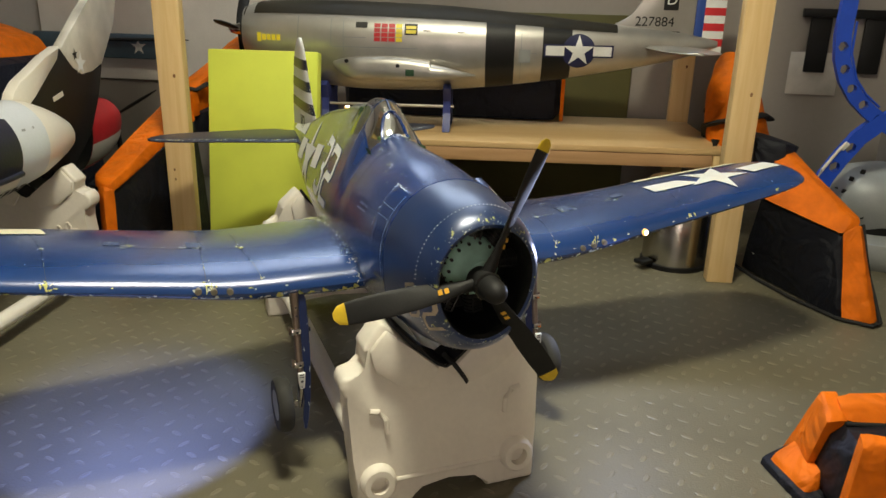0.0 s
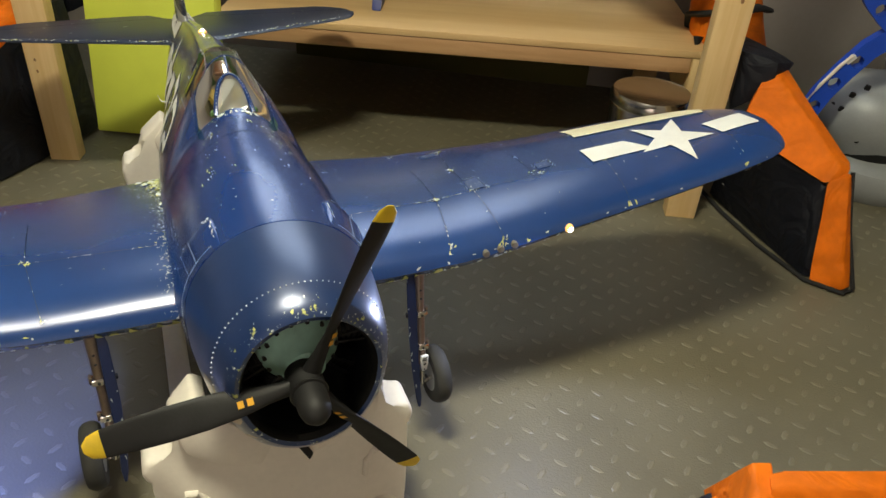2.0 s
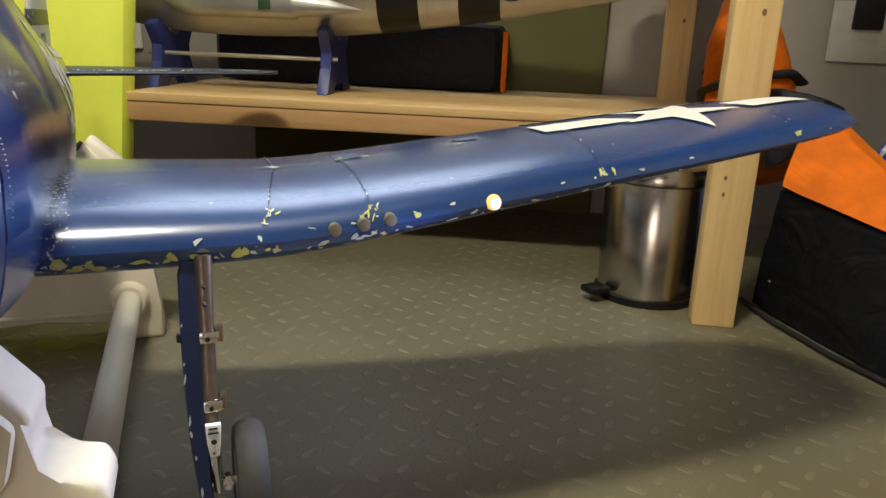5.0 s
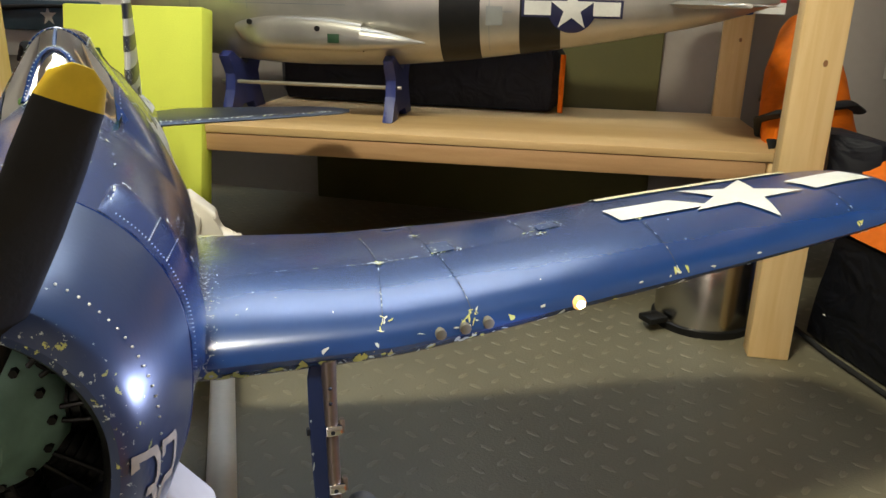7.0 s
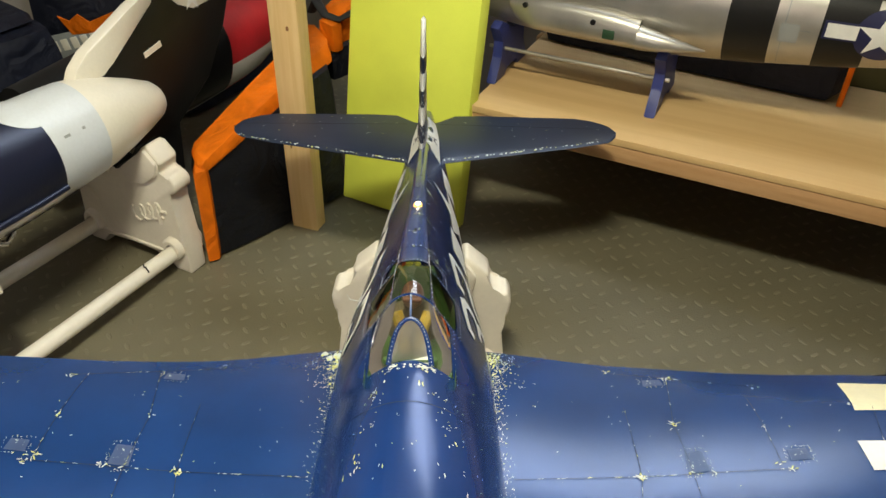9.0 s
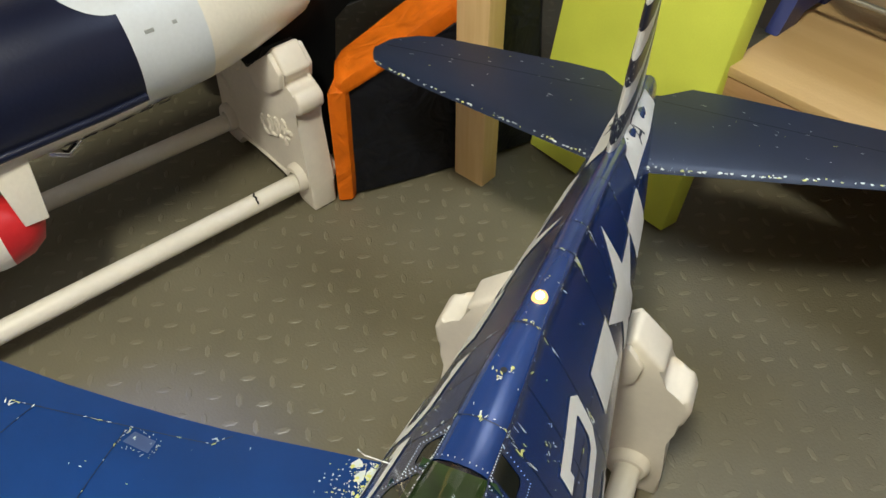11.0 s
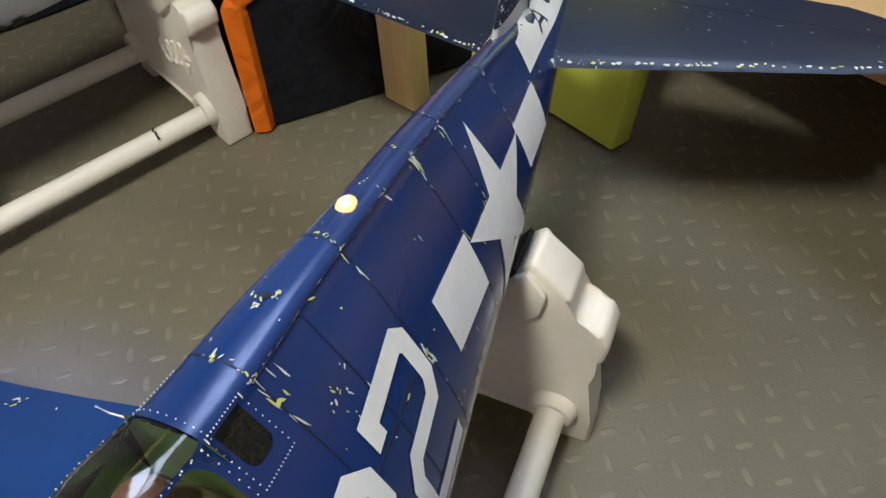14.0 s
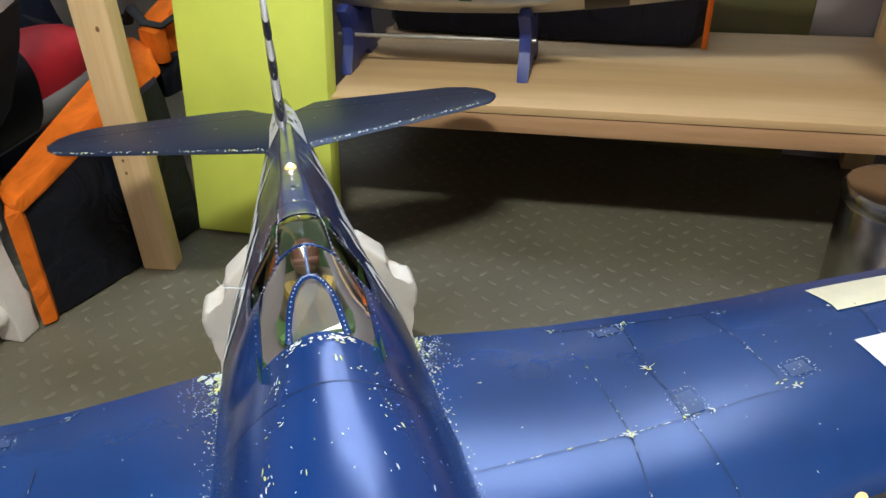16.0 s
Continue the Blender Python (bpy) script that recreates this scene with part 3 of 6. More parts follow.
for name, a, b, c, d in PANES:
    rr = 0.0065 if name == "quarter_window" else 0.009
    for cu, su in ((a, 1), (b, -1)):
        if name == "windscreen" and su > 0:
            continue
        for cd, sd in ((c, 1), (d, -1)):
            ring = [(cu, cd)]
            for k in range(7):
                g = math.pi / 2 * k / 6
                ring.append((cu + su * rr * (1 - math.sin(g)), cd + sd * rr * (280 if name == "quarter_window" else 420) * (1 - math.cos(g))))
            bm = bmesh.new()
            bm.faces.new([bm.verts.new(skin(p, q, 0.0001)) for p, q in ring])
            part("pane_corner", bm, NAVY, fuselage)
bm = bmesh.new()
for k in range(22):
    add_chip(bm, lambda u, d: skin(u, d, 0.0009), 0.3805 + rnd.gauss(0, 0.0012), 90 + rnd.uniform(-19, 19), rnd.uniform(0.0012, 0.003), rnd.uniform(0.002, 0.008), rnd.gauss(0, 0.2), rnd, 570)
tagged(part("sill_wear", bm, SCRATCH, fuselage, "pale scuffs along the windscreen sill"), kind="stuff")
bm = bmesh.new()
bow = [skin(0.4305, 70 + 40 * k / 24, 0.0004) for k in range(25)]
add_tube(bm, bow, 0.0012, 8, flat=0.6)
part("windscreen_bow", bm, NAVY, fuselage)
part("windscreen_post", tube([skin(0.41, 90, 0.0006), skin(0.42, 90, 0.0006), skin(0.4305, 90, 0.0006)], 0.0012, 8, flat=0.5), WORN_NAVY, fuselage)
# the doll in the cockpit: one plain shape
doll = bmesh.new()
add_tube(doll, [(-0.485, 0, 0.062), (-0.485, 0, 0.08), (-0.482, 0, 0.1), (-0.478, 0, 0.109), (-0.477, 0, 0.115)], [0.028, 0.031, 0.024, 0.011, 0.009], 18, flat=0.6)
bmesh.ops.create_uvsphere(doll, u_segments=20, v_segments=14, radius=0.0138, matrix=pose(-0.474, 0, 0.1275) @ Matrix.Diagonal((1.05, 0.88, 1.12, 1)))
add_box(doll, (0.006, 0.02, 0.006), pose(-0.4605, 0, 0.1315), 0.002)
for sg in (1, -1):
    add_tube(doll, [(-0.47, sg * 0.017, 0.106), (-0.455, sg * 0.011, 0.094), (-0.448, sg * 0.008, 0.07)], 0.0065, 8)
HELMET = material("brown_leather_paint", (0.11, 0.045, 0.02), 0.5, 0, 0.3, 80)
VEST = material("yellow_vest_paint", (0.42, 0.28, 0.03), 0.6, 0, 0.2, 80)
SUIT = material("tan_suit_paint", (0.2, 0.16, 0.09), 0.7, 0, 0.3, 80)
for f in doll.faces:
    c = f.calc_center_median()
    if c.z > 0.1135:
        f.material_index = 0 if (c.x > -0.4685 and c.z < 0.13) else 1
    else:
        f.material_index = 2 if c.x > -0.466 and abs(c.y) < 0.02 and c.z > 0.082 else 3
tagged(part("pilot_doll", doll, [DOLLM, HELMET, VEST, SUIT], plane), "plain brown doll bust in the cockpit")

# panel lines, scratches and lettering on the fuselage
lines = bmesh.new()


def add_strip(bm, pts, width, up):
    """A thin ribbon along points, lying on the skin whose normals are given."""
    pts = [Vector(p) for p in pts]
    prev = None
    for i, p in enumerate(pts):
        d = (pts[min(i + 1, len(pts) - 1)] - pts[max(i - 1, 0)]).normalized()
        s = d.cross(up(i)).normalized() * width / 2
        a, b = bm.verts.new(p + s), bm.verts.new(p - s)
        if prev:
            bm.faces.new((prev[0], a, b, prev[1]))
        prev = (a, b)


def ring_line(bm, u, d0, d1, width=0.0007, off=0.0006, n=40):
    pts = [skin(u, d0 + (d1 - d0) * k / n, off) for k in range(n + 1)]
    add_strip(bm, pts, width, lambda i: Vector((0, *pts[i][1:])) - Vector((0, 0, sec(u)[3])))


def long_line(bm, u0, u1, deg, width=0.0007, off=0.0006, n=16):
    us_ = [u0 + (u1 - u0) * k / n for k in range(n + 1)]
    pts = [skin(u, deg, off) for u in us_]
    add_strip(bm, pts, width, lambda i: Vector((0, *pts[i][1:])) - Vector((0, 0, sec(us_[i])[3])))


for u in (0.338, 0.538, 0.630, 0.725, 0.77, 0.86, 0.95):
    ring_line(lines, u, -60, 240)
for deg in (40, 140, 68, 112, 8, 172):
    long_line(lines, 0.538, 0.630, deg)
    long_line(lines, 0.630, 0.95, deg)
ring_line(lines, 0.581, 8, 68)
ring_line(lines, 0.581, 112, 172)
tagged(part("panel_line_work", lines, LINE, fuselage, "dark engraved panel lines"), kind="stuff")
pale, lime = bmesh.new(), bmesh.new()


def on_skin(u, deg):
    return skin(u, deg, 0.0009)


def skin_chip(u, deg, long, wide, turn):
    add_chip(lime if rnd.random() < 0.42 else pale, on_skin, u, deg, long, wide, turn, rnd, 570)


for u in (0.538, 0.630, 0.685, 0.725, 0.77, 0.86):
    for deg in (68, 90, 112, 40, 140):
        for k in range(rnd.choice((1, 3, 6))):
            skin_chip(u + rnd.gauss(0, 0.002), deg + rnd.gauss(0, 2.5), rnd.uniform(0.0025, 0.0085), rnd.uniform(0.0009, 0.0022), math.pi / 2 + rnd.gauss(0, 0.4))
    for k in range(14):
        skin_chip(u + rnd.gauss(0, 0.0006), rnd.uniform(5, 175), rnd.uniform(0.002, 0.008), rnd.uniform(0.0006, 0.0012), math.pi / 2 + rnd.gauss(0, 0.2))
for u, deg in ((0.5385, 66), (0.5385, 90), (0.5385, 112), (0.549, 66), (0.63, 66), (0.632, 92), (0.725, 66), (0.5385, 40), (0.5385, 140), (0.63, 40)):
    for k in range(5):
        skin_chip(u + rnd.gauss(0, 0.0022), deg + rnd.gauss(0, 3.2), rnd.uniform(0.002, 0.007), rnd.uniform(0.0009, 0.002), rnd.choice((0.0, 1.57)) + rnd.gauss(0, 0.3))
for deg in (40, 140, 68, 112, 8, 172):
    for k in range(22):
        skin_chip(rnd.uniform(0.555, 0.95), deg + rnd.gauss(0, 0.4), rnd.uniform(0.002, 0.009), rnd.uniform(0.0007, 0.0015), rnd.gauss(0, 0.2))
for k in range(170):
    u, deg = rnd.uniform(0.17, 0.38) if k % 2 else rnd.uniform(0.19, 0.95), rnd.uniform(5, 175)
    if 0.375 < u < 0.54 and 45 < deg < 135:
        continue
    skin_chip(u, deg, rnd.uniform(0.001, 0.0035), rnd.uniform(0.0007, 0.0015), rnd.uniform(0, 6))
for k in range(12):
    cu, cd = rnd.uniform(0.25, 0.37), 90 + rnd.choice((-1, 1)) * rnd.uniform(8, 34)
    for j in range(rnd.choice((1, 2, 4))):
        skin_chip(cu + rnd.gauss(0, 0.004), cd + rnd.gauss(0, 1.6), rnd.uniform(0.002, 0.009), rnd.uniform(0.0007, 0.0024), rnd.gauss(0, 0.3))
for sgn in (-1, 1):
    for k in range(18):
        skin_chip(rnd.choice((0.318, 0.348, 0.333)) + rnd.gauss(0, 0.003), 90 + sgn * (22 + rnd.gauss(0, 4)), rnd.uniform(0.0012, 0.0045), rnd.uniform(0.0007, 0.0016), rnd.uniform(0, 6))
    for k in range(8):
        skin_chip(0.379 + rnd.gauss(0, 0.002), 90 + sgn * rnd.uniform(0, 20), rnd.uniform(0.001, 0.003), rnd.uniform(0.002, 0.006), 0)
for k in range(14):
    g = rnd.uniform(0, 6.3)
    skin_chip(0.58 + rnd.uniform(0.003, 0.009) * math.cos(g), 91 + rnd.uniform(2, 7) * math.sin(g), rnd.uniform(0.001, 0.006), rnd.uniform(0.001, 0.0028), g + rnd.gauss(1.57, 0.7))
for sgn in (-1, 1):
    for k in range(18):
        add_chip(pale, on_skin, 0.25 + 0.0022 * k + rnd.gauss(0, 0.0006), 90 - sgn * (64 + (k % 2) * 4 + rnd.gauss(0, 0.4)), 0.0014, 0.0035, 0.2, rnd, 570)
    for k in range(16):
        skin_chip(0.563 + rnd.gauss(0, 0.009), 90 - sgn * (38 + rnd.gauss(0, 3.5)), rnd.uniform(0.001, 0.0035), rnd.uniform(0.0007, 0.0016), rnd.uniform(0, 6))
tagged(part("bare_wear", pale, SCRATCH, fuselage, "bare pale flecks in the paint"), kind="stuff")
tagged(part("primer_wear", lime, PRIMER, fuselage, "yellow-green primer showing"), kind="stuff")


def on_side(sgn):
    return lambda u, w: side(u, w, sgn, 0.001)


for sgn in (1, -1):
    polys = []
    for i, ch in enumerate("32" if sgn > 0 else "23"):
        cu, cw = 0.4825 + 0.08 * i, -0.016
        pts = DIGIT[ch] if sgn > 0 else [(1 - a, b) for a, b in DIGIT[ch]]
        polys.append(strokes([(cu + 0.0575 * a, cw + 0.0865 * b) for a, b in pts], 0.013))
    for two in polys:
        part("numeral", flat_sheet(two, 0.012, on_side(sgn)), WHITE, fuselage, "worn white numeral")
    part("star", flat_sheet([star_poly((0.79, 0.004), 0.07, 84)], 0.012, on_side(sgn)), WHITE, fuselage, "white insignia star")
    for bar in ([(0.657, 0.0075), (0.7237, -0.003), (0.7255, 0.0415), (0.66, 0.05)], [(0.859, -0.017), (0.923, -0.024), (0.9247, 0.018), (0.858, 0.0245)]):
        part("bar", flat_sheet([bar], 0.012, on_side(sgn)), WHITE, fuselage, "white insignia bar")
part("whisker", tube([side(0.525, 0.072, -1, -0.001), (-0.521, -0.074, 0.079), (-0.519, -0.077, 0.088)], 0.0005, 6), WHITE, fuselage, "short white wire")
hole = bmesh.new()
bmesh.ops.create_circle(hole, cap_ends=True, segments=12, radius=0.0022, matrix=Matrix.Translation(skin(0.58, 90, 0.001)))
part("screw_hole", hole, LINE, fuselage)
led = bmesh.new()
bmesh.ops.create_uvsphere(led, u_segments=12, v_segments=8, radius=0.0031, matrix=pose(-0.661, 0.0007, 0.1214) @ Matrix.Diagonal((1.25, 1.0, 0.5, 1)))
spine_light = part("spine_light", led, LED, fuselage, "small lit lamp on the spine")
bezel = bmesh.new()
bmesh.ops.create_uvsphere(bezel, u_segments=16, v_segments=8, radius=0.006, matrix=pose(-0.661, 0.0007, 0.1192) @ Matrix.Diagonal((1.25, 1.0, 0.45, 1)))
part("lens", bezel, LEDLENS, spine_light, "warm glowing lens")

# cowling, engine, propeller
CW = 0.045
prof = [(-0.15, 0.071), (-CW - 0.04, 0.068), (-CW - 0.02, 0.063), (-CW - 0.007, 0.062), (-CW - 0.001, 0.0655), (-CW, 0.0695), (-CW - 0.004, 0.0745), (-CW - 0.012, 0.080), (-CW - 0.022, 0.084), (-CW - 0.04, 0.089), (-CW - 0.065, 0.0935), (-CW - 0.095, 0.0968), (-0.1652, 0.09872), (-0.166, 0.0988), (-0.1661, 0.0978)]


def chin(u):
    """How far the cowling hangs below a round section."""
    return float(np.interp(u, (0.044, 0.06, 0.085, 0.11, 0.14, 0.17), (1.23, 1.25, 1.235, 1.2, 1.16, 1.12)))


def slim(u):
    return float(np.interp(u, (0.044, 0.06, 0.12, 0.17), (0.975, 0.955, 0.96, 0.974)))


bm = lathe(prof, "X", 64, True)
for f in bm.faces:
    if max(math.hypot(v.co.y, v.co.z) for v in f.verts) < 0.0712 and f.calc_center_median().x < -CW - 0.002:
        f.material_index = 1
for v in bm.verts:
    if v.co.z < 0:
        k = min(1, max(0, (-v.co.x - CW) / 0.08))
        r, a = math.hypot(v.co.y, v.co.z), math.atan2(-v.co.z, v.co.y)
        e = 1 - 0.28 * k
        v.co.y, v.co.z = r * math.copysign(abs(math.cos(a)) ** e, math.cos(a)), -r * chin(-v.co.x) * math.sin(a) ** e
    v.co.y *= slim(-v.co.x)
cowl = part("cowling", bm, [NAVY_COWL, ENGINE], plane, "chipped navy cowling")
riv = bmesh.new()
for k in range(96):
    a = k * math.tau / 96
    e = 0.895 if math.sin(a) < 0 else 1
    dot(riv, (-CW - 0.03, slim(0.075) * 0.0868 * math.copysign(abs(math.cos(a)) ** e, math.cos(a)), 0.0868 * math.copysign(abs(math.sin(a)) ** e, math.sin(a)) * (1 if e == 1 else chin(0.075))), 0.0008)
tagged(part("cowl_rivets", riv, WHITE, cowl, "pale rivets round the cowling"), kind="stuff")
for sgn in (1, -1):
    bm = bmesh.new()
    dd = lambda d: d if sgn > 0 else 180 - d
    arcs = ((-14, 0.0), (-12, 0.7), (0, 1.0), (14, 1.0), (28, 1.0), (42, 1.0), (53, 0.9), (55, 0.55), (56, 0.0))
    lift = [(u, h * (0.8 if sgn > 0 else 0.5)) for u, h in ((0.161, 0.0004), (0.167, 0.0016), (0.178, 0.0042), (0.192, 0.0072), (0.203, 0.009), (0.2055, 0.0078), (0.2058, 0.0))]
    up = 0.8 if sgn > 0 else 0.5
    add_loft(bm, [[skin(u, dd(d), h * k + 0.0003) for d, k in arcs] for u, h in lift], False, False)
    flap = part("cowl_flap", bm, NAVY, cowl, "raised navy cowl flap with worn edges")
    if sgn > 0:
        # dark strip laid on the skin, painting the shade at the flap's rear edge
        bm = bmesh.new()
        add_loft(bm, [[skin(0.2062 + 0.0012 * k, dd(d), 0.0008) for d in (6, 20, 36, 52)] for k in (0, 1)], False, False)
        part("painted_shade_strip", bm, ENGINE, flap, "dark strip painting the shade behind the flap")
    bm = bmesh.new()
    for k in range(11):
        for dr in (28, 37):
            dot(bm, skin(0.17 + 0.003 * k, dd(dr), (0.0026 + 0.00062 * k) * up), 0.0006)
    for k in range(40):
        dot(bm, skin(0.1685, dd(-8 + 1.5 * k), 0.0022 * up), 0.0005)
    tagged(part("flap_rivets", bm, SCRATCH, flap, "small pale rivets"), kind="stuff")
    bm = bmesh.new()
    for k in range(16):
        add_chip(bm, lambda u, d: skin(u, dd(d), 0.0102 * up), 0.2035 + rnd.gauss(0, 0.001), rnd.choice((54, 52, 34, 20)) + rnd.gauss(0, 1.2), rnd.uniform(0.0012, 0.005), rnd.uniform(0.0008, 0.0016), rnd.uniform(0, 3), rnd, 570)
    for k in range(10):
        add_chip(bm, lambda u, d: skin(u, dd(d), 0.0062 * up), rnd.uniform(0.175, 0.2), 54.3 + rnd.gauss(0, 0.4), rnd.uniform(0.002, 0.007), rnd.uniform(0.0008, 0.0014), 0, rnd, 570)
    tagged(part("bare_wear", bm, SCRATCH, flap, "bare pale edge wear"), kind="stuff")
    polys = []
    for i, ch in enumerate("32"):
        cu = 0.05 + 0.027 * i
        pts = DIGIT[ch] if sgn > 0 else [(1 - a, b) for a, b in DIGIT[ch]]
        polys += [[(cu + 0.0205 * a if sgn > 0 else 0.145 - 0.0205 - cu + 0.0205 * a, -0.054 + 0.043 * b + 0.35 * (0.062 - cu - 0.0205 * a)) for a, b in pts]]
    for two in polys:
        def on_cowl(u, w, sgn=sgn):
            r = np.interp(u, (0.045, 0.049, 0.057, 0.067, 0.085, 0.11, 0.14, 0.17), (0.0695, 0.0745, 0.08, 0.084, 0.089, 0.0935, 0.0965, 0.098))
            k = min(1, (u - CW) / 0.08)
            e = 1 - 0.28 * k
            a = math.asin(min(1, max(0, -w) / (r * chin(u))) ** (1 / e))
            return (-u, sgn * (slim(u) * r * math.cos(a) ** e + 0.001), w)
        part("numeral", flat_sheet(strokes(two, 0.0046), 0.008, on_cowl), TANNUM, cowl, "weathered tan numeral")
engine = part("engine", lathe([(-0.135, 0.001), (-0.135, 0.071), (-0.128, 0.071), (-0.128, 0.001)], "X", 32), ENGINE, plane, "dark dummy radial engine")
for k in range(9):
    a = math.tau * k / 9
    d = Vector((0, math.cos(a), math.sin(a)))
    bm = bmesh.new()
    steps = [(0.025, 0.0105)]
    for i in range(7):
        r = 0.032 + i * 0.0052
        steps += [(r - 0.0003, 0.0105), (r, 0.0125), (r + 0.0028, 0.0125), (r + 0.0031, 0.0105)]
    add_tube(bm, [Vector((-0.105, 0, 0)) + d * a for a, _ in steps], [b for _, b in steps], 14)
    barrel = part("cylinder", bm, ENGINE, engine)
    e = d.cross(Vector((1, 0, 0)))
    for s in (-0.006, 0.006):
        part("pushrod", tube([Vector((-0.09, 0, 0)) + d * 0.022 + e * s * 0.4, Vector((-0.09, 0, 0)) + d * 0.064 + e * s], 0.0014, 8), ENGINE, barrel)
gear = part("gear_case", lathe([(-0.12, 0.04), (-0.1, 0.041), (-0.088, 0.037), (-0.08, 0.028), (-0.07, 0.02), (-0.06, 0.018), (-0.06, 0.001)], "X", 32), TEAL, engine, "teal gear case")
for k in range(14):
    a = math.tau * k / 14
    part("bolt", tube([(-0.087, 0.034 * math.cos(a), 0.034 * math.sin(a)), (-0.083, 0.034 * math.cos(a), 0.034 * math.sin(a))], 0.0022, 6), ENGINE, gear)
SHAFT = Vector((0, -0.005, -0.004))
bm = lathe([(-0.075, 0.001), (-0.075, 0.009), (-0.064, 0.012), (-0.06, 0.0165), (-0.034, 0.0165), (-0.0335, 0.0175), (-0.0305, 0.0175), (-0.03, 0.015), (-0.012, 0.0148), (-0.004, 0.0125), (0.001, 0.0085), (0.0035, 0.004), (0.004, 0.0005)], "X", 28)
bmesh.ops.translate(bm, verts=bm.verts, vec=SHAFT)
prop = part("propeller", bm, BLADE, plane, "black three-bladed propeller with yellow tips")
part("hub_ring", tube([SHAFT + Vector((-0.032 + 0.0008 * k, 0, 0)) for k in (0, 1)], 0.0178, 28), CHROME, prop, "thin bright ring round the hub")
BR = [0.012, 0.02, 0.035, 0.06, 0.09, 0.12, 0.15, 0.174, 0.184, 0.1895]
BC = [0.017, 0.017, 0.021, 0.03, 0.034, 0.034, 0.0315, 0.0275, 0.022, 0.008]
BT = [0.017, 0.0165, 0.012, 0.007, 0.0055, 0.0045, 0.0036, 0.003, 0.0024, 0.0015]


def blade_ring(r, chord, thick, deg):
    tw = radians(70 - 250 * min(r, 0.19))
    ring = []
    for k in range(16):
        a = k * math.tau / 16
        cx, tx = chord / 2 * math.cos(a), thick / 2 * math.sin(a)
        x = -0.045 + cx * math.sin(tw) * 0.8 + tx * math.cos(tw)
        y = cx * math.cos(tw) - tx * math.sin(tw)
        ring.append(SHAFT + Vector((x, 0, 0)) + Vector((0, math.cos(radians(deg)), math.sin(radians(deg)))) * r + Vector((0, -math.sin(radians(deg)), math.cos(radians(deg)))) * y)
    return ring


for deg in (65.8, 185.2, 305.6):
    blade = part("blade", loft([blade_ring(r, c, t, deg) for r, c, t in zip(BR[:8], BC[:8], BT[:8])]), BLADE, prop)
    part("tip", loft([blade_ring(r, c, t, deg) for r, c, t in zip(BR[7:], BC[7:], BT[7:])]), BLADETIP, blade, "yellow blade tip")
    logo = bmesh.new()
    for s in (0.0, 0.0085):
        p0 = blade_ring(0.048 + s, 0.02, 0.0135, deg)
        p1 = blade_ring(0.0535 + s, 0.02, 0.012, deg)
        logo.faces.new([logo.verts.new(q) for q in (p0[2], p0[4], p1[4], p1[2])])
    part("maker_mark", logo, AMBER, blade, "small amber maker's mark")

# wings: leading edge, trailing edge, height and thickness as functions of the span
VS = [0.0, 0.1, 0.24, 0.4, 0.55, 0.68, 0.75, 0.782, 0.798, 0.806]
LE = [0.258, 0.258, 0.259, 0.262, 0.264, 0.269, 0.277, 0.290, 0.310, 0.350]
TE = [0.600, 0.588, 0.565, 0.542, 0.528, 0.503, 0.482, 0.460, 0.432, 0.378]
TH = [0.052, 0.052, 0.048, 0.042, 0.035, 0.028, 0.022, 0.016, 0.009, 0.002]


def chord_w(v):
    v = abs(v)
    k = v - 0.262
    return -0.066 + 0.15 * (0.5 * (k + math.sqrt(k * k + 0.0012)))


def foil(x):
    return 5 * (0.2969 * math.sqrt(max(x, 0)) - 0.126 * x - 0.3516 * x * x + 0.2843 * x**3 - 0.1036 * x**4)


def wing_at(u, v, upper=True, off=0.0):
    a, b, th = (curve(VS, t, abs(v)) for t in (LE, TE, TH))
    x = min(1, max(0, (u - a) / (b - a)))
    z = chord_w(v) - 0.004 + 0.006 * math.sin(math.pi * x) + 0.002 * x
    if v > 0.3:
        z -= 0.016 * min(1, (v - 0.3) / 0.2) * max(0, (x - 0.72) / 0.28)  # port aileron drooping
    low = -0.9 - 0.3 * max(0.0, min(1.0, (0.45 - abs(v)) / 0.25))
    return (-u, v, z + (1.1 if upper else low) * th * foil(x) + (off if upper else -off))


WSIDE = [0.0, 0.06, 0.1, 0.15, 0.2, 0.25, 0.29, 0.34, 0.4, 0.47, 0.55, 0.62, 0.68, 0.72, 0.75, 0.77, 0.782, 0.79, 0.798, 0.803, 0.806]
XS = [0.5 * (1 - math.cos(math.pi * k / 16)) for k in range(17)]


def wing_ring(v):
    a, b = curve(VS, LE, abs(v)), curve(VS, TE, abs(v))
    up = [wing_at(a + (b - a) * x, v, True) for x in XS]
    dn = [wing_at(a + (b - a) * x, v, False) for x in XS[1:-1]]
    return up + dn[::-1]


def wing_patch(polys, sgn, off=0.0008, step=0.012):
    return flat_sheet(polys, step, lambda u, v: wing_at(u, sgn * v, True, off))


def wing_strip(bm, pts, width, sgn, off=0.0012):
    out = []
    for (a, b), (c, d) in zip(pts, pts[1:]):
        n = max(1, int(math.hypot(c - a, d - b) / 0.01))
        out += [(a + (c - a) * k / n, b + (d - b) * k / n) for k in range(n)]
    out.append(pts[-1])
    add_strip(bm, [wing_at(u, sgn * v, True, off) for u, v in out], width, lambda i: Vector((0, 0, 1)))


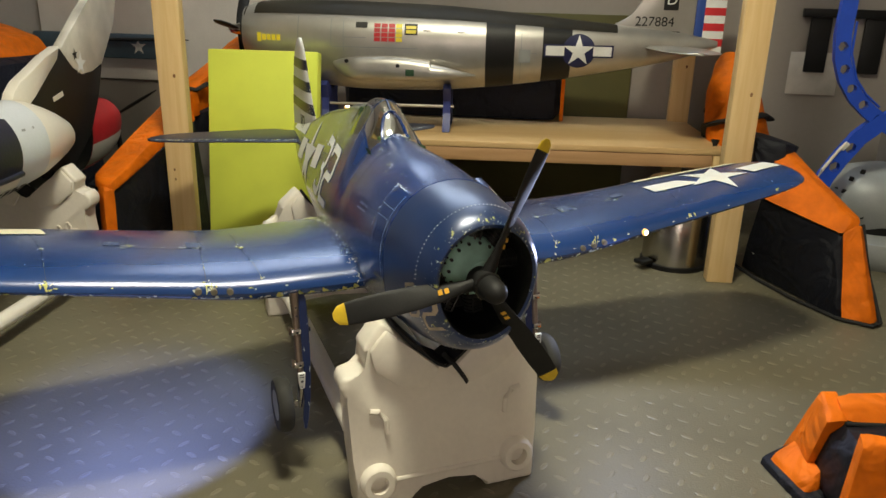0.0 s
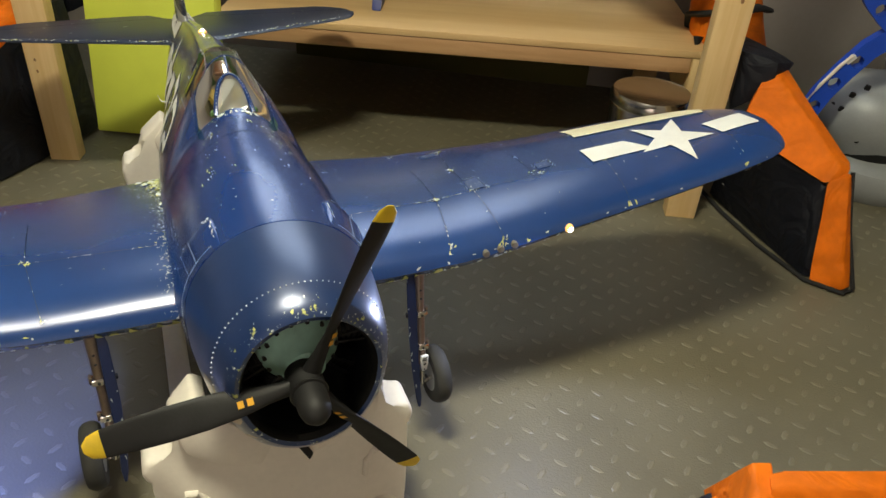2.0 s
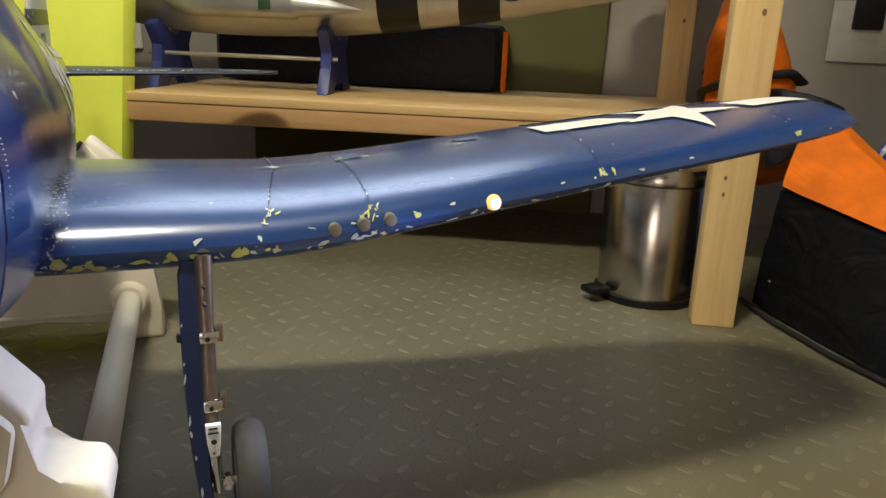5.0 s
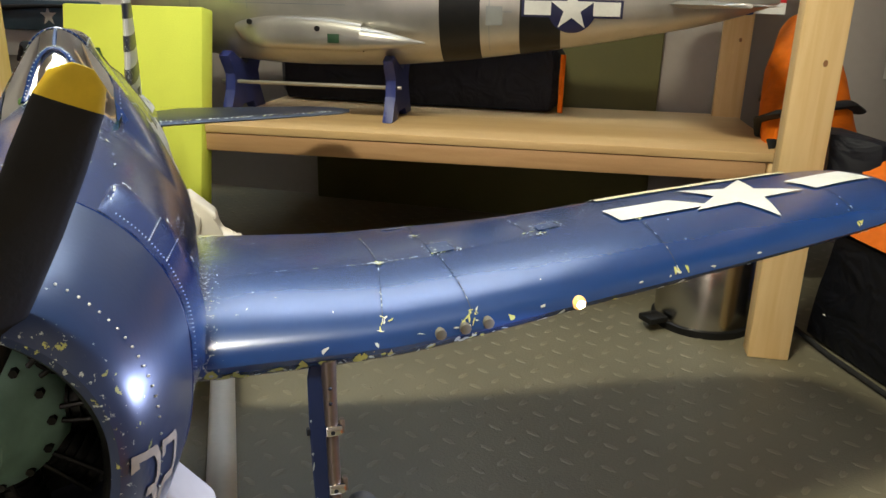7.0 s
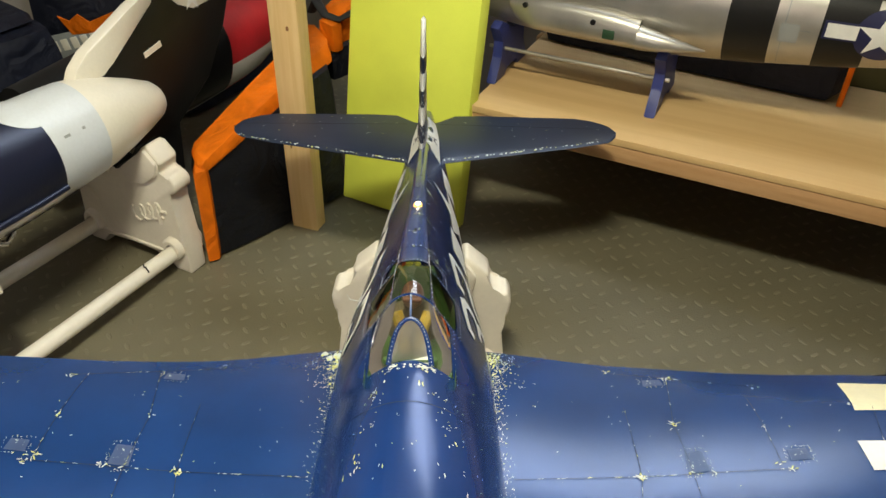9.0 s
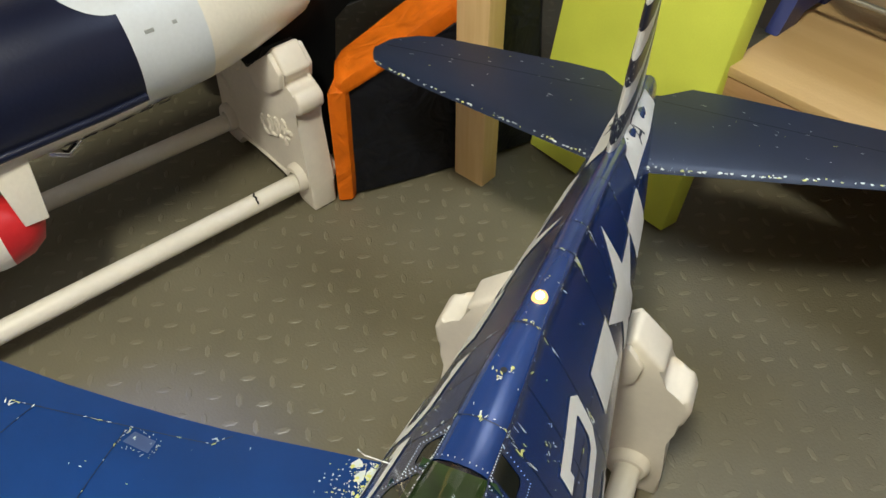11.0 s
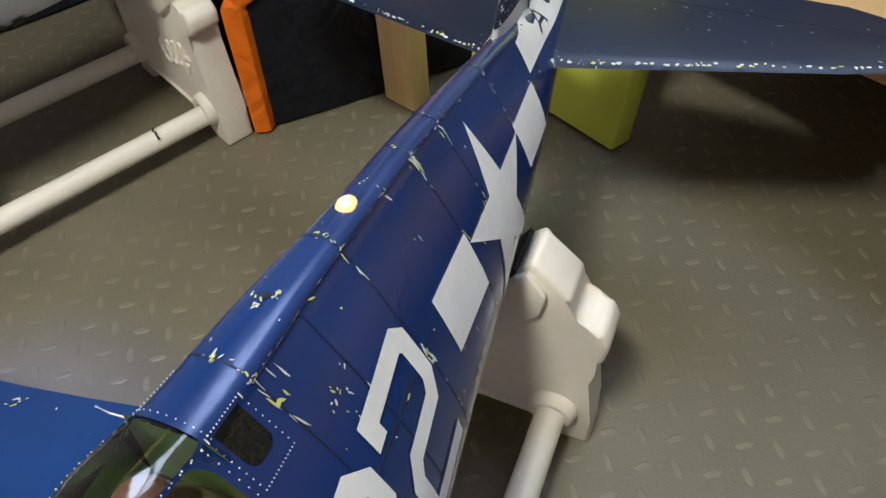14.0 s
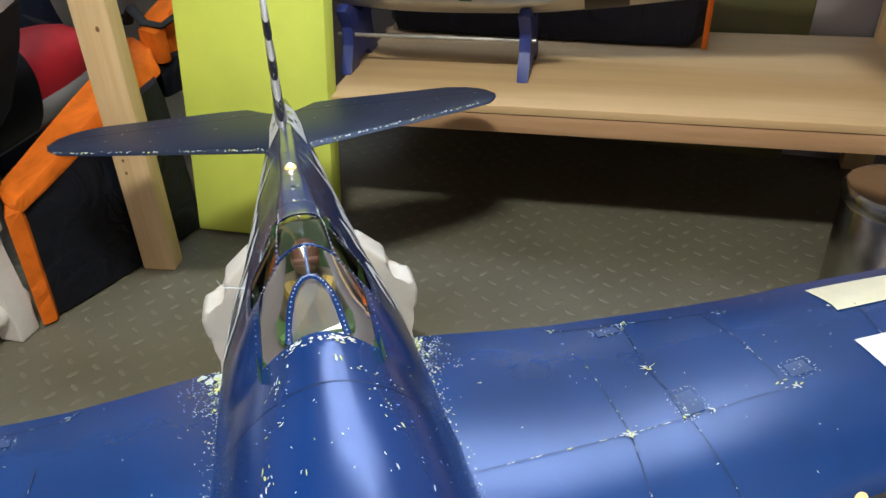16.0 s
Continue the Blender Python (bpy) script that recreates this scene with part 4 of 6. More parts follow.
wings = {}
for sgn, nm in ((1, "wing"), (-1, "wing")):
    w_ob = part(nm, loft([wing_ring(sgn * v) for v in WSIDE]), NAVY_WING, plane, "navy wing, paint worn to primer at root and leading edge")
    wings[sgn] = w_ob
    dark, pale, lime = bmesh.new(), bmesh.new(), bmesh.new()

    def on_wing(u, v, sgn=sgn):
        return wing_at(u, sgn * v, True, 0.0014)

    def under_wing(u, v, sgn=sgn):
        return wing_at(u, sgn * v, False, 0.0012)

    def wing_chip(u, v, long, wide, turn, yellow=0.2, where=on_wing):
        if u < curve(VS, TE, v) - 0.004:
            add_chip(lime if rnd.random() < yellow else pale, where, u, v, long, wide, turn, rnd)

    PL = [[(0.472, 0.254), (0.367, 0.252), (0.272, 0.236)], [(0.51, 0.401), (0.432, 0.403), (0.373, 0.403)], [(0.526, 0.319), (0.443, 0.305), (0.365, 0.308), (0.27, 0.31)],
          [(0.458, 0.535), (0.355, 0.51), (0.268, 0.5)], [(0.56, 0.235), (0.545, 0.247), (0.529, 0.32), (0.506, 0.42)], [(0.36, 0.112), (0.366, 0.25), (0.367, 0.33), (0.366, 0.412)], [(0.47, 0.5), (0.452, 0.51)], [(0.29, 0.705), (0.43, 0.735)]]
    for line in PL:
        wing_strip(dark, line, 0.0006, sgn)
        for (a, b), (c, d) in zip(line, line[1:]):
            ln, turn = math.hypot(c - a, d - b), math.atan2(d - b, c - a)
            for k in range(int(ln / 0.011)):
                t = rnd.random()
                if rnd.random() < 0.62:
                    wing_chip(a + (c - a) * t, b + (d - b) * t, rnd.uniform(0.002, 0.0075), rnd.uniform(0.0006, 0.0013), turn + rnd.gauss(0, 0.12))
            for k in range(rnd.choice((3, 6, 9))):
                wing_chip(c + rnd.gauss(0, 0.0028), d + rnd.gauss(0, 0.0028), rnd.uniform(0.002, 0.008), rnd.uniform(0.001, 0.0024), rnd.uniform(0, 6), 0.45)
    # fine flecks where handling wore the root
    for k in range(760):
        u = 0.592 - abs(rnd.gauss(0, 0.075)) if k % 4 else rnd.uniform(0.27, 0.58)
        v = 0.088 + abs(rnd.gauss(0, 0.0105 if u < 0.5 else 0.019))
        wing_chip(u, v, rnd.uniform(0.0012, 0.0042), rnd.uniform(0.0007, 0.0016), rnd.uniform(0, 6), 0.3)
    for k in range(26 if sgn > 0 else 44):
        wing_chip(0.585 - abs(rnd.gauss(0, 0.035)), 0.094 + abs(rnd.gauss(0, 0.007)), rnd.uniform(0.004, 0.009), rnd.uniform(0.002, 0.0045), rnd.gauss(0, 0.5), 0.9)
    if sgn < 0:
        for u, v, long, wide in ((0.572, 0.103, 0.018, 0.014), (0.566, 0.112, 0.016, 0.01), (0.577, 0.121, 0.012, 0.012), (0.55, 0.1, 0.02, 0.008), (0.508, 0.097, 0.014, 0.0075), (0.47, 0.096, 0.009, 0.005)):
            add_chip(pale, on_wing, u, v, long, wide, rnd.gauss(0, 0.3), rnd)
            add_chip(lime, on_wing, u - 0.004, v + 0.002, long * 0.5, wide * 0.5, rnd.gauss(0, 0.3), rnd)
    for k in range(70):
        wing_chip(rnd.uniform(0.28, 0.56), rnd.uniform(0.12, 0.76), rnd.uniform(0.001, 0.0038), rnd.uniform(0.0007, 0.0015), rnd.uniform(-0.5, 2))
    for cu, cv, hu, hv in ((0.382, 0.315, 0.019, 0.014), (0.384, 0.425, 0.011, 0.014), (0.52, 0.3, 0.009, 0.016)):
        part("access_panel", wing_patch([[(cu - hu * 0.7, cv - hv * 0.8), (cu + hu * 0.75, cv - hv * 0.7), (cu + hu * 0.8, cv + hv * 0.7), (cu - hu * 0.65, cv + hv * 0.8)]], sgn, 0.001), WORN_NAVY, w_ob, "scuffed access panel")
        for k in range(44):
            g = rnd.uniform(0, 6.28)
            m = max(abs(math.cos(g)), abs(math.sin(g)))
            wing_chip(cu + hu * math.cos(g) / m + rnd.gauss(0, 0.001), cv + hv * math.sin(g) / m + rnd.gauss(0, 0.001), rnd.uniform(0.0009, 0.0024), rnd.uniform(0.0006, 0.0011), rnd.uniform(0, 6), 0.15)
    # leading edge knocked back to primer
    for v, du, wide, high in ((0.104, 0.0012, 0.015, 0.0035), (0.112, 0.004, 0.012, 0.005), (0.121, 0.0022, 0.008, 0.004), (0.127, 0.0045, 0.012, 0.005), (0.15, 0.0016, 0.012, 0.0028), (0.17, 0.0014, 0.01, 0.003), (0.186, 0.0012, 0.009, 0.003), (0.214, 0.0012, 0.0105, 0.0042)):
        for k in range(2):
            add_chip(lime, under_wing, curve(VS, LE, v) + du + 0.0006 * k, v + rnd.gauss(0, 0.002), high * rnd.uniform(0.7, 1.1), wide * rnd.uniform(0.7, 1.1), rnd.gauss(0, 0.15), rnd)
    for v, du in ((0.118, 0.003), (0.109, 0.0055), (0.133, 0.0035), (0.16, 0.002), (0.2, 0.0015), (0.24, 0.001), (0.268, 0.001)):
        for k in range(3):
            add_chip(pale, under_wing, curve(VS, LE, v) + du + abs(rnd.gauss(0, 0.0007)), v + rnd.gauss(0, 0.004), rnd.uniform(0.0008, 0.0018), rnd.uniform(0.002, 0.005), rnd.gauss(0, 0.3), rnd)
    for k in range(64):
        v = rnd.uniform(0.1, 0.74) if k % 3 else rnd.choice((0.303, 0.3, 0.5, 0.7, 0.235)) + rnd.gauss(0, 0.006)
        u = curve(VS, LE, v) + abs(rnd.gauss(0, 0.0012)) + 0.0003
        wing_chip(u, v, rnd.uniform(0.0006, 0.0015), rnd.uniform(0.0025, 0.009), rnd.gauss(0, 0.08), 0.25 if v < 0.5 else 0.1, under_wing if k % 4 else on_wing)
    for v, high in ((0.307, 0.011), (0.3, 0.007), (0.5, 0.007), (0.506, 0.006), (0.7, 0.006), (0.697, 0.005)):
        for k in range(3):
            add_chip(lime, on_wing, curve(VS, LE, v) + 0.002 + 0.4 * high * rnd.random(), v + rnd.gauss(0, 0.0028), high * rnd.uniform(0.5, 1), rnd.uniform(0.0012, 0.003), rnd.gauss(0, 0.5), rnd)
    tagged(part("panel_line_work", dark, LINE, w_ob, "dark engraved panel lines"), kind="stuff")
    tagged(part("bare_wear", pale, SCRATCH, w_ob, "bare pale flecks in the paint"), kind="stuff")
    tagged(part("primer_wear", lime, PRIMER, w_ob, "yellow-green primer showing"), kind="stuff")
    if sgn > 0:
        part("star", wing_patch([star_poly((0.367, 0.632), 0.066, 180)], sgn, 0.0016), WHITE, w_ob, "white insignia star")
        part("bar", wing_patch([[(0.357, 0.492), (0.397, 0.492), (0.391, 0.563), (0.3525, 0.59)]], sgn, 0.0016), WHITE, w_ob, "white insignia bar")
        part("bar", wing_patch([[(0.345, 0.708), (0.381, 0.697), (0.388, 0.774), (0.351, 0.784)]], sgn, 0.0016), WHITE, w_ob, "white insignia bar")
    part("aileron_strip", wing_patch([[(0.444, 0.511), (0.506, 0.523), (0.464, 0.757), (0.42, 0.731)]], sgn, 0.0012), CREAM, w_ob, "cream strip along the aileron")
    for v in (0.281, 0.302, 0.322):
        u0 = curve(VS, LE, v)
        part("gun_port", tube([(-u0 - 0.006, sgn * v, chord_w(v)), (-u0 + 0.002, sgn * v, chord_w(v)), (-u0 + 0.0022, sgn * v, chord_w(v))], [0.0048, 0.0045, 0.003], 14), material("pale_gun_ring", (0.22, 0.2, 0.15), 0.5, 0.3), w_ob)
    if sgn > 0:
        lamp_bm = bmesh.new()
        bmesh.ops.create_uvsphere(lamp_bm, u_segments=14, v_segments=10, radius=0.0044, matrix=pose(-0.2608, 0.404, chord_w(0.404) - 0.003))
        landing_light = part("landing_light", lamp_bm, LED, w_ob, "lit landing light")
        rim = bmesh.new()
        bmesh.ops.create_uvsphere(rim, u_segments=16, v_segments=10, radius=0.0062, matrix=pose(-0.2635, 0.404, chord_w(0.404) - 0.003))
        part("lens", rim, LEDLENS, landing_light, "warm glowing lens")

# main gear
STRUT = material("brown_tinted_steel", (0.24, 0.185, 0.15), 0.32, 0.85, 0.2, 60, 300, 0.05)


def strut_at(w):
    """The strut's middle at a height: from the top it rakes forward."""
    return float(np.interp(w, (-0.262, -0.2, -0.13, -0.08), (-0.238, -0.2385, -0.2535, -0.263)))


for sgn in (1, -1):
    gv = 0.1905 if sgn > 0 else 0.1945
    hs = (-0.075, -0.085, -0.1, -0.13, -0.16, -0.185, -0.205)
    leg = part("gear_leg", tube([(strut_at(w), sgn * gv, w) for w in hs], [0.0062, 0.0062, 0.0056, 0.0052, 0.0052, 0.005, 0.005], 16), STRUT, plane, "brown-tinted steel undercarriage leg")
    for w in (-0.096, -0.108):
        hole = bmesh.new()
        bmesh.ops.create_uvsphere(hole, u_segments=10, v_segments=6, radius=0.0018, matrix=pose(strut_at(w) + 0.0048, sgn * (gv - 0.0005), w))
        part("hole", hole, LINE, leg, "dark drilled hole")
    for w in (-0.131, -0.178):
        band = part("clamp", box((0.013, 0.0135, 0.0085), pose(strut_at(w), sgn * (gv + 0.0012), w, 0, -10, 0), 0.0016), CHROME, leg, "bright steel clamp")
        part("lug", box((0.006, 0.004, 0.012), pose(strut_at(w) - 0.002, sgn * (gv + 0.0085), w + 0.001), 0.001), STRUT, band)
        screw = bmesh.new()
        bmesh.ops.create_circle(screw, cap_ends=True, segments=12, radius=0.0017, matrix=pose(strut_at(w) + 0.0071, sgn * gv, w, 0, 90, 0))
        part("screw", screw, LINE, band)
    tag = part("data_tag", prism([(-0.0052, -0.187), (0.0055, -0.187), (0.0045, -0.203), (0.0035, -0.2115), (-0.0028, -0.2115), (-0.004, -0.203)], "X", 0, 0.0045, 0.0008), WHITE, leg, "small white plate with dark marks")
    tag.matrix_local = pose(-0.2342, sgn * gv, 0)
    for dz, wd, ht in ((-0.1895, 0.006, 0.0012), (-0.193, 0.007, 0.001), (-0.2085, 0.0016, 0.0016)):
        part("mark", box((0.0006, wd, ht), pose(0.0049, 0, dz), 0), LINE, tag)
    dotm = bmesh.new()
    bmesh.ops.create_circle(dotm, cap_ends=True, segments=8, radius=0.0021, matrix=pose(0.0053, 0.0002, -0.1995, 0, 90, 0))
    part("mark", dotm, LINE, tag)
    fork = part("fork", tube([(-0.2385, sgn * gv, -0.203), (-0.2395, sgn * (gv + 0.001), -0.225), (-0.241, sgn * (gv + 0.002), -0.24), (-0.2415, sgn * (gv + 0.002), -0.246)], [0.0046, 0.0042, 0.0046, 0.0034], 14), CHROME, leg, "bright steel fork")
    part("axle", tube([(-0.241, sgn * (gv - 0.006), -0.2385), (-0.2415, sgn * (gv + 0.012), -0.239), (-0.242, sgn * (gv + 0.026), -0.2395)], 0.0034, 10), CHROME, fork)
    part("nut", tube([(-0.2413, sgn * (gv + 0.007), -0.239), (-0.2415, sgn * (gv + 0.0105), -0.239)], 0.0062, 6), CHROME, fork)
    secs = ((0.2655, 0.1765, 0.186, -0.078), (0.2615, 0.1735, 0.187, -0.088), (0.2535, 0.173, 0.187, -0.125), (0.245, 0.1735, 0.1868, -0.165), (0.238, 0.1755, 0.1872, -0.205), (0.2335, 0.1785, 0.188, -0.235), (0.231, 0.182, 0.1905, -0.262), (0.23, 0.1855, 0.1895, -0.278))
    shift = gv - 0.1905
    door = part("gear_door", loft([[(x, sgn * (v + shift), w) for x, v in ((-a, b + 0.001), (-a - 0.0012, b), (-a - 0.0045, b + 0.0012), (-a - 0.006, c - 0.001), (-a - 0.0035, c), (-a - 0.0005, c - 0.0008))] for a, b, c, w in secs]), NAVY_GEAR, leg, "navy undercarriage door, paint scuffed along its edge")
    bm = bmesh.new()
    for w, long in ((-0.158, 0.009), (-0.188, 0.011), (-0.197, 0.008), (-0.214, 0.005), (-0.24, 0.012), (-0.122, 0.003), (-0.148, 0.003)):
        a = float(np.interp(-w, [q[3] * -1 for q in secs], [q[0] for q in secs]))
        lo = float(np.interp(-w, [q[3] * -1 for q in secs], [q[1] for q in secs])) + shift
        add_chip(bm, lambda p, q: (-a + 0.0007, sgn * p, q), lo + rnd.choice((0.0012, 0.002, 0.009)), w, 0.0018, long, rnd.gauss(0, 0.12), rnd)
    tagged(part("bare_wear", bm, SCRATCH, door, "bare pale scuffs"), kind="stuff")
    part("clip", box((0.004, 0.003, 0.006), pose(-0.254, sgn * (0.172 + shift), -0.131), 0.0008), LINE, door, "small dark clip")
    wv = gv + 0.0255
    wheel = part("wheel", lathe([(-0.010, 0.022), (-0.0115, 0.03), (-0.0105, 0.0365), (-0.007, 0.0395), (-0.003, 0.0408), (0.003, 0.0408), (0.007, 0.0395), (0.0105, 0.0365), (0.0115, 0.03), (0.010, 0.022)], "Y", 40, True, (-0.25, sgn * wv, -0.242)), TYRE, leg, "black rubber tyre")
    part("rim", lathe([(-0.0075, 0.001), (-0.0085, 0.018), (-0.0102, 0.0225), (0.0102, 0.0225), (0.0085, 0.018), (0.0075, 0.001)], "Y", 28, False, (-0.25, sgn * wv, -0.242)), GREYP, wheel, "grey wheel rim")

# tail
FIN = [(0.915, 0.05), (0.945, 0.085), (0.985, 0.15), (1.005, 0.19), (1.022, 0.211), (1.048, 0.223), (1.078, 0.218), (1.1, 0.2), (1.118, 0.17), (1.135, 0.11), (1.143, 0.05), (1.14, 0.0), (1.13, -0.02), (1.05, 0.0), (0.95, 0.03)]


def fin_edges(w):
    hit = []
    for (a, b), (c, d) in zip(FIN, FIN[1:] + FIN[:1]):
        if (b - w) * (d - w) <= 0 and b != d:
            hit.append(a + (c - a) * (w - b) / (d - b))
    return min(hit), max(hit)


def fin_ring(w, off=0.0):
    a, b = fin_edges(w)
    a, b = a - off, b + off
    t = 0.0075 * (1 - 0.45 * max(0, w) / 0.22) + off
    xs = [0, 0.03, 0.1, 0.25, 0.5, 0.75, 1.0]
    hs = [0.0, 0.45, 0.75, 1.0, 0.9, 0.55, 0.12]
    return [(-(a + (b - a) * x), t * h, w) for x, h in zip(xs, hs)] + [(-(a + (b - a) * x), -t * h, w) for x, h in list(zip(xs, hs))[::-1][:-1]]


FW = [0.0, 0.02, 0.05, 0.08, 0.11, 0.14, 0.17, 0.19, 0.205, 0.215, 0.2215]
for sgn in (1, -1):
    foot = part("fin_fillet", flat_sheet([[(0.936, 0.046), (0.93, 0.022), (0.985, 0.0195), (1.085, 0.012), (1.085, 0.03), (1.0, 0.042)]], 0.008, on_side(sgn)), WHITE, fuselage, "pale fillet at the foot of the fin")
    for line in ([(0.985, 0.026), (1.0, 0.0385)], [(1.0, 0.0385), (1.006, 0.025)], [(0.991, 0.031), (1.004, 0.03)]):
        part("code_bar", flat_sheet(strokes(line, 0.0028), 0.01, lambda u, w, g=sgn: side(u, w, g, 0.0017)), NAVY_TAIL, foot, "small dark lettering bar")
fin = part("fin", loft([fin_ring(w) for w in FW]), WHITE, plane, "white fin with dark bands")
for a, b in ((0.062, 0.084), (0.108, 0.13), (0.154, 0.176)):
    part("band", loft([fin_ring(a + (b - a) * k / 4, 0.0006) for k in range(5)]), NAVY_TAIL, fin, "dark band")
for sgn in (1, -1):
    for du, sx, dz, sz in ((0.0, 0.005, 0.0, 0.03), (0.009, 0.018, 0.0125, 0.005), (0.018, 0.005, 0.0, 0.03), (0.03, 0.005, 0.0, 0.03)):
        part("code_bar", box((sx, 0.0006, sz), pose(-1.0 - du, sgn * 0.0079, 0.036 + dz), 0), NAVY_TAIL, fin, "small dark lettering bar")
STAB = [(0.968, 0.0), (0.975, 0.03), (1.01, 0.16), (1.045, 0.29), (1.06, 0.33), (1.078, 0.346), (1.098, 0.35), (1.12, 0.342), (1.14, 0.32), (1.152, 0.28), (1.155, 0.1), (1.152, 0.055), (1.125, 0.022), (1.12, 0.0)]


def stab_span(v):
    hit = []
    for (a, b), (c, d) in zip(STAB, STAB[1:] + STAB[:1]):
        if b != d and (b - v) * (d - v) <= 0:
            hit.append(a + (c - a) * (v - b) / (d - b))
    return min(hit), max(hit)


def stab_ring(v, sgn):
    a, b = stab_span(v)
    t = 0.0075 * (1 - 0.6 * v / 0.35)
    xs = [0, 0.03, 0.1, 0.25, 0.5, 0.75, 1.0]
    hs = [0.0, 0.45, 0.75, 1.0, 0.9, 0.55, 0.15]
    up = [(-(a + (b - a) * x), sgn * v, t * h) for x, h in zip(xs, hs)]
    low = [(x, y, -z) for x, y, z in up[::-1][:-1]]
    return [(x, y + 0.004, z - 0.003) for x, y, z in up + low]


for sgn in (1, -1):
    st = part("tailplane", loft([stab_ring(v, sgn) for v in (0.001, 0.022, 0.04, 0.055, 0.1, 0.16, 0.22, 0.28, 0.31, 0.33, 0.34, 0.347, 0.3495)]), NAVY_TAIL, plane, "dark navy tailplane with chipped leading edge")
    bm, bl = bmesh.new(), bmesh.new()
    add_strip(bm, [(-1.1, sgn * (0.03 + 0.3 * k / 12), 0.0078 * (1 - 0.6 * (0.03 + 0.3 * k / 12) / 0.35)) for k in range(13)], 0.0012, lambda i: Vector((0, 0, 1)))
    part("hinge_line", bm, LINE, st)
    by = bmesh.new()

    def on_stab(u, v, sgn=sgn):
        a, b = stab_span(min(v, 0.345))
        x = min(1.0, max(0.0, (u - a) / (b - a)))
        return (-u, sgn * v, 0.0005 + 0.0075 * (1 - 0.6 * v / 0.35) * float(np.interp(x, (0, 0.03, 0.1, 0.25, 0.5, 0.75, 1.0), (0.0, 0.45, 0.75, 1.0, 0.9, 0.55, 0.15))))

    for k in range(64):
        v = rnd.uniform(0.03, 0.33)
        add_chip(by if k % 4 == 0 else bl, on_stab, stab_span(v)[0] + abs(rnd.gauss(0, 0.0012)) + 0.0012, v, rnd.uniform(0.001, 0.0028), rnd.uniform(0.0015, 0.006), -0.25, rnd)
    for k in range(26):
        add_chip(by if k % 6 == 0 else bl, on_stab, rnd.uniform(1.05, 1.135), rnd.uniform(0.04, 0.32), rnd.uniform(0.0008, 0.0016), rnd.uniform(0.001, 0.009), rnd.gauss(0, 0.3), rnd)
    tagged(part("bare_wear", bl, SCRATCH, st), kind="stuff")
    tagged(part("primer_wear", by, PRIMER, st), kind="stuff")
# the landing lights' own light, cool white
for sgn, watts in ((1, 0.35), (-1, 1.6)):
    lu, lv = (0.25, 0.404) if sgn > 0 else (0.285, -0.43)
    eye = plane.matrix_world @ Vector((-lu, lv, chord_w(lv) - (0.004 if sgn > 0 else 0.03)))
    aim = plane.matrix_world @ Vector((0.35, 0.2, -0.3)) if sgn > 0 else eye + Vector((-0.22, 0.35, -0.9))
    lamp("landing_light_source", "SPOT", look(eye, aim), watts * (9 if sgn < 0 else 10), ((0.24, 0.33, 1.0) if sgn < 0 else (0.6, 0.68, 1.0)), radius=0.006, cone=(76 if sgn < 0 else 170), blend=0.35)

# ---- white moulded stands with pipe rails ----
HALF = [(0.0, 0.035), (0.085, 0.035), (0.1, 0.0), (0.145, 0.0), (0.143, 0.05), (0.132, 0.17), (0.127, 0.191), (0.138, 0.194), (0.149, 0.204), (0.15, 0.222), (0.139, 0.235), (0.12, 0.231), (0.108, 0.238), (0.125, 0.26), (0.094, 0.294), (0.076, 0.28), (0.055, 0.252), (0.028, 0.228), (0.0, 0.216)]


FRONT = [(0.0, 0.028), (0.045, 0.028), (0.06, 0.0), (0.138, 0.0), (0.142, 0.08), (0.14, 0.164), (0.15, 0.17), (0.155, 0.184), (0.149, 0.197), (0.13, 0.199), (0.113, 0.203), (0.12, 0.234), (0.091, 0.266), (0.078, 0.258), (0.05, 0.226), (0.024, 0.2), (0.0, 0.19)]


REAR = [(0.0, 0.035), (0.085, 0.035), (0.1, 0.0), (0.148, 0.0), (0.145, 0.05), (0.136, 0.12), (0.134, 0.143), (0.146, 0.163), (0.149, 0.19), (0.141, 0.209), (0.124, 0.207), (0.111, 0.214), (0.109, 0.247), (0.0715, 0.281), (0.06, 0.266), (0.045, 0.238), (0.024, 0.214), (0.0, 0.204)]


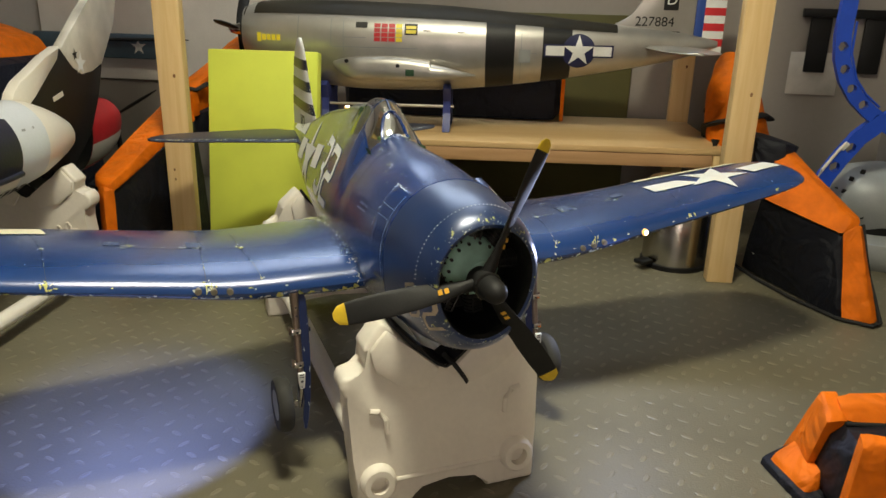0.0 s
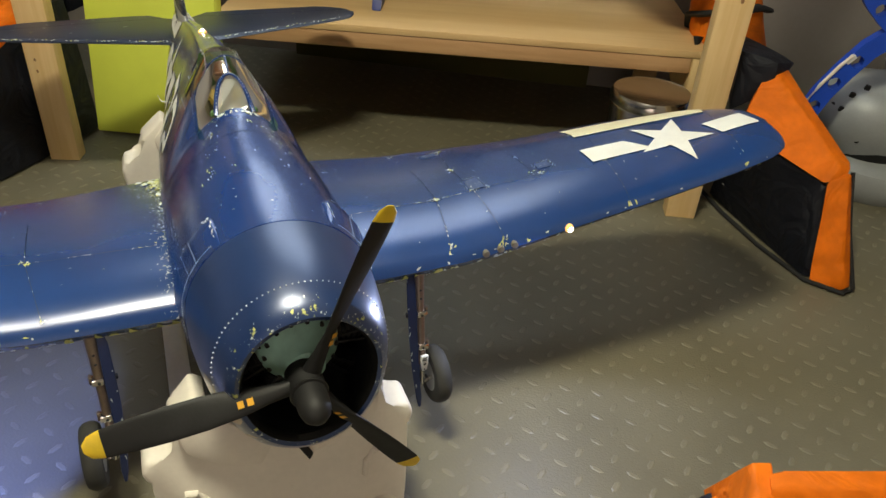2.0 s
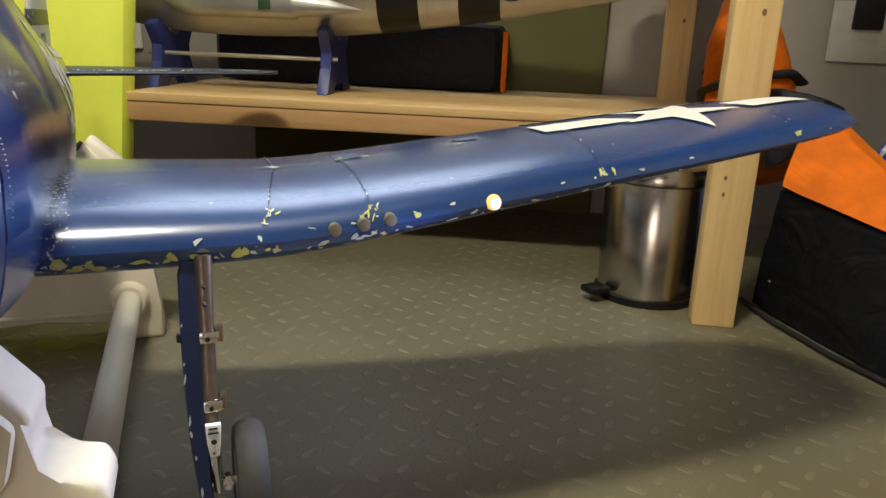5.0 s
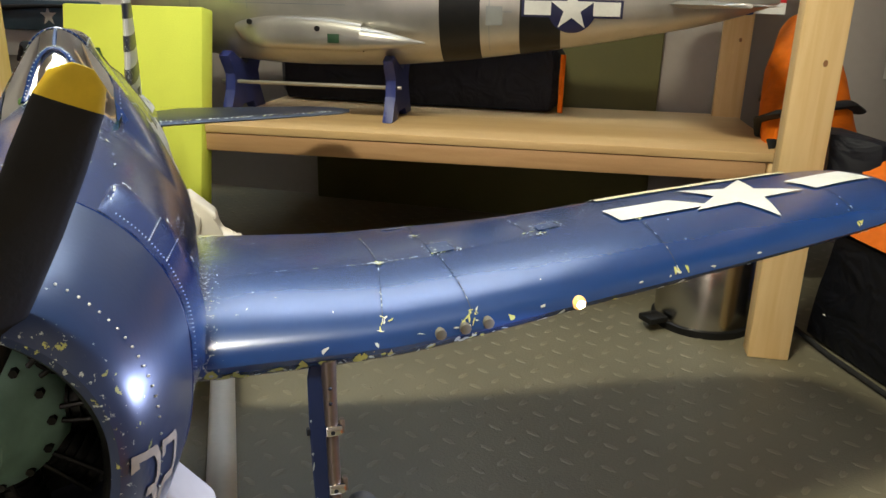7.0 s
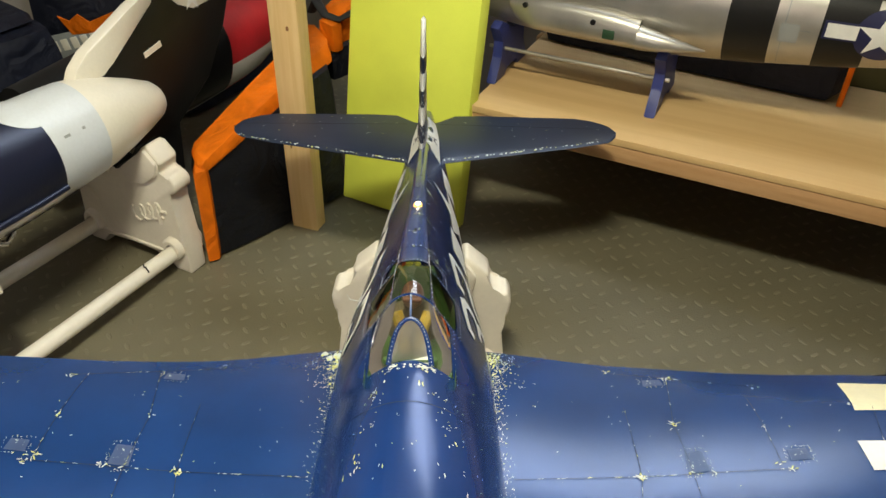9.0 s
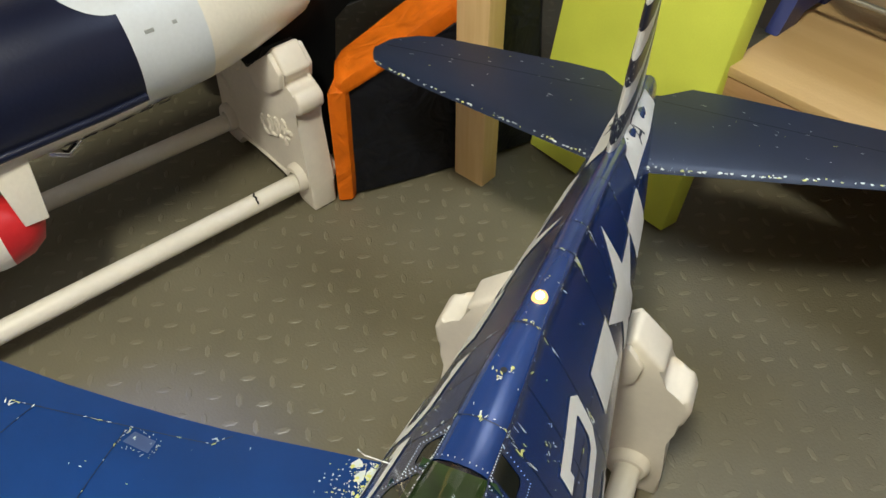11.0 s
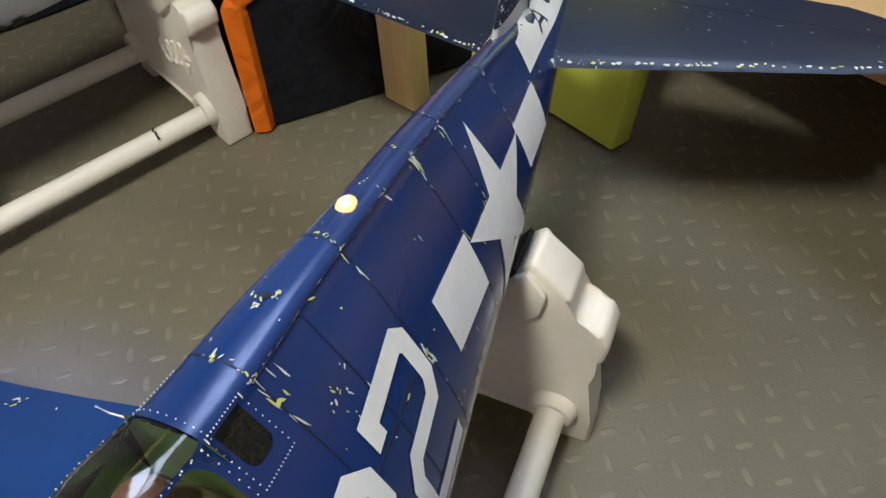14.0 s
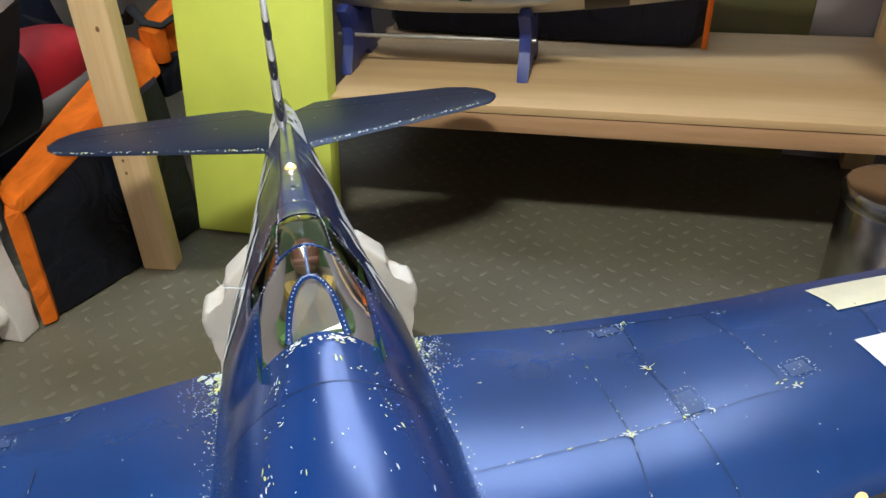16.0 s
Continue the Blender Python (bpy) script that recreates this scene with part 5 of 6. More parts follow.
def pipe_stand(m, xs, label, halves, leans, rail_y, rail=0.016):
    st = thing("airplane_stand", m, label, "stand", "white pipe stands")
    for x, half, lean in zip(xs, halves, leans):
        d = 0.023
        apex = [p for p in half if p[1] == max(q[1] for q in half)][0]
        k = apex[0] / 0.094

        def leaned(name, bm, mat, parent, text=""):
            for v in bm.verts:
                v.co.x -= lean * v.co.z
            return part(name, bm, mat, parent, text)

        fr = leaned("end_frame", prism(half + [(-y, z) for y, z in half[-2:0:-1]], "X", x - d, x + d, 0.006, 3), MOULD, st)
        za = apex[1]
        for s in (1, -1):
            for f in (1, -1):
                rib = [(x + f * (d + 0.001), s * y, z) for y, z in ((0.088, 0.112), (0.09, 0.132), (0.1, 0.145), (0.112, 0.147))]
                if half is not REAR:
                    leaned("rib", tube(rib, 0.004, 8), MOULD, fr)
                boss = [(s * k * y, za + z) for y, z in ((0.091, -0.008), (0.116, -0.034), (0.11, -0.062), (0.075, -0.088), (0.03, -0.098), (0.012, -0.07), (0.05, -0.04))]
                leaned("boss", prism(boss if s * f > 0 else boss[::-1], "X", x + f * d * 0.9, x + f * (d + 0.008), 0.004, 2), MOULD, fr, "raised faceted shoulder")
        for f in (1, -1):
            leaned("rib", tube([(x + f * (d + 0.001), -0.095, 0.042), (x + f * (d + 0.001), 0.095, 0.042)], 0.0035, 8), MOULD, fr)
        for s in (1, -1):
            for f in (1, -1):
                leaned("socket", lathe([(0, 0.026), (f * 0.01, 0.025), (f * 0.014, 0.021), (f * 0.014, 0.013), (0, 0.013)], "X", 28, True, (x + f * d * 0.95, s * rail_y, 0.045 if lean else 0.06)), MOULD, fr)
            a = half[-4:]
            pad = prism([(s * a[3][0], a[3][1] + 0.001), (s * a[2][0], a[2][1] + 0.001), (s * a[1][0], a[1][1] + 0.001), (s * a[0][0], a[0][1] + 0.001), (s * (a[0][0] - 0.004), a[0][1] + 0.005), (s * (a[1][0] - 0.004), a[1][1] + 0.006), (s * (a[2][0] - 0.003), a[2][1] + 0.006), (s * a[3][0], a[3][1] + 0.006)], "X", x - d - 0.002, x + d + 0.002, 0.001)
            leaned("pad", pad, STRAP, fr, "black foam pad")
    for s in (1, -1):
        part("rail", tube([(min(xs), s * rail_y, 0.06), (max(xs), s * rail_y, 0.05)], rail, 24), PVC, st, "white pipe rail")
    return st


main_stand = pipe_stand(pose(HUB[0] - 0.0151, HUB[1] - 0.0093, 0, 0, 0, -59.45), (-0.127, -0.828), "white moulded plastic airplane stand with pipe rails on the floor", ([(y * 0.97, z) for y, z in FRONT], REAR), (0.135, 0.0), 0.105)
left_stand = pipe_stand(pose(-0.776, 1.703, 0, 0, 0, 95), (0.0, -0.72), "white moulded airplane stand under a dark model plane", (HALF, HALF), (0.0, 0.0), 0.112)

part("strap_end", tube([(-0.134, -0.004, 0.212), (-0.122, 0.008, 0.2), (-0.113, 0.019, 0.184), (-0.11, 0.024, 0.175)], 0.0055, 10, flat=0.35), STRAP, main_stand, "loose end of a black strap")
for side_x in (-0.0245,):
    loops = [(side_x, -0.02 - 0.082 * t + 0.011 * math.sin(7 * math.pi * t), 0.118 + 0.03 * t + 0.019 * math.cos(7 * math.pi * t)) for t in [k / 48 for k in range(49)]]
    part("emblem", tube(loops, 0.0026, 8), MOULD, left_stand, "raised looped emblem")
part("tape_mark", tube([(-0.113 + 0.003 * math.sin(3 * k), -0.112 - 0.0164 * math.cos(radians(10 + 13 * k)), 0.06 + 0.0164 * math.sin(radians(10 + 13 * k))) for k in range(6)], 0.0016, 8), STRAP, left_stand, "black tape mark")

# ---- pedal bin ----
pb = thing("pedal_bin", pose(0.735, 2.2, 0), "small polished steel pedal bin beside the pine post", "bin")
part("body", lathe([(0.012, 0.001), (0.012, 0.083), (0.2, 0.086), (0.204, 0.083), (0.204, 0.001)], "Z", 48), STEEL, pb)
part("base_ring", lathe([(0.0, 0.001), (0.0, 0.088), (0.012, 0.088), (0.014, 0.084), (0.014, 0.001)], "Z", 48), BLACKP, pb, "black plastic base ring")
part("lid", lathe([(0.206, 0.001), (0.206, 0.089), (0.222, 0.089), (0.23, 0.084), (0.226, 0.078), (0.224, 0.001)], "Z", 48), STEEL, pb, "steel lid")
part("pedal", box((0.04, 0.035, 0.012), pose(-0.085, -0.065, 0.02, 0, 0, 40), 0.004), BLACKP, pb, "black pedal")

# ---- nylon wing bags ----


def puffy(bm, amount=0.006, scale=9.0, cuts=5):
    """Subdivides a rough block and lets its faces swell and sag like stuffed cloth."""
    bmesh.ops.subdivide_edges(bm, edges=bm.edges[:], cuts=cuts, use_grid_fill=True)
    bm.normal_update()
    for v in bm.verts:
        v.co += v.normal * (amount * noise.noise(v.co * scale) + 0.35 * amount * noise.noise(v.co * scale * 3.1))
    for _ in range(2):
        bmesh.ops.smooth_vert(bm, verts=bm.verts[:], factor=0.35, use_axis_x=True, use_axis_y=True, use_axis_z=True)
    return bm


def hexa(pts):
    """A block from eight corners: four below, four above, in the same order round."""
    bm = bmesh.new()
    v = [bm.verts.new(p) for p in pts]
    for f in ((3, 2, 1, 0), (4, 5, 6, 7), (0, 1, 5, 4), (1, 2, 6, 5), (2, 3, 7, 6), (3, 0, 4, 7)):
        bm.faces.new([v[k] for k in f])
    return bm


# bag standing beside the right-hand post
bag = thing("wing_bag", pose(0, 0, 0), "black and orange nylon wing bag standing beside a post", "bag", "wing bags")
part("side_panel", puffy(hexa([(0.90, 2.2, 0.0), (1.06, 1.885, 0.0), (1.12, 1.9, 0.0), (1.0, 2.25, 0.0), (0.887, 2.05, 0.233), (1.05, 1.942, 0.188), (1.1, 1.97, 0.2), (0.99, 2.2, 0.25)])), BLACKCLOTH, bag, "black nylon side")
part("end_panel", puffy(hexa([(1.062, 1.875, 0.004), (1.12, 1.852, 0.004), (1.14, 1.868, 0.004), (1.08, 1.895, 0.004), (1.05, 1.935, 0.19), (1.09, 1.945, 0.205), (1.1, 1.965, 0.205), (1.06, 1.955, 0.19)]), 0.004), ORANGE, bag, "orange nylon end")
part("top_panel", puffy(hexa([(0.886, 2.042, 0.229), (1.05, 1.935, 0.184), (1.09, 1.945, 0.195), (0.97, 2.2, 0.25), (0.934, 2.115, 0.345), (1.075, 1.952, 0.214), (1.1, 1.975, 0.212), (0.968, 2.16, 0.343)]), 0.005), ORANGE, bag, "orange nylon top")
part("piping", tube([(0.893, 2.195, 0.008), (0.93, 2.1, 0.006), (0.985, 1.985, 0.006), (1.055, 1.878, 0.006), (1.12, 1.848, 0.006), (1.143, 1.868, 0.006), (1.118, 1.92, 0.1), (1.1, 1.962, 0.205)], 0.0045, 8), STRAP, bag, "black edge piping")
roll = bmesh.new()
add_tube(roll, [(0.925, 2.37, 0.20), (0.915, 2.42, 0.27), (0.9, 2.47, 0.35), (0.892, 2.54, 0.43), (0.888, 2.6, 0.5), (0.887, 2.62, 0.52)], [0.085, 0.088, 0.082, 0.07, 0.042, 0.012], 20)
part("rolled_end", puffy(roll, 0.01, 14, 1), ORANGE, bag, "orange rolled end")
part("strap", tube([(0.83, 2.47, 0.30), (0.822, 2.45, 0.335), (0.84, 2.39, 0.355), (0.9, 2.37, 0.372), (0.955, 2.4, 0.378), (0.985, 2.46, 0.36)], 0.019, 10, flat=0.4), STRAP, bag, "black webbing strap")
part("buckle", box((0.03, 0.02, 0.035), pose(0.832, 2.5, 0.375, 0, 20, 10), 0.006), BLACKP, bag, "black plastic buckle")
part("flap", puffy(hexa([(0.88, 2.1, 0.24), (0.945, 2.09, 0.3), (0.985, 2.2, 0.26), (0.9, 2.26, 0.24), (0.872, 2.115, 0.368), (0.945, 2.1, 0.352), (1.0, 2.16, 0.338), (0.9, 2.25, 0.36)]), 0.008), BLACKCLOTH, bag, "black nylon flap")
part("tail_strap", tube([(0.832, 2.36, 0.31), (0.828, 2.34, 0.28), (0.826, 2.33, 0.24)], 0.012, 8, flat=0.4), STRAP, bag)
part("clip", box((0.012, 0.03, 0.03), pose(0.925, 2.14, 0.075, 0, 30, 20), 0.002), IVORY, bag, "white plastic clip")

# small bag near the camera
bag2 = thing("wing_bag", pose(0.0, 0.0, 0), "orange-edged black nylon bag lying on the floor", "bag", "wing bags")
part("side_panel", puffy(hexa([(0.826, 1.105, 0.0), (1.35, 1.2, 0.0), (1.35, 1.32, 0.0), (0.812, 1.28, 0.0), (0.828, 1.118, 0.125), (1.35, 1.21, 0.12), (1.35, 1.3, 0.13), (0.818, 1.222, 0.13)]), 0.007), BLACKCLOTH, bag2, "black nylon side")
part("edge_panel", puffy(hexa([(0.805, 1.235, 0.0), (0.83, 1.24, 0.0), (0.825, 1.325, 0.0), (0.797, 1.318, 0.0), (0.808, 1.185, 0.132), (0.836, 1.19, 0.135), (0.838, 1.245, 0.156), (0.81, 1.238, 0.156)]), 0.006), ORANGE, bag2, "orange nylon edge")
part("top_panel", puffy(hexa([(0.832, 1.187, 0.127), (1.34, 1.268, 0.125), (1.34, 1.33, 0.13), (0.832, 1.24, 0.13), (0.828, 1.205, 0.15), (1.34, 1.29, 0.155), (1.34, 1.325, 0.162), (0.826, 1.226, 0.157)]), 0.006), ORANGE, bag2, "orange nylon top")
part("corner_panel", puffy(hexa([(0.812, 1.095, 0.0), (0.87, 1.1, 0.0), (0.875, 1.125, 0.0), (0.816, 1.122, 0.0), (0.822, 1.1, 0.15), (0.88, 1.11, 0.155), (0.885, 1.135, 0.15), (0.826, 1.128, 0.158)]), 0.005), ORANGE, bag2, "orange nylon corner")
part("cuff", puffy(hexa([(0.762, 1.262, 0.008), (0.796, 1.18, 0.008), (0.822, 1.19, 0.008), (0.8, 1.285, 0.008), (0.77, 1.262, 0.026), (0.8, 1.188, 0.024), (0.818, 1.195, 0.045), (0.804, 1.28, 0.045)]), 0.006), ORANGE, bag2, "folded orange cuff")
part("under_flap", puffy(hexa([(0.752, 1.27, 0.0), (0.792, 1.165, 0.0), (0.835, 1.18, 0.0), (0.81, 1.3, 0.0), (0.754, 1.27, 0.014), (0.793, 1.166, 0.012), (0.835, 1.18, 0.018), (0.808, 1.3, 0.03)]), 0.005), BLACKCLOTH, bag2, "black nylon flap")
part("piping", tube([(0.834, 1.19, 0.128), (0.9, 1.2, 0.127), (1.1, 1.232, 0.125), (1.34, 1.27, 0.124)], 0.0035, 8), STRAP, bag2, "black edge piping")
part("label_tag", box((0.05, 0.002, 0.028), pose(0.85, 1.112, 0.035, 12, 0, 10), 0.0008), IVORY, bag2, "white cloth tag")

# bag behind the left-hand post
bag3 = thing("wing_bag", pose(-0.02, 0, 0), "black nylon wing bag with orange edges standing behind a post", "bag", "wing bags")
part("side_panel", puffy(hexa([(-0.69, 1.80, 0.0), (-0.603, 1.755, 0.0), (-0.52, 2.12, 0.0), (-0.64, 2.2, 0.0), (-0.69, 1.80, 0.225), (-0.598, 1.757, 0.222), (-0.55, 2.12, 0.34), (-0.66, 2.2, 0.36)]), 0.005), BLACKCLOTH, bag3, "black nylon side")
part("end_panel", puffy(hexa([(-0.645, 1.775, 0.0), (-0.605, 1.735, 0.0), (-0.592, 1.758, 0.0), (-0.635, 1.81, 0.0), (-0.645, 1.785, 0.235), (-0.60, 1.738, 0.232), (-0.587, 1.76, 0.232), (-0.635, 1.82, 0.235)]), 0.003), ORANGE, bag3, "orange nylon end")
part("top_panel", puffy(hexa([(-0.66, 1.79, 0.222), (-0.59, 1.75, 0.218), (-0.56, 2.15, 0.33), (-0.67, 2.2, 0.36), (-0.655, 1.785, 0.25), (-0.59, 1.748, 0.24), (-0.575, 2.15, 0.375), (-0.67, 2.2, 0.385)]), 0.005), ORANGE, bag3, "orange nylon top")
bag4 = thing("wing_bag", pose(-0.125, 0.02, -0.02), "orange nylon bag with black buckled strap beside the foam slab", "bag", "wing bags")
part("body", puffy(hexa([(-0.58, 2.2, 0.36), (-0.5, 2.17, 0.34), (-0.40, 2.45, 0.34), (-0.5, 2.5, 0.34), (-0.56, 2.22, 0.42), (-0.48, 2.2, 0.44), (-0.4, 2.48, 0.575), (-0.5, 2.52, 0.56)]), 0.012), ORANGE, bag4)
part("flap", puffy(hexa([(-0.59, 2.185, 0.28), (-0.49, 2.155, 0.28), (-0.44, 2.25, 0.3), (-0.53, 2.28, 0.3), (-0.58, 2.185, 0.36), (-0.49, 2.155, 0.355), (-0.44, 2.25, 0.37), (-0.53, 2.28, 0.38)]), 0.006), BLACKCLOTH, bag4, "black nylon flap")
part("strap", tube([(-0.57, 2.19, 0.42), (-0.54, 2.172, 0.455), (-0.51, 2.165, 0.43), (-0.475, 2.17, 0.425), (-0.455, 2.2, 0.44)], 0.012, 10, flat=0.5), STRAP, bag4, "black webbing strap")
part("keeper", puffy(hexa([(-0.52, 2.155, 0.352), (-0.475, 2.15, 0.352), (-0.47, 2.175, 0.352), (-0.515, 2.18, 0.352), (-0.52, 2.15, 0.425), (-0.475, 2.145, 0.42), (-0.47, 2.175, 0.42), (-0.515, 2.18, 0.425)]), 0.003, 9, 2), ORANGE, bag4, "folded orange keeper")

# ---- silver model fighter on the shelf ----
SILVER_AT = (0.083, 2.425, 0.527)
silver = thing("model_airplane", pose(*SILVER_AT, 0, 0, 4), "silver model fighter without wings, black invasion bands, on a blue cradle", "model airplane")
SX = [-0.605, -0.585, -0.52, -0.40, -0.25, -0.05, 0.15, 0.35, 0.5, 0.62, 0.74]
SR = [0.068, 0.080, 0.09, 0.098, 0.101, 0.098, 0.086, 0.068, 0.054, 0.040, 0.012]
SB = [0.07, 0.09, 0.115, 0.135, 0.143, 0.138, 0.118, 0.088, 0.062, 0.04, 0.01]
SCZ = [0.030, 0.029, 0.026, 0.022, 0.019, 0.017, 0.016, 0.016, 0.018, 0.022, 0.03]


def hull(x, deg, off=0.0):
    r, b, c = (curve(SX, t, x) for t in (SR, SB, SCZ))
    k, s = math.cos(radians(deg)), math.sin(radians(deg))
    return (x, (0.5 * (r + b) * 0.84 + off) * k, c + ((r if s > 0 else b) + off) * s)


def hull_front(x, z, off=0.0015):
    """The near flank at the height z."""
    r, b, c = (curve(SX, t, x) for t in (SR, SB, SCZ))
    q = r if z > c else b
    s = max(-1, min(1, (z - c) / q))
    return (x, -(0.5 * (r + b) * 0.84 * math.sqrt(1 - s * s) + off), z)


sxs = [-0.605 + 1.345 * k / 48 for k in range(49)]
body = part("fuselage", loft([[hull(x, a) for a in range(0, 360, 8)] for x in sxs]), SILVER, silver)
for a, b in ((0.098, 0.178), (0.255, 0.335)):
    part("black_band", loft([[hull(a + (b - a) * k / 6, g, 0.0012) for g in range(0, 360, 8)] for k in range(7)], caps=False), BLACKP, body, "black invasion band")
ridge = bmesh.new()
add_loft(ridge, [[hull(x, g, 0.0014) for g in range(40, 141, 5)] for x in [-0.6 + 1.06 * k / 24 for k in range(25)]], False, False)
part("anti_glare", ridge, OLIVE, body, "dark olive top decking")
part("roundel", flat_sheet([[(0.355 + 0.046 * math.cos(k * math.tau / 32), 0.005 + 0.046 * math.sin(k * math.tau / 32)) for k in range(32)]], 0.015, lambda x, z: hull_front(x, z, 0.0022)), ROUNDEL, body, "dark blue roundel")
part("bar_border", flat_sheet([[(0.259, -0.012), (0.451, -0.012), (0.451, 0.022), (0.259, 0.022)]], 0.015, lambda x, z: hull_front(x, z, 0.0019)), ROUNDEL, body)
for a, b in ((0.264, 0.315), (0.395, 0.446)):
    part("bar", flat_sheet([[(a, -0.008), (b, -0.008), (b, 0.018), (a, 0.018)]], 0.015, lambda x, z: hull_front(x, z, 0.0029)), WHITE, body)
part("star", flat_sheet([star_poly((0.355, 0.005), 0.044)], 0.015, lambda x, z: hull_front(x, z, 0.003)), WHITE, body)
bm = bmesh.new()
for k in range(5):
    add_box(bm, (0.011, 0.001, 0.016 + 0.008 * (k == 0)), Matrix.Translation(hull_front(-0.545 + 0.0145 * k, 0.02)))
part("name_mark", bm, YELP, body, "yellow name drawn as bars")
for i in range(4):
    for j in range(4):
        a, b = -0.212 + 0.0203 * i, 0.018 + 0.0123 * j
        part("tally_square", flat_sheet([[(a, b), (a + 0.0175, b), (a + 0.0175, b + 0.0105), (a, b + 0.0105)]], 0.03, hull_front), (REDP if i < 3 else YELP), body)


def decal(name, x0, x1, z0, z1, mat, off=0.0014, label=""):
    part(name, flat_sheet([[(x0, z0), (x1, z0), (x1, z1), (x0, z1)]], 0.02, lambda x, z: hull_front(x, z, off)), mat, body, label)


decal("mark_box", -0.127, -0.091, 0.037, 0.066, BLACKP)
decal("mark_bar", -0.123, -0.095, 0.041, 0.05, YELP, 0.002)
decal("mark_bar", -0.123, -0.095, 0.053, 0.061, YELP, 0.002)
decal("vent_slot", -0.264, -0.231, 0.053, 0.068, ENGINE, 0.0014, "dark vent slot")
decal("slot", -0.075, -0.055, 0.048, 0.051, BLACKP)
decal("slot", 0.02, 0.042, 0.046, 0.049, BLACKP)
for x, z0, z1 in ((-0.43, -0.03, 0.08), (-0.335, 0.0, 0.075), (-0.3, -0.01, 0.07), (0.195, -0.08, 0.05)):
    decal("panel_seam", x, x + 0.0022, z0, z1, GREYP)
for z, x0, x1 in ((0.026, -0.3, -0.235), (0.0, -0.33, -0.09), (-0.005, 0.19, 0.24)):
    decal("panel_seam", x0, x1, z, z + 0.002, GREYP)
decal("access_hatch", 0.19, 0.222, -0.03, 0.006, GREYP)
pod = bmesh.new()
rings = []
for k in range(19):
    t = k / 18
    x = -0.33 + 0.276 * t
    top = -0.05 + 0.038 * math.sin(math.pi * min(1, 0.02 + t * 0.72)) ** 0.5 - 0.014 * t
    bot = -0.055 - 0.034 * min(1, t * 5) ** 0.5
    c = hull_front(x, -0.05, 0)
    dep = 0.03 * min(1, 0.1 + t * 4) ** 0.5
    rings.append([(x, c[1] + 0.02 - (0.02 + dep * (math.cos(g) ** 0.6 if math.cos(g) > 0 else 0)), (top + bot) / 2 + (top - bot) / 2 * math.sin(g)) for g in [math.pi * (-0.5 + j / 12) for j in range(13)]])
add_loft(pod, rings, False, False)
pod.faces.new([pod.verts.new(p) for p in rings[-1]])
fairing = part("wing_root_fairing", pod, SILVER, body, "silver wing root fairing")
flank = hull_front(-0.15, -0.05, 0)[1] - 0.0312
for x, z in ((-0.287, -0.036), (-0.143, -0.045)):
    part("bolt_hole", tube([(x, flank + 0.004, z), (x, flank - 0.0006, z)], 0.0055, 12), BLACKP, fairing, "dark bolt hole")
part("plug", box((0.024, 0.003, 0.018), pose(-0.109, flank, -0.063), 0.001), material("green_plug", (0.02, 0.07, 0.03), 0.5), fairing, "dark green plug")
part("fairing_tail", tube([(-0.052, -0.105, -0.062), (-0.02, -0.107, -0.063), (0.03, -0.104, -0.066), (0.073, -0.096, -0.068)], [0.024, 0.02, 0.011, 0.002], 14), SILVER, body)
part("rudder_fin", prism([(0.44, 0.07), (0.5, 0.1), (0.56, 0.2), (0.62, 0.26), (0.672, 0.27), (0.672, 0.0), (0.5, 0.03)], "Y", -0.006, 0.006, 0.003), SILVER, silver, "silver fin")
part("serial", text_mesh("227884", 0.036), BLACKP, silver, "black serial number", 0).matrix_local = pose(0.508, -0.0075, 0.075, 90)
part("letter_box", prism([(0.583, 0.118), (0.623, 0.118), (0.623, 0.178), (0.583, 0.178)], "Y", -0.0074, -0.0066), BLACKP, silver)
part("letter", text_mesh("D", 0.04), WHITE, silver, "white letter", 0).matrix_local = pose(0.589, -0.0078, 0.133, 90)
part("dark_square", prism([(0.596, 0.032), (0.636, 0.032), (0.633, 0.062), (0.594, 0.062)], "Y", -0.0074, -0.0066), BLACKP, silver)
part("blue_stripe", prism([(0.672, 0.0), (0.696, 0.002), (0.696, 0.272), (0.672, 0.27)], "Y", -0.0062, 0.0062, 0.001), material("rudder_blue", (0.02, 0.06, 0.26), 0.4), silver, "blue rudder stripe")
for k in range(13):
    part("rudder_stripe", prism([(0.696, 0.004 + 0.0206 * k), (0.752, 0.004 + 0.0206 * k), (0.752, 0.0246 + 0.0206 * k), (0.696, 0.0246 + 0.0206 * k)], "Y", -0.006, 0.006, 0.0), REDP if k % 2 else WHITE, silver)


def tail_chord(s):
    """Front and rear of the tailplane at the share s of its half span, rounded off at the tip."""
    c = (0.18 - 0.045 * s) * math.sqrt(max(0.004, 1 - max(0, (s - 0.62) / 0.38) ** 2.2))
    mid = 0.62 + 0.028 * s
    return mid - 0.5 * c, mid + 0.5 * c


for sgn in (-1, 1):
    tp = bmesh.new()
    add_loft(tp, [[(tail_chord(s)[0] + (tail_chord(s)[1] - tail_chord(s)[0]) * x, sgn * (0.02 + 0.23 * s), 0.018 + 0.008 * (1 - 0.5 * s) * h) for x, h in ((0, 0), (0.1, 0.8), (0.35, 1), (0.7, 0.6), (1, 0), (0.7, -0.6), (0.35, -1), (0.1, -0.8))] for s in (0, 0.3, 0.6, 0.75, 0.85, 0.92, 0.97, 1)])
    part("tailplane", tp, SILVER, silver, "bright silver tailplane")
part("engine_face", lathe([(-0.608, 0.001), (-0.608, 0.06), (-0.604, 0.06), (-0.604, 0.001)], "X", 28, False, (0, 0, 0.035)), ENGINE, silver)
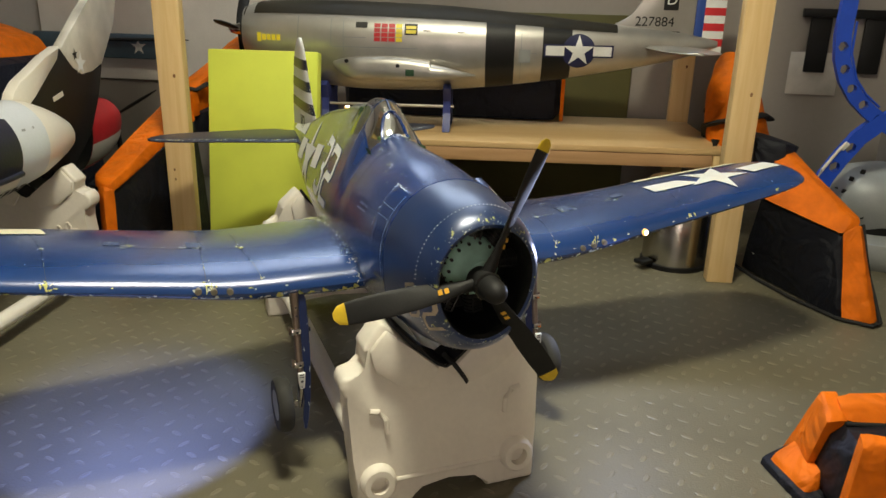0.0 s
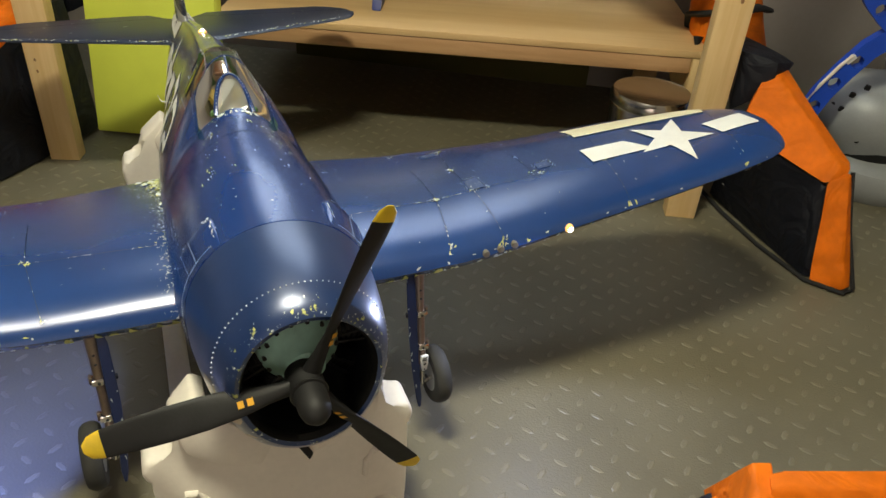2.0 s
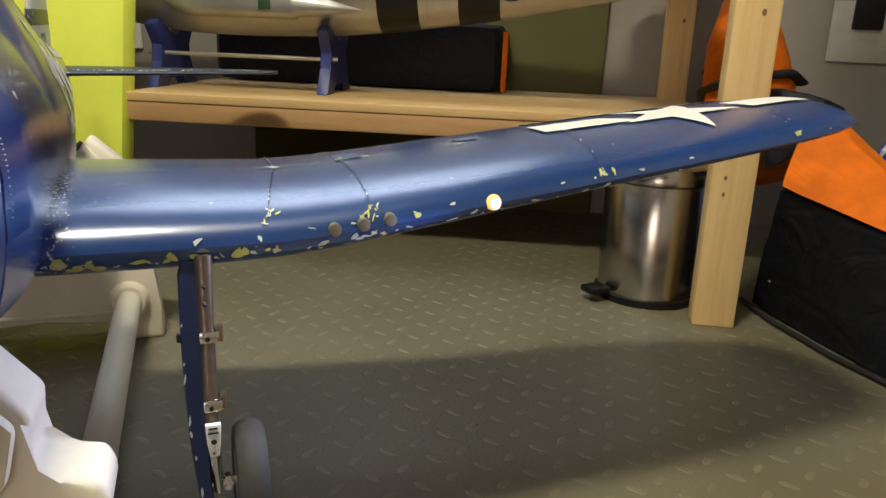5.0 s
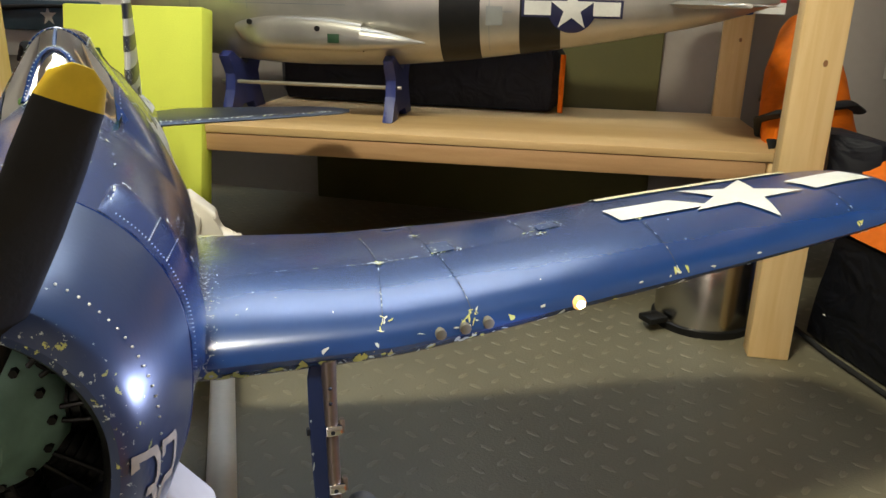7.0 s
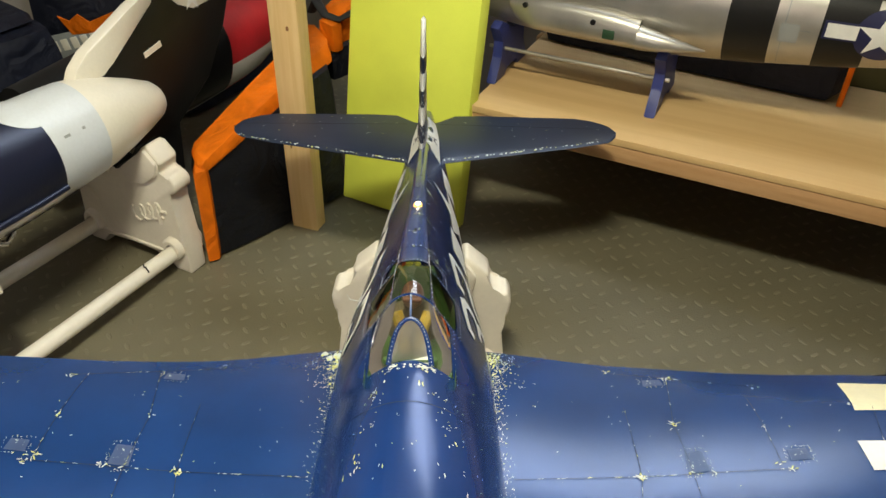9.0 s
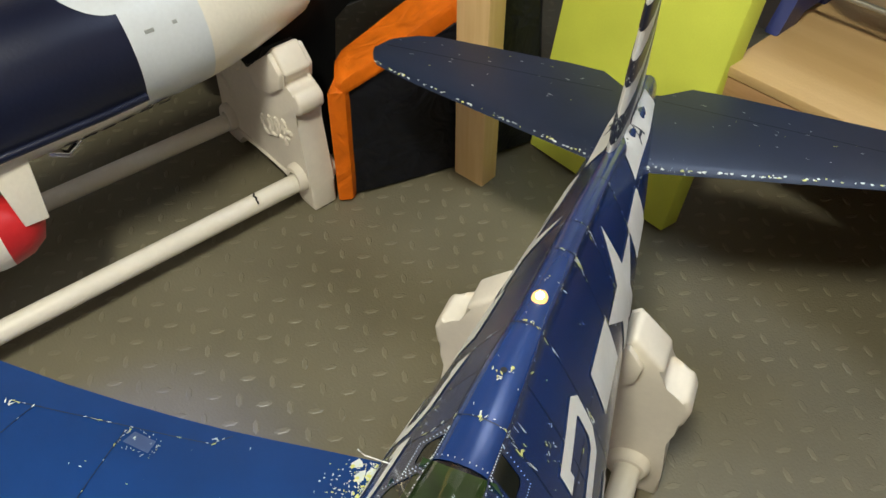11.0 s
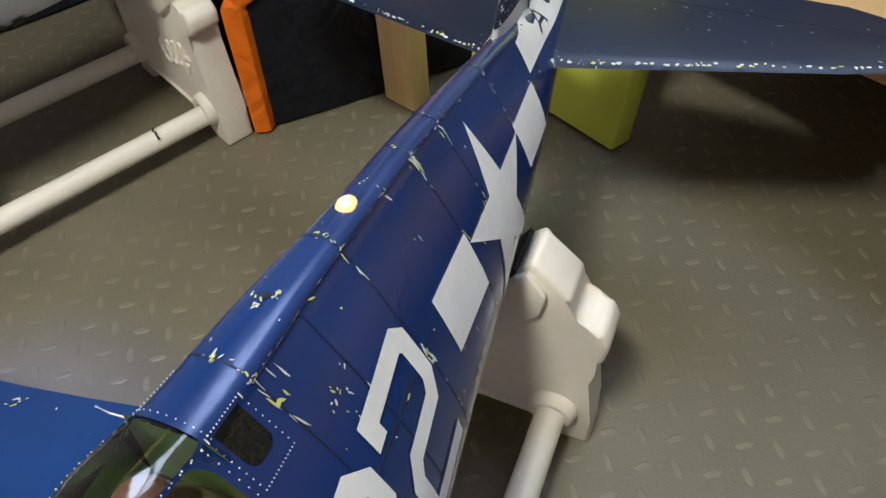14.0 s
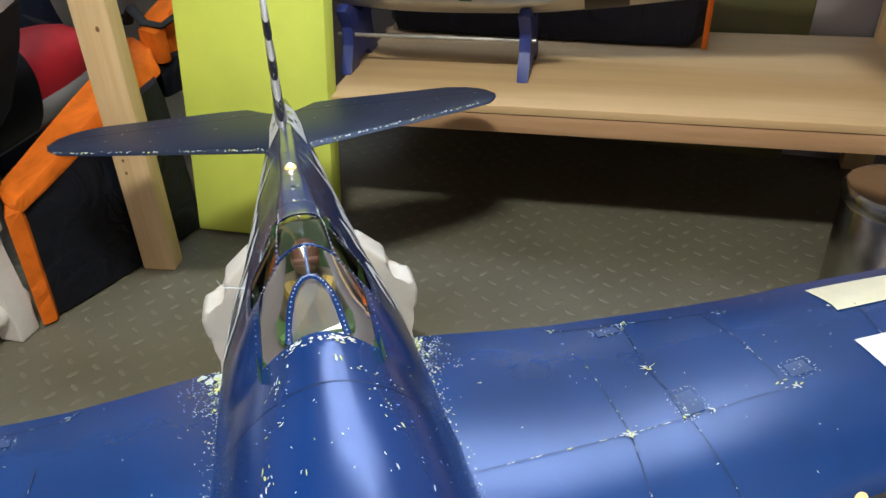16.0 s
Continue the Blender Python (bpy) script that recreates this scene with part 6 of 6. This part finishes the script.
part("spinner", lathe([(-0.665, 0.001), (-0.655, 0.012), (-0.625, 0.018), (-0.605, 0.018), (-0.605, 0.001)], "X", 24, False, (0, 0, 0.035)), CHROME, silver)
for g in (170, 290, 50):
    d = Vector((0, math.cos(radians(g)), math.sin(radians(g))))
    part("blade", tube([Vector((-0.635, 0, 0.035)) + d * r for r in (0.01, 0.05, 0.1, 0.15, 0.18)], [0.008, 0.014, 0.017, 0.014, 0.005], 12, flat=0.35), BLADE, silver)

# blue cradle under it
cr = thing("model_cradle", pose(-0.108, 2.418, SHELF, 0, 0, 6), "blue printed plastic cradle with a silver cross rod on the shelf", "stand")
CR = [(-0.1, 0.0), (-0.04, 0.0), (-0.03, 0.02), (0.03, 0.02), (0.04, 0.0), (0.1, 0.0), (0.065, 0.05), (0.06, 0.085), (0.095, 0.125), (0.07, 0.135), (0.0, 0.098), (-0.07, 0.135), (-0.095, 0.125), (-0.06, 0.085), (-0.065, 0.05)]
for x in (-0.175, 0.18):
    part("cradle_end", prism(CR, "X", x - 0.011, x + 0.011, 0.003), STANDBLUE, cr)
part("rod", tube([(-0.2, -0.05, 0.068), (0.2, -0.05, 0.068)], 0.0042, 12), SILVER, cr, "thin silver rod")
dark_bag = part("storage_bag", puffy(hexa([(-0.3, 2.6, SHELF), (0.4, 2.62, SHELF), (0.4, 2.76, SHELF), (-0.3, 2.76, SHELF), (-0.3, 2.6, 0.44), (0.4, 2.62, 0.44), (0.4, 2.76, 0.45), (-0.3, 2.76, 0.45)]), 0.006), NAVYCLOTH)
tagged(dark_bag, "dark navy nylon bag lying on the shelf", "bag")
part("piping", tube([(0.405, 2.615, SHELF + 0.005), (0.405, 2.615, 0.43)], 0.006, 8), ORANGE, dark_bag, "orange piping")

# ---- dark aerobatic model on the left-hand stand ----
J = thing("model_airplane", pose(-0.723, 1.777, 0.352), "ivory and navy aerobatic model airplane resting on a white stand", "model airplane")
JT = Matrix.Rotation(radians(95), 4, "Z")


def jet_ring(s, r, drop=0.0, n=32):
    return [JT @ Vector((-s, r * 0.92 * math.cos(a), r * math.sin(a) + 0.014 + drop)) for a in [math.tau * k / n for k in range(n)]]


part("nose", loft([jet_ring(s, r, d) for s, r, d in ((0.0, 0.002, -0.018), (0.002, 0.016, -0.018), (0.008, 0.028, -0.017), (0.02, 0.0375, -0.015), (0.06, 0.053, -0.01), (0.11, 0.069, -0.005), (0.16, 0.082, -0.001), (0.195, 0.087, 0))]), IVORY, J, "ivory nose cone")
part("cowl_band", loft([jet_ring(s, r) for s, r in ((0.195, 0.087), (0.24, 0.0895), (0.295, 0.0912))]), PALEBLUE, J, "pale grey cowl band")
fus2 = part("fuselage", loft([jet_ring(s, r) for s, r in ((0.295, 0.0912), (0.36, 0.094), (0.5, 0.094), (0.7, 0.088), (1.0, 0.06))]), DEEPNAVY, J, "deep navy fuselage")
JS = ((0.295, 0.0912), (0.36, 0.094), (0.5, 0.094), (0.7, 0.088), (1.0, 0.06))


def jet_skin(t, deg, off=0.002):
    r = float(np.interp(t, [k[0] for k in JS], [k[1] for k in JS])) + off
    return JT @ Vector((-t, r * 0.92 * math.cos(radians(deg)), r * math.sin(radians(deg)) + 0.014))


belly = part("belly", loft([[jet_skin(0.296 + 0.7 * k / 12, 206 + 128 * j / 20, 0.0016) for j in range(21)] for k in range(13)], False, False), IVORY, fus2, "ivory belly")
bm = bmesh.new()
add_loft(bm, [[jet_skin(0.292 + 0.06 * k / 14, 90 + 44 * math.sqrt(1 - (k / 14) ** 2) * (j - 12) / 12, 0.0011) for j in range(25)] for k in range(14)], False, False)
part("spine_panel", bm, PALEBLUE, fus2, "pale grey panel tapering along the spine")
for t, dash in ((0.262, 0.012), (0.231, 0.006)):
    bm = bmesh.new()
    add_loft(bm, [[jet_skin(t + dash * q, 152 + 3 * j, 0.0012 - 0.004 * (0.295 - t) / 0.1) for j in (0, 1)] for q in (0, 1)], False, False)
    part("dash", bm, GREYP, fus2, "small grey dash")
part("trim_strip", tube([jet_skin(t, 205, 0.002) for t in (0.297, 0.35, 0.5, 0.7)], 0.006, 10), DEEPNAVY, fus2, "raised navy edge")
for k in range(6):
    t = 0.262 + 0.026 * k
    bm = bmesh.new()
    add_loft(bm, [[jet_skin(t + 0.017 * q, 226 + 19 * j / 4, 0.0028) for j in range(5)] for q in (0, 1)], False, False)
    part("registration", bm, BLACKP, belly, "registration drawn as bars")
leg2 = part("gear_leg", prism([(0.0, -0.05), (0.06, -0.05), (0.045, -0.2), (0.015, -0.2)], "X", -0.004, 0.004, 0.002), IVORY, J, "white undercarriage fairing")
leg2.matrix_local = pose(0.085, -0.50, 0.07, 0, -12, 0)
part("bracket", tube([(0.07, -0.38, -0.075), (0.075, -0.40, -0.085), (0.07, -0.42, -0.075)], 0.006, 10), CHROME, J, "bright bracket")
pant = part("wheel_pant", loft([[(0.1 + r * math.cos(a), -0.56 + s, -0.14 + 1.25 * r * math.sin(a)) for a in [math.tau * k / 24 for k in range(24)]] for s, r in ((-0.12, 0.004), (-0.08, 0.02), (-0.02, 0.036), (0.03, 0.04), (0.045, 0.0395))]), IVORY, J, "white wheel pant")
part("pant_nose", loft([[(0.1 + r * math.cos(a), -0.56 + s, -0.14 + 1.25 * r * math.sin(a)) for a in [math.tau * k / 24 for k in range(24)]] for s, r in ((0.045, 0.0395), (0.07, 0.035), (0.09, 0.024), (0.1, 0.004))]), REDP, pant, "red nose of the wheel pant")

# ---- black and red model behind it, nose to the back wall ----
K = thing("model_airplane", pose(-0.985, 2.374, 0.285), "model airplane with a red and white checked nose on the floor", "model airplane")
KT = Matrix.Rotation(radians(92), 4, "Z")


def k_ring(s, r, w=0.85, drop=0.0, lo=0, hi=360, n=28):
    return [KT @ Vector((-s, r * w * math.cos(a), drop + r * (1.35 if math.sin(a) < 0 else 0.95) * math.sin(a))) for a in [radians(lo + (hi - lo) * k / n) for k in range(n if hi - lo == 360 else n + 1)]]


KN = ((0.0, 0.006), (0.006, 0.03), (0.02, 0.05), (0.05, 0.067), (0.1, 0.08), (0.16, 0.088), (0.24, 0.093))
nose = part("nose", loft([k_ring(s, r) for s, r in KN]), REDP, K, "red nose")
part("belly", loft([k_ring(s, r + 0.001, lo=198, hi=342) for s, r in KN[2:]], False, False), IVORY, nose, "white underside")
part("belly_flash", loft([k_ring(s, r + 0.002, lo=235, hi=305) for s, r in KN[3:]], False, False), REDP, nose, "red flash under the nose")
part("fuselage", loft([k_ring(s, r) for s, r in ((0.24, 0.0935), (0.35, 0.098), (0.55, 0.098), (0.75, 0.08))]), BLACKP, K, "black fuselage")
for i in range(6):
    for j in range(2):
        bm = bmesh.new()
        a0, a1 = 186 + 12 * j, 198 + 12 * j
        add_loft(bm, [k_ring(0.03 + 0.032 * (i + q), float(np.interp(0.03 + 0.032 * (i + q), [k[0] for k in KN], [k[1] for k in KN])) + 0.003, lo=360 - (a1 - 180), hi=360 - (a0 - 180), n=3) for q in (0, 1)], False, False)
        part("check", bm, WHITE if (i + j) % 2 else BLACKP, nose)
part("belly_stripe", loft([k_ring(s, float(np.interp(s, (0.24, 0.35, 0.55, 0.75), (0.0935, 0.098, 0.098, 0.08))) + 0.0015, lo=236, hi=258, n=6) for s in (0.242, 0.3, 0.35, 0.45, 0.55, 0.65, 0.75)], False, False), GREYP, K, "pale stripe low on the fuselage")
for g in (20, 150, 265):
    d = Vector((0, math.cos(radians(g)), math.sin(radians(g))))
    part("blade", tube([KT @ (Vector((0.014, 0, 0)) + d * r) for r in (0.01, 0.06, 0.12, 0.17)], [0.008, 0.013, 0.012, 0.004], 10, flat=0.4), BLADE, K, "dark propeller blade")

# an unmounted wing standing on its leading edge between the two models
YAW = Matrix.Translation((-0.73, 1.644, 0)) @ Matrix.Rotation(math.atan(0.19), 4, "Z")
mw = thing("model_wing", YAW, "black model wing with an ivory starred tip, standing on edge", "wing panel")
EDGE = [(0.205, 0.535), (0.255, 0.483), (0.3, 0.462), (0.36, 0.463), (0.435, 0.48)]
part("panel", prism([(-0.04, 0.31), (0.1, 0.25), (0.115, 0.0), (0.165, 0.0), (0.19, 0.26), (0.315, 0.312), (0.39, 0.4)] + EDGE[::-1] + [(0.0, 0.432), (-0.09, 0.36)], "X", -0.011, 0.011, 0.004), BLACKP, mw, "black wing panel")
part("tip", prism(EDGE + [(0.54, 0.575), (0.585, 0.66), (0.6, 0.78), (0.52, 0.8), (0.45, 0.665), (0.335, 0.608)], "X", -0.011, 0.011, 0.004), material("dull_white_paint", (0.6, 0.57, 0.5), 0.45), mw, "ivory wing tip")
part("edge_strip", prism([(-0.055, 0.428), (-0.03, 0.462), (0.002, 0.482), (0.131, 0.523), (0.2, 0.541), (0.182, 0.512), (0.053, 0.442), (0.03, 0.43), (0.0, 0.426)], "X", -0.0125, 0.0125, 0.003), IVORY, mw, "ivory painted edge")
part("star", flat_sheet([star_poly((0.3, 0.492), 0.032, 80)], 0.05, lambda a, b: (0.0125, a, b)), WHITE, mw, "white star")
part("star", flat_sheet([star_poly((0.275, 0.515), 0.016, 95)], 0.05, lambda a, b: (0.0123, a, b)), BLACKP, mw, "small dark star")
part("marking_bar", box((0.002, 0.05, 0.011), pose(0.0125, 0.16, 0.43, 8), 0), IVORY, mw, "pale marking drawn as a bar")

# wall-hung parts behind it
pan = thing("model_wing", pose(-1.2, 2.74, 0.47), "blue-grey model wing panel hung on the back wall", "wing panel")
part("panel", box((0.58, 0.02, 0.085), pose(0, 0, 0), 0.008), material("blue_grey_paint", (0.06, 0.1, 0.14), 0.5), pan)
part("star", flat_sheet([star_poly((0.12, 0.0), 0.03)], 0.1, lambda a, b: (a, -0.0115, b)), WHITE, pan, "white star")
part("propeller", tube([(-0.13, -0.03, 0.005), (-0.05, -0.03, 0.018), (0.08, -0.03, 0.025), (0.25, -0.03, 0.03), (0.32, -0.03, 0.03)], [0.004, 0.02, 0.016, 0.012, 0.004], 12, flat=0.4), BLADE, pan, "dark propeller fixed to the panel")
# added sheet: its whitish colour paints the bright light on the bare wall
tagged(part("panel", box((0.88, 0.012, 1.1), pose(-1.05, 2.79, 0.9), 0.003), material("lit_wall_white", (0.78, 0.75, 0.72), 0.5, 0, 0.06)), "whitish panel painting the lit part of the back wall", "panel", kind="structure")
nb = thing("storage_bag", pose(0, 0, 0), "large navy nylon bag with an orange top against the wall", "bag")
part("body", puffy(hexa([(-1.48, 1.95, 0.0), (-1.15, 2.2, 0.0), (-1.15, 2.6, 0.0), (-1.48, 2.6, 0.0), (-1.48, 2.0, 0.5), (-1.245, 2.2, 0.45), (-1.245, 2.55, 0.45), (-1.48, 2.6, 0.5)]), 0.012), NAVYCLOTH, nb)
part("top", puffy(hexa([(-1.48, 2.0, 0.495), (-1.275, 2.18, 0.445), (-1.275, 2.55, 0.445), (-1.48, 2.6, 0.495), (-1.48, 2.03, 0.55), (-1.31, 2.18, 0.51), (-1.31, 2.53, 0.51), (-1.48, 2.58, 0.55)]), 0.008), ORANGE, nb, "orange nylon top")
LOGO = pose(-1.376, 2.058, 0.245, 0, 0, 39.4)
patch = part("label_patch", box((0.17, 0.004, 0.07), LOGO @ pose(-0.01, -0.012, -0.022, 0, -12, 0), 0.001), GREYP, nb, "printed patch")
for k in range(5):
    part("patch_shape", box((0.018, 0.003, 0.03), LOGO @ pose(-0.065 + 0.026 * k, -0.0155, -0.028 + 0.0055 * k, 0, -12, 0), 0.001), IVORY, patch, "pale printed shape")
crest = part("patch_shape", prism([(-0.04, 0.055), (-0.015, 0.04), (0.01, 0.058), (0.035, 0.036), (0.1, 0.062), (0.085, 0.012), (-0.015, 0.004)], "Y", -0.016, -0.011, 0.0005), ORANGE, patch, "orange printed shape")
crest.matrix_basis = LOGO

low_bag = thing("storage_bag", pose(0, 0, 0), "low navy nylon bag lying along the wall", "bag")
part("body", puffy(hexa([(-1.49, 1.25, 0.0), (-1.19, 1.25, 0.0), (-1.17, 1.93, 0.0), (-1.49, 1.93, 0.0), (-1.49, 1.27, 0.36), (-1.25, 1.27, 0.33), (-1.24, 1.92, 0.35), (-1.49, 1.92, 0.37)]), 0.012), NAVYCLOTH, low_bag)
part("flap", puffy(hexa([(-1.49, 1.29, 0.362), (-1.27, 1.29, 0.336), (-1.26, 1.9, 0.354), (-1.49, 1.9, 0.374), (-1.49, 1.3, 0.376), (-1.3, 1.3, 0.35), (-1.29, 1.89, 0.366), (-1.49, 1.89, 0.388)]), 0.004), NAVYCLOTH, low_bag, "folded top flap")

# ---- blue hoop and grey model by the east wall ----
hp = thing("hoop_stand", pose(0, 2.26, 0), "bright blue plastic cradle of crossed arms with round holes", "stand")


def holed_arm(line, width, thick, skip=()):
    """A flat bent arm with a round hole through every cell of it."""
    pts = [Vector((x, 0, z)) for x, z in line]
    fine = [pts[0].lerp(pts[0], 0)]
    for p, q in zip(pts, pts[1:]):
        fine += [p.lerp(q, 0.5), q]
    side_ = []
    for i, p in enumerate(fine):
        d = (fine[min(i + 1, len(fine) - 1)] - fine[max(i - 1, 0)]).normalized()
        side_.append((p + Vector((d.z, 0, -d.x)) * width / 2, p - Vector((d.z, 0, -d.x)) * width / 2))
    bm = bmesh.new()
    for k in range(0, len(fine) - 2, 2):
        (a0, b0), (a1, b1), (a2, b2) = side_[k:k + 3]
        edge = [a0, a1, a2, (a2 + b2) / 2, b2, b1, b0, (a0 + b0) / 2]
        c = (a1 + b1) / 2
        r = width * 0.34
        ring = [c + (e - c).normalized() * r for e in edge]
        for y, flip in ((-thick / 2, 1), (thick / 2, -1)):
            off = Vector((0, y, 0))
            for j in range(8):
                if k // 2 in skip:
                    q = [edge[j], edge[(j + 1) % 8], c]
                else:
                    q = [edge[j], edge[(j + 1) % 8], ring[(j + 1) % 8], ring[j]]
                bm.faces.new([bm.verts.new(v + off) for v in q[::flip]])
        h = Vector((0, thick / 2, 0))
        walls = [(a0, a1), (a1, a2), (b0, b1), (b1, b2)] + ([] if k // 2 in skip else [(ring[j], ring[(j + 1) % 8]) for j in range(8)])
        for p, q in walls:
            bm.faces.new([bm.verts.new(v) for v in (p - h, q - h, q + h, p + h)])
    bmesh.ops.remove_doubles(bm, verts=bm.verts, dist=1e-5)
    return bm


part("arm", holed_arm([(1.079, 0.72), (1.0765, 0.604), (1.084, 0.545), (1.104, 0.495), (1.134, 0.452), (1.172, 0.418), (1.22, 0.386), (1.28, 0.35), (1.34, 0.335)], 0.036, 0.022, (0,)), HOOPBLUE, hp)
part("arm", holed_arm([(1.035, 0.0), (1.05, 0.1), (1.078, 0.19), (1.1, 0.25), (1.127, 0.3), (1.16, 0.352), (1.205, 0.395), (1.27, 0.42), (1.34, 0.43)], 0.04, 0.024, (0, 5)), HOOPBLUE, hp)
part("rim", tube([(1.1, -0.013, 0.635), (1.1015, -0.013, 0.56), (1.123, -0.013, 0.5), (1.153, -0.013, 0.462), (1.19, -0.013, 0.432)], 0.003, 6), HOOPBLUE, hp)
part("edge_strip", tube([(1.066, -0.014, 0.222), (1.085, -0.014, 0.268), (1.112, -0.014, 0.315), (1.13, -0.014, 0.34)], 0.004, 6), IVORY, hp, "pale edge strip")
part("label_tag", box((0.022, 0.003, 0.012), pose(1.128, -0.014, 0.331, 0, -52, 0), 0.0006), WHITE, hp, "small white tag")
gm = thing("model_fuselage", pose(1.28, 2.38, 0), "grey weathered model fuselage standing on the floor by the wall", "model part")
rings = []
for z, r in ((0.0, 0.05), (0.03, 0.06), (0.07, 0.085), (0.11, 0.115), (0.15, 0.134), (0.19, 0.138), (0.225, 0.125), (0.25, 0.09), (0.265, 0.04)):
    rings.append([(r * math.copysign(abs(math.cos(a)) ** 0.85, math.cos(a)), 0.9 * r * math.copysign(abs(math.sin(a)) ** 0.85, math.sin(a)), z) for a in [math.tau * k / 36 for k in range(36)]])
part("shell", loft(rings), GREYP, gm)
for a, z, r in ((205, 0.2, 0.006), (222, 0.16, 0.007), (228, 0.185, 0.005), (240, 0.14, 0.006)):
    k = float(np.interp(z, (0.11, 0.15, 0.19, 0.225), (0.115, 0.134, 0.138, 0.125)))
    part("port", tube([((k - 0.02) * math.cos(radians(a)), 0.9 * (k - 0.02) * math.sin(radians(a)), z), ((k + 0.004) * math.cos(radians(a)), 0.9 * (k + 0.004) * math.sin(radians(a)), z)], r, 10), BLACKP, gm, "dark round port")
low = []
for z, r in ((0.0, 0.11), (0.02, 0.128), (0.05, 0.138), (0.075, 0.13), (0.09, 0.1)):
    low.append([(0.03 + r * math.copysign(abs(math.cos(a)) ** 0.9, math.cos(a)), -0.05 + 0.8 * r * math.sin(a), z) for a in [math.tau * k / 32 for k in range(32)]])
part("lower_shell", loft(low), GREYP, gm, "paler lower cowling")
part("crevice", lathe([(0.085, 0.001), (0.085, 0.1), (0.112, 0.105), (0.112, 0.001)], "Z", 28), BLACKP, gm, "dark gap between the shells")
for x, z in ((-0.1, 0.235), (-0.075, 0.255), (-0.112, 0.2)):
    part("fastener", box((0.012, 0.008, 0.012), pose(x, -0.075, z, 20, 10, 0), 0.002), BLACKP, gm, "dark fastener")
wp = thing("wall_plate", pose(1.18, 2.795, 0.55), "black two-legged bracket and pale sheet on the wall", "bracket")
part("leg", box((0.062, 0.012, 0.17), pose(-0.002, -0.008, 0.0), 0.003), BLACKP, wp)
part("leg", box((0.062, 0.012, 0.17), pose(0.155, -0.008, 0.0), 0.003), BLACKP, wp)
part("cap", box((0.25, 0.025, 0.026), pose(0.065, -0.013, 0.093), 0.003), BLACKP, wp)
part("sheet", box((0.15, 0.0015, 0.13), pose(0.0, -0.003, -0.09), 0.0004), material("pale_card", (0.5, 0.47, 0.43), 0.6), wp, "pale card")

# ---- tread bars on the rubber floor ----
verts, faces = [], []
n = 0
P = 0.0255
nx, ny = int((X1 - X0) / P), int((Y1 - Y0) / P)
for i in range(nx):
    for j in range(ny):
        if (i + j) % 2:
            continue
        cx, cy = X0 + (i + 0.5) * P, Y0 + (j + 0.5) * P
        g = radians(45 if (i % 2) else -45) + radians(20)
        dx, dy = math.cos(g), math.sin(g)
        L, Wd, Hh = 0.0115, 0.0042, 0.0009
        ring = [(L, 0), (0.55 * L, Wd), (-0.55 * L, Wd), (-L, 0), (-0.55 * L, -Wd), (0.55 * L, -Wd)]
        for k, z in ((1.0, 0.0002), (0.62, Hh)):
            verts += [(cx + k * (a * dx - b * dy), cy + k * (a * dy + b * dx), z) for a, b in ring]
        o = 12 * n
        faces += [(o + a, o + (a + 1) % 6, o + 6 + (a + 1) % 6, o + 6 + a) for a in range(6)] + [tuple(o + 6 + a for a in range(6))]
        n += 1
me = bpy.data.meshes.new("tread_bars")
me.from_pydata(verts, [], faces)
me.materials.append(TREAD)
tr = new("tread_bars", me)
tr.parent = floor
tagged(tr, "raised rubber tread bars", kind="stuff")
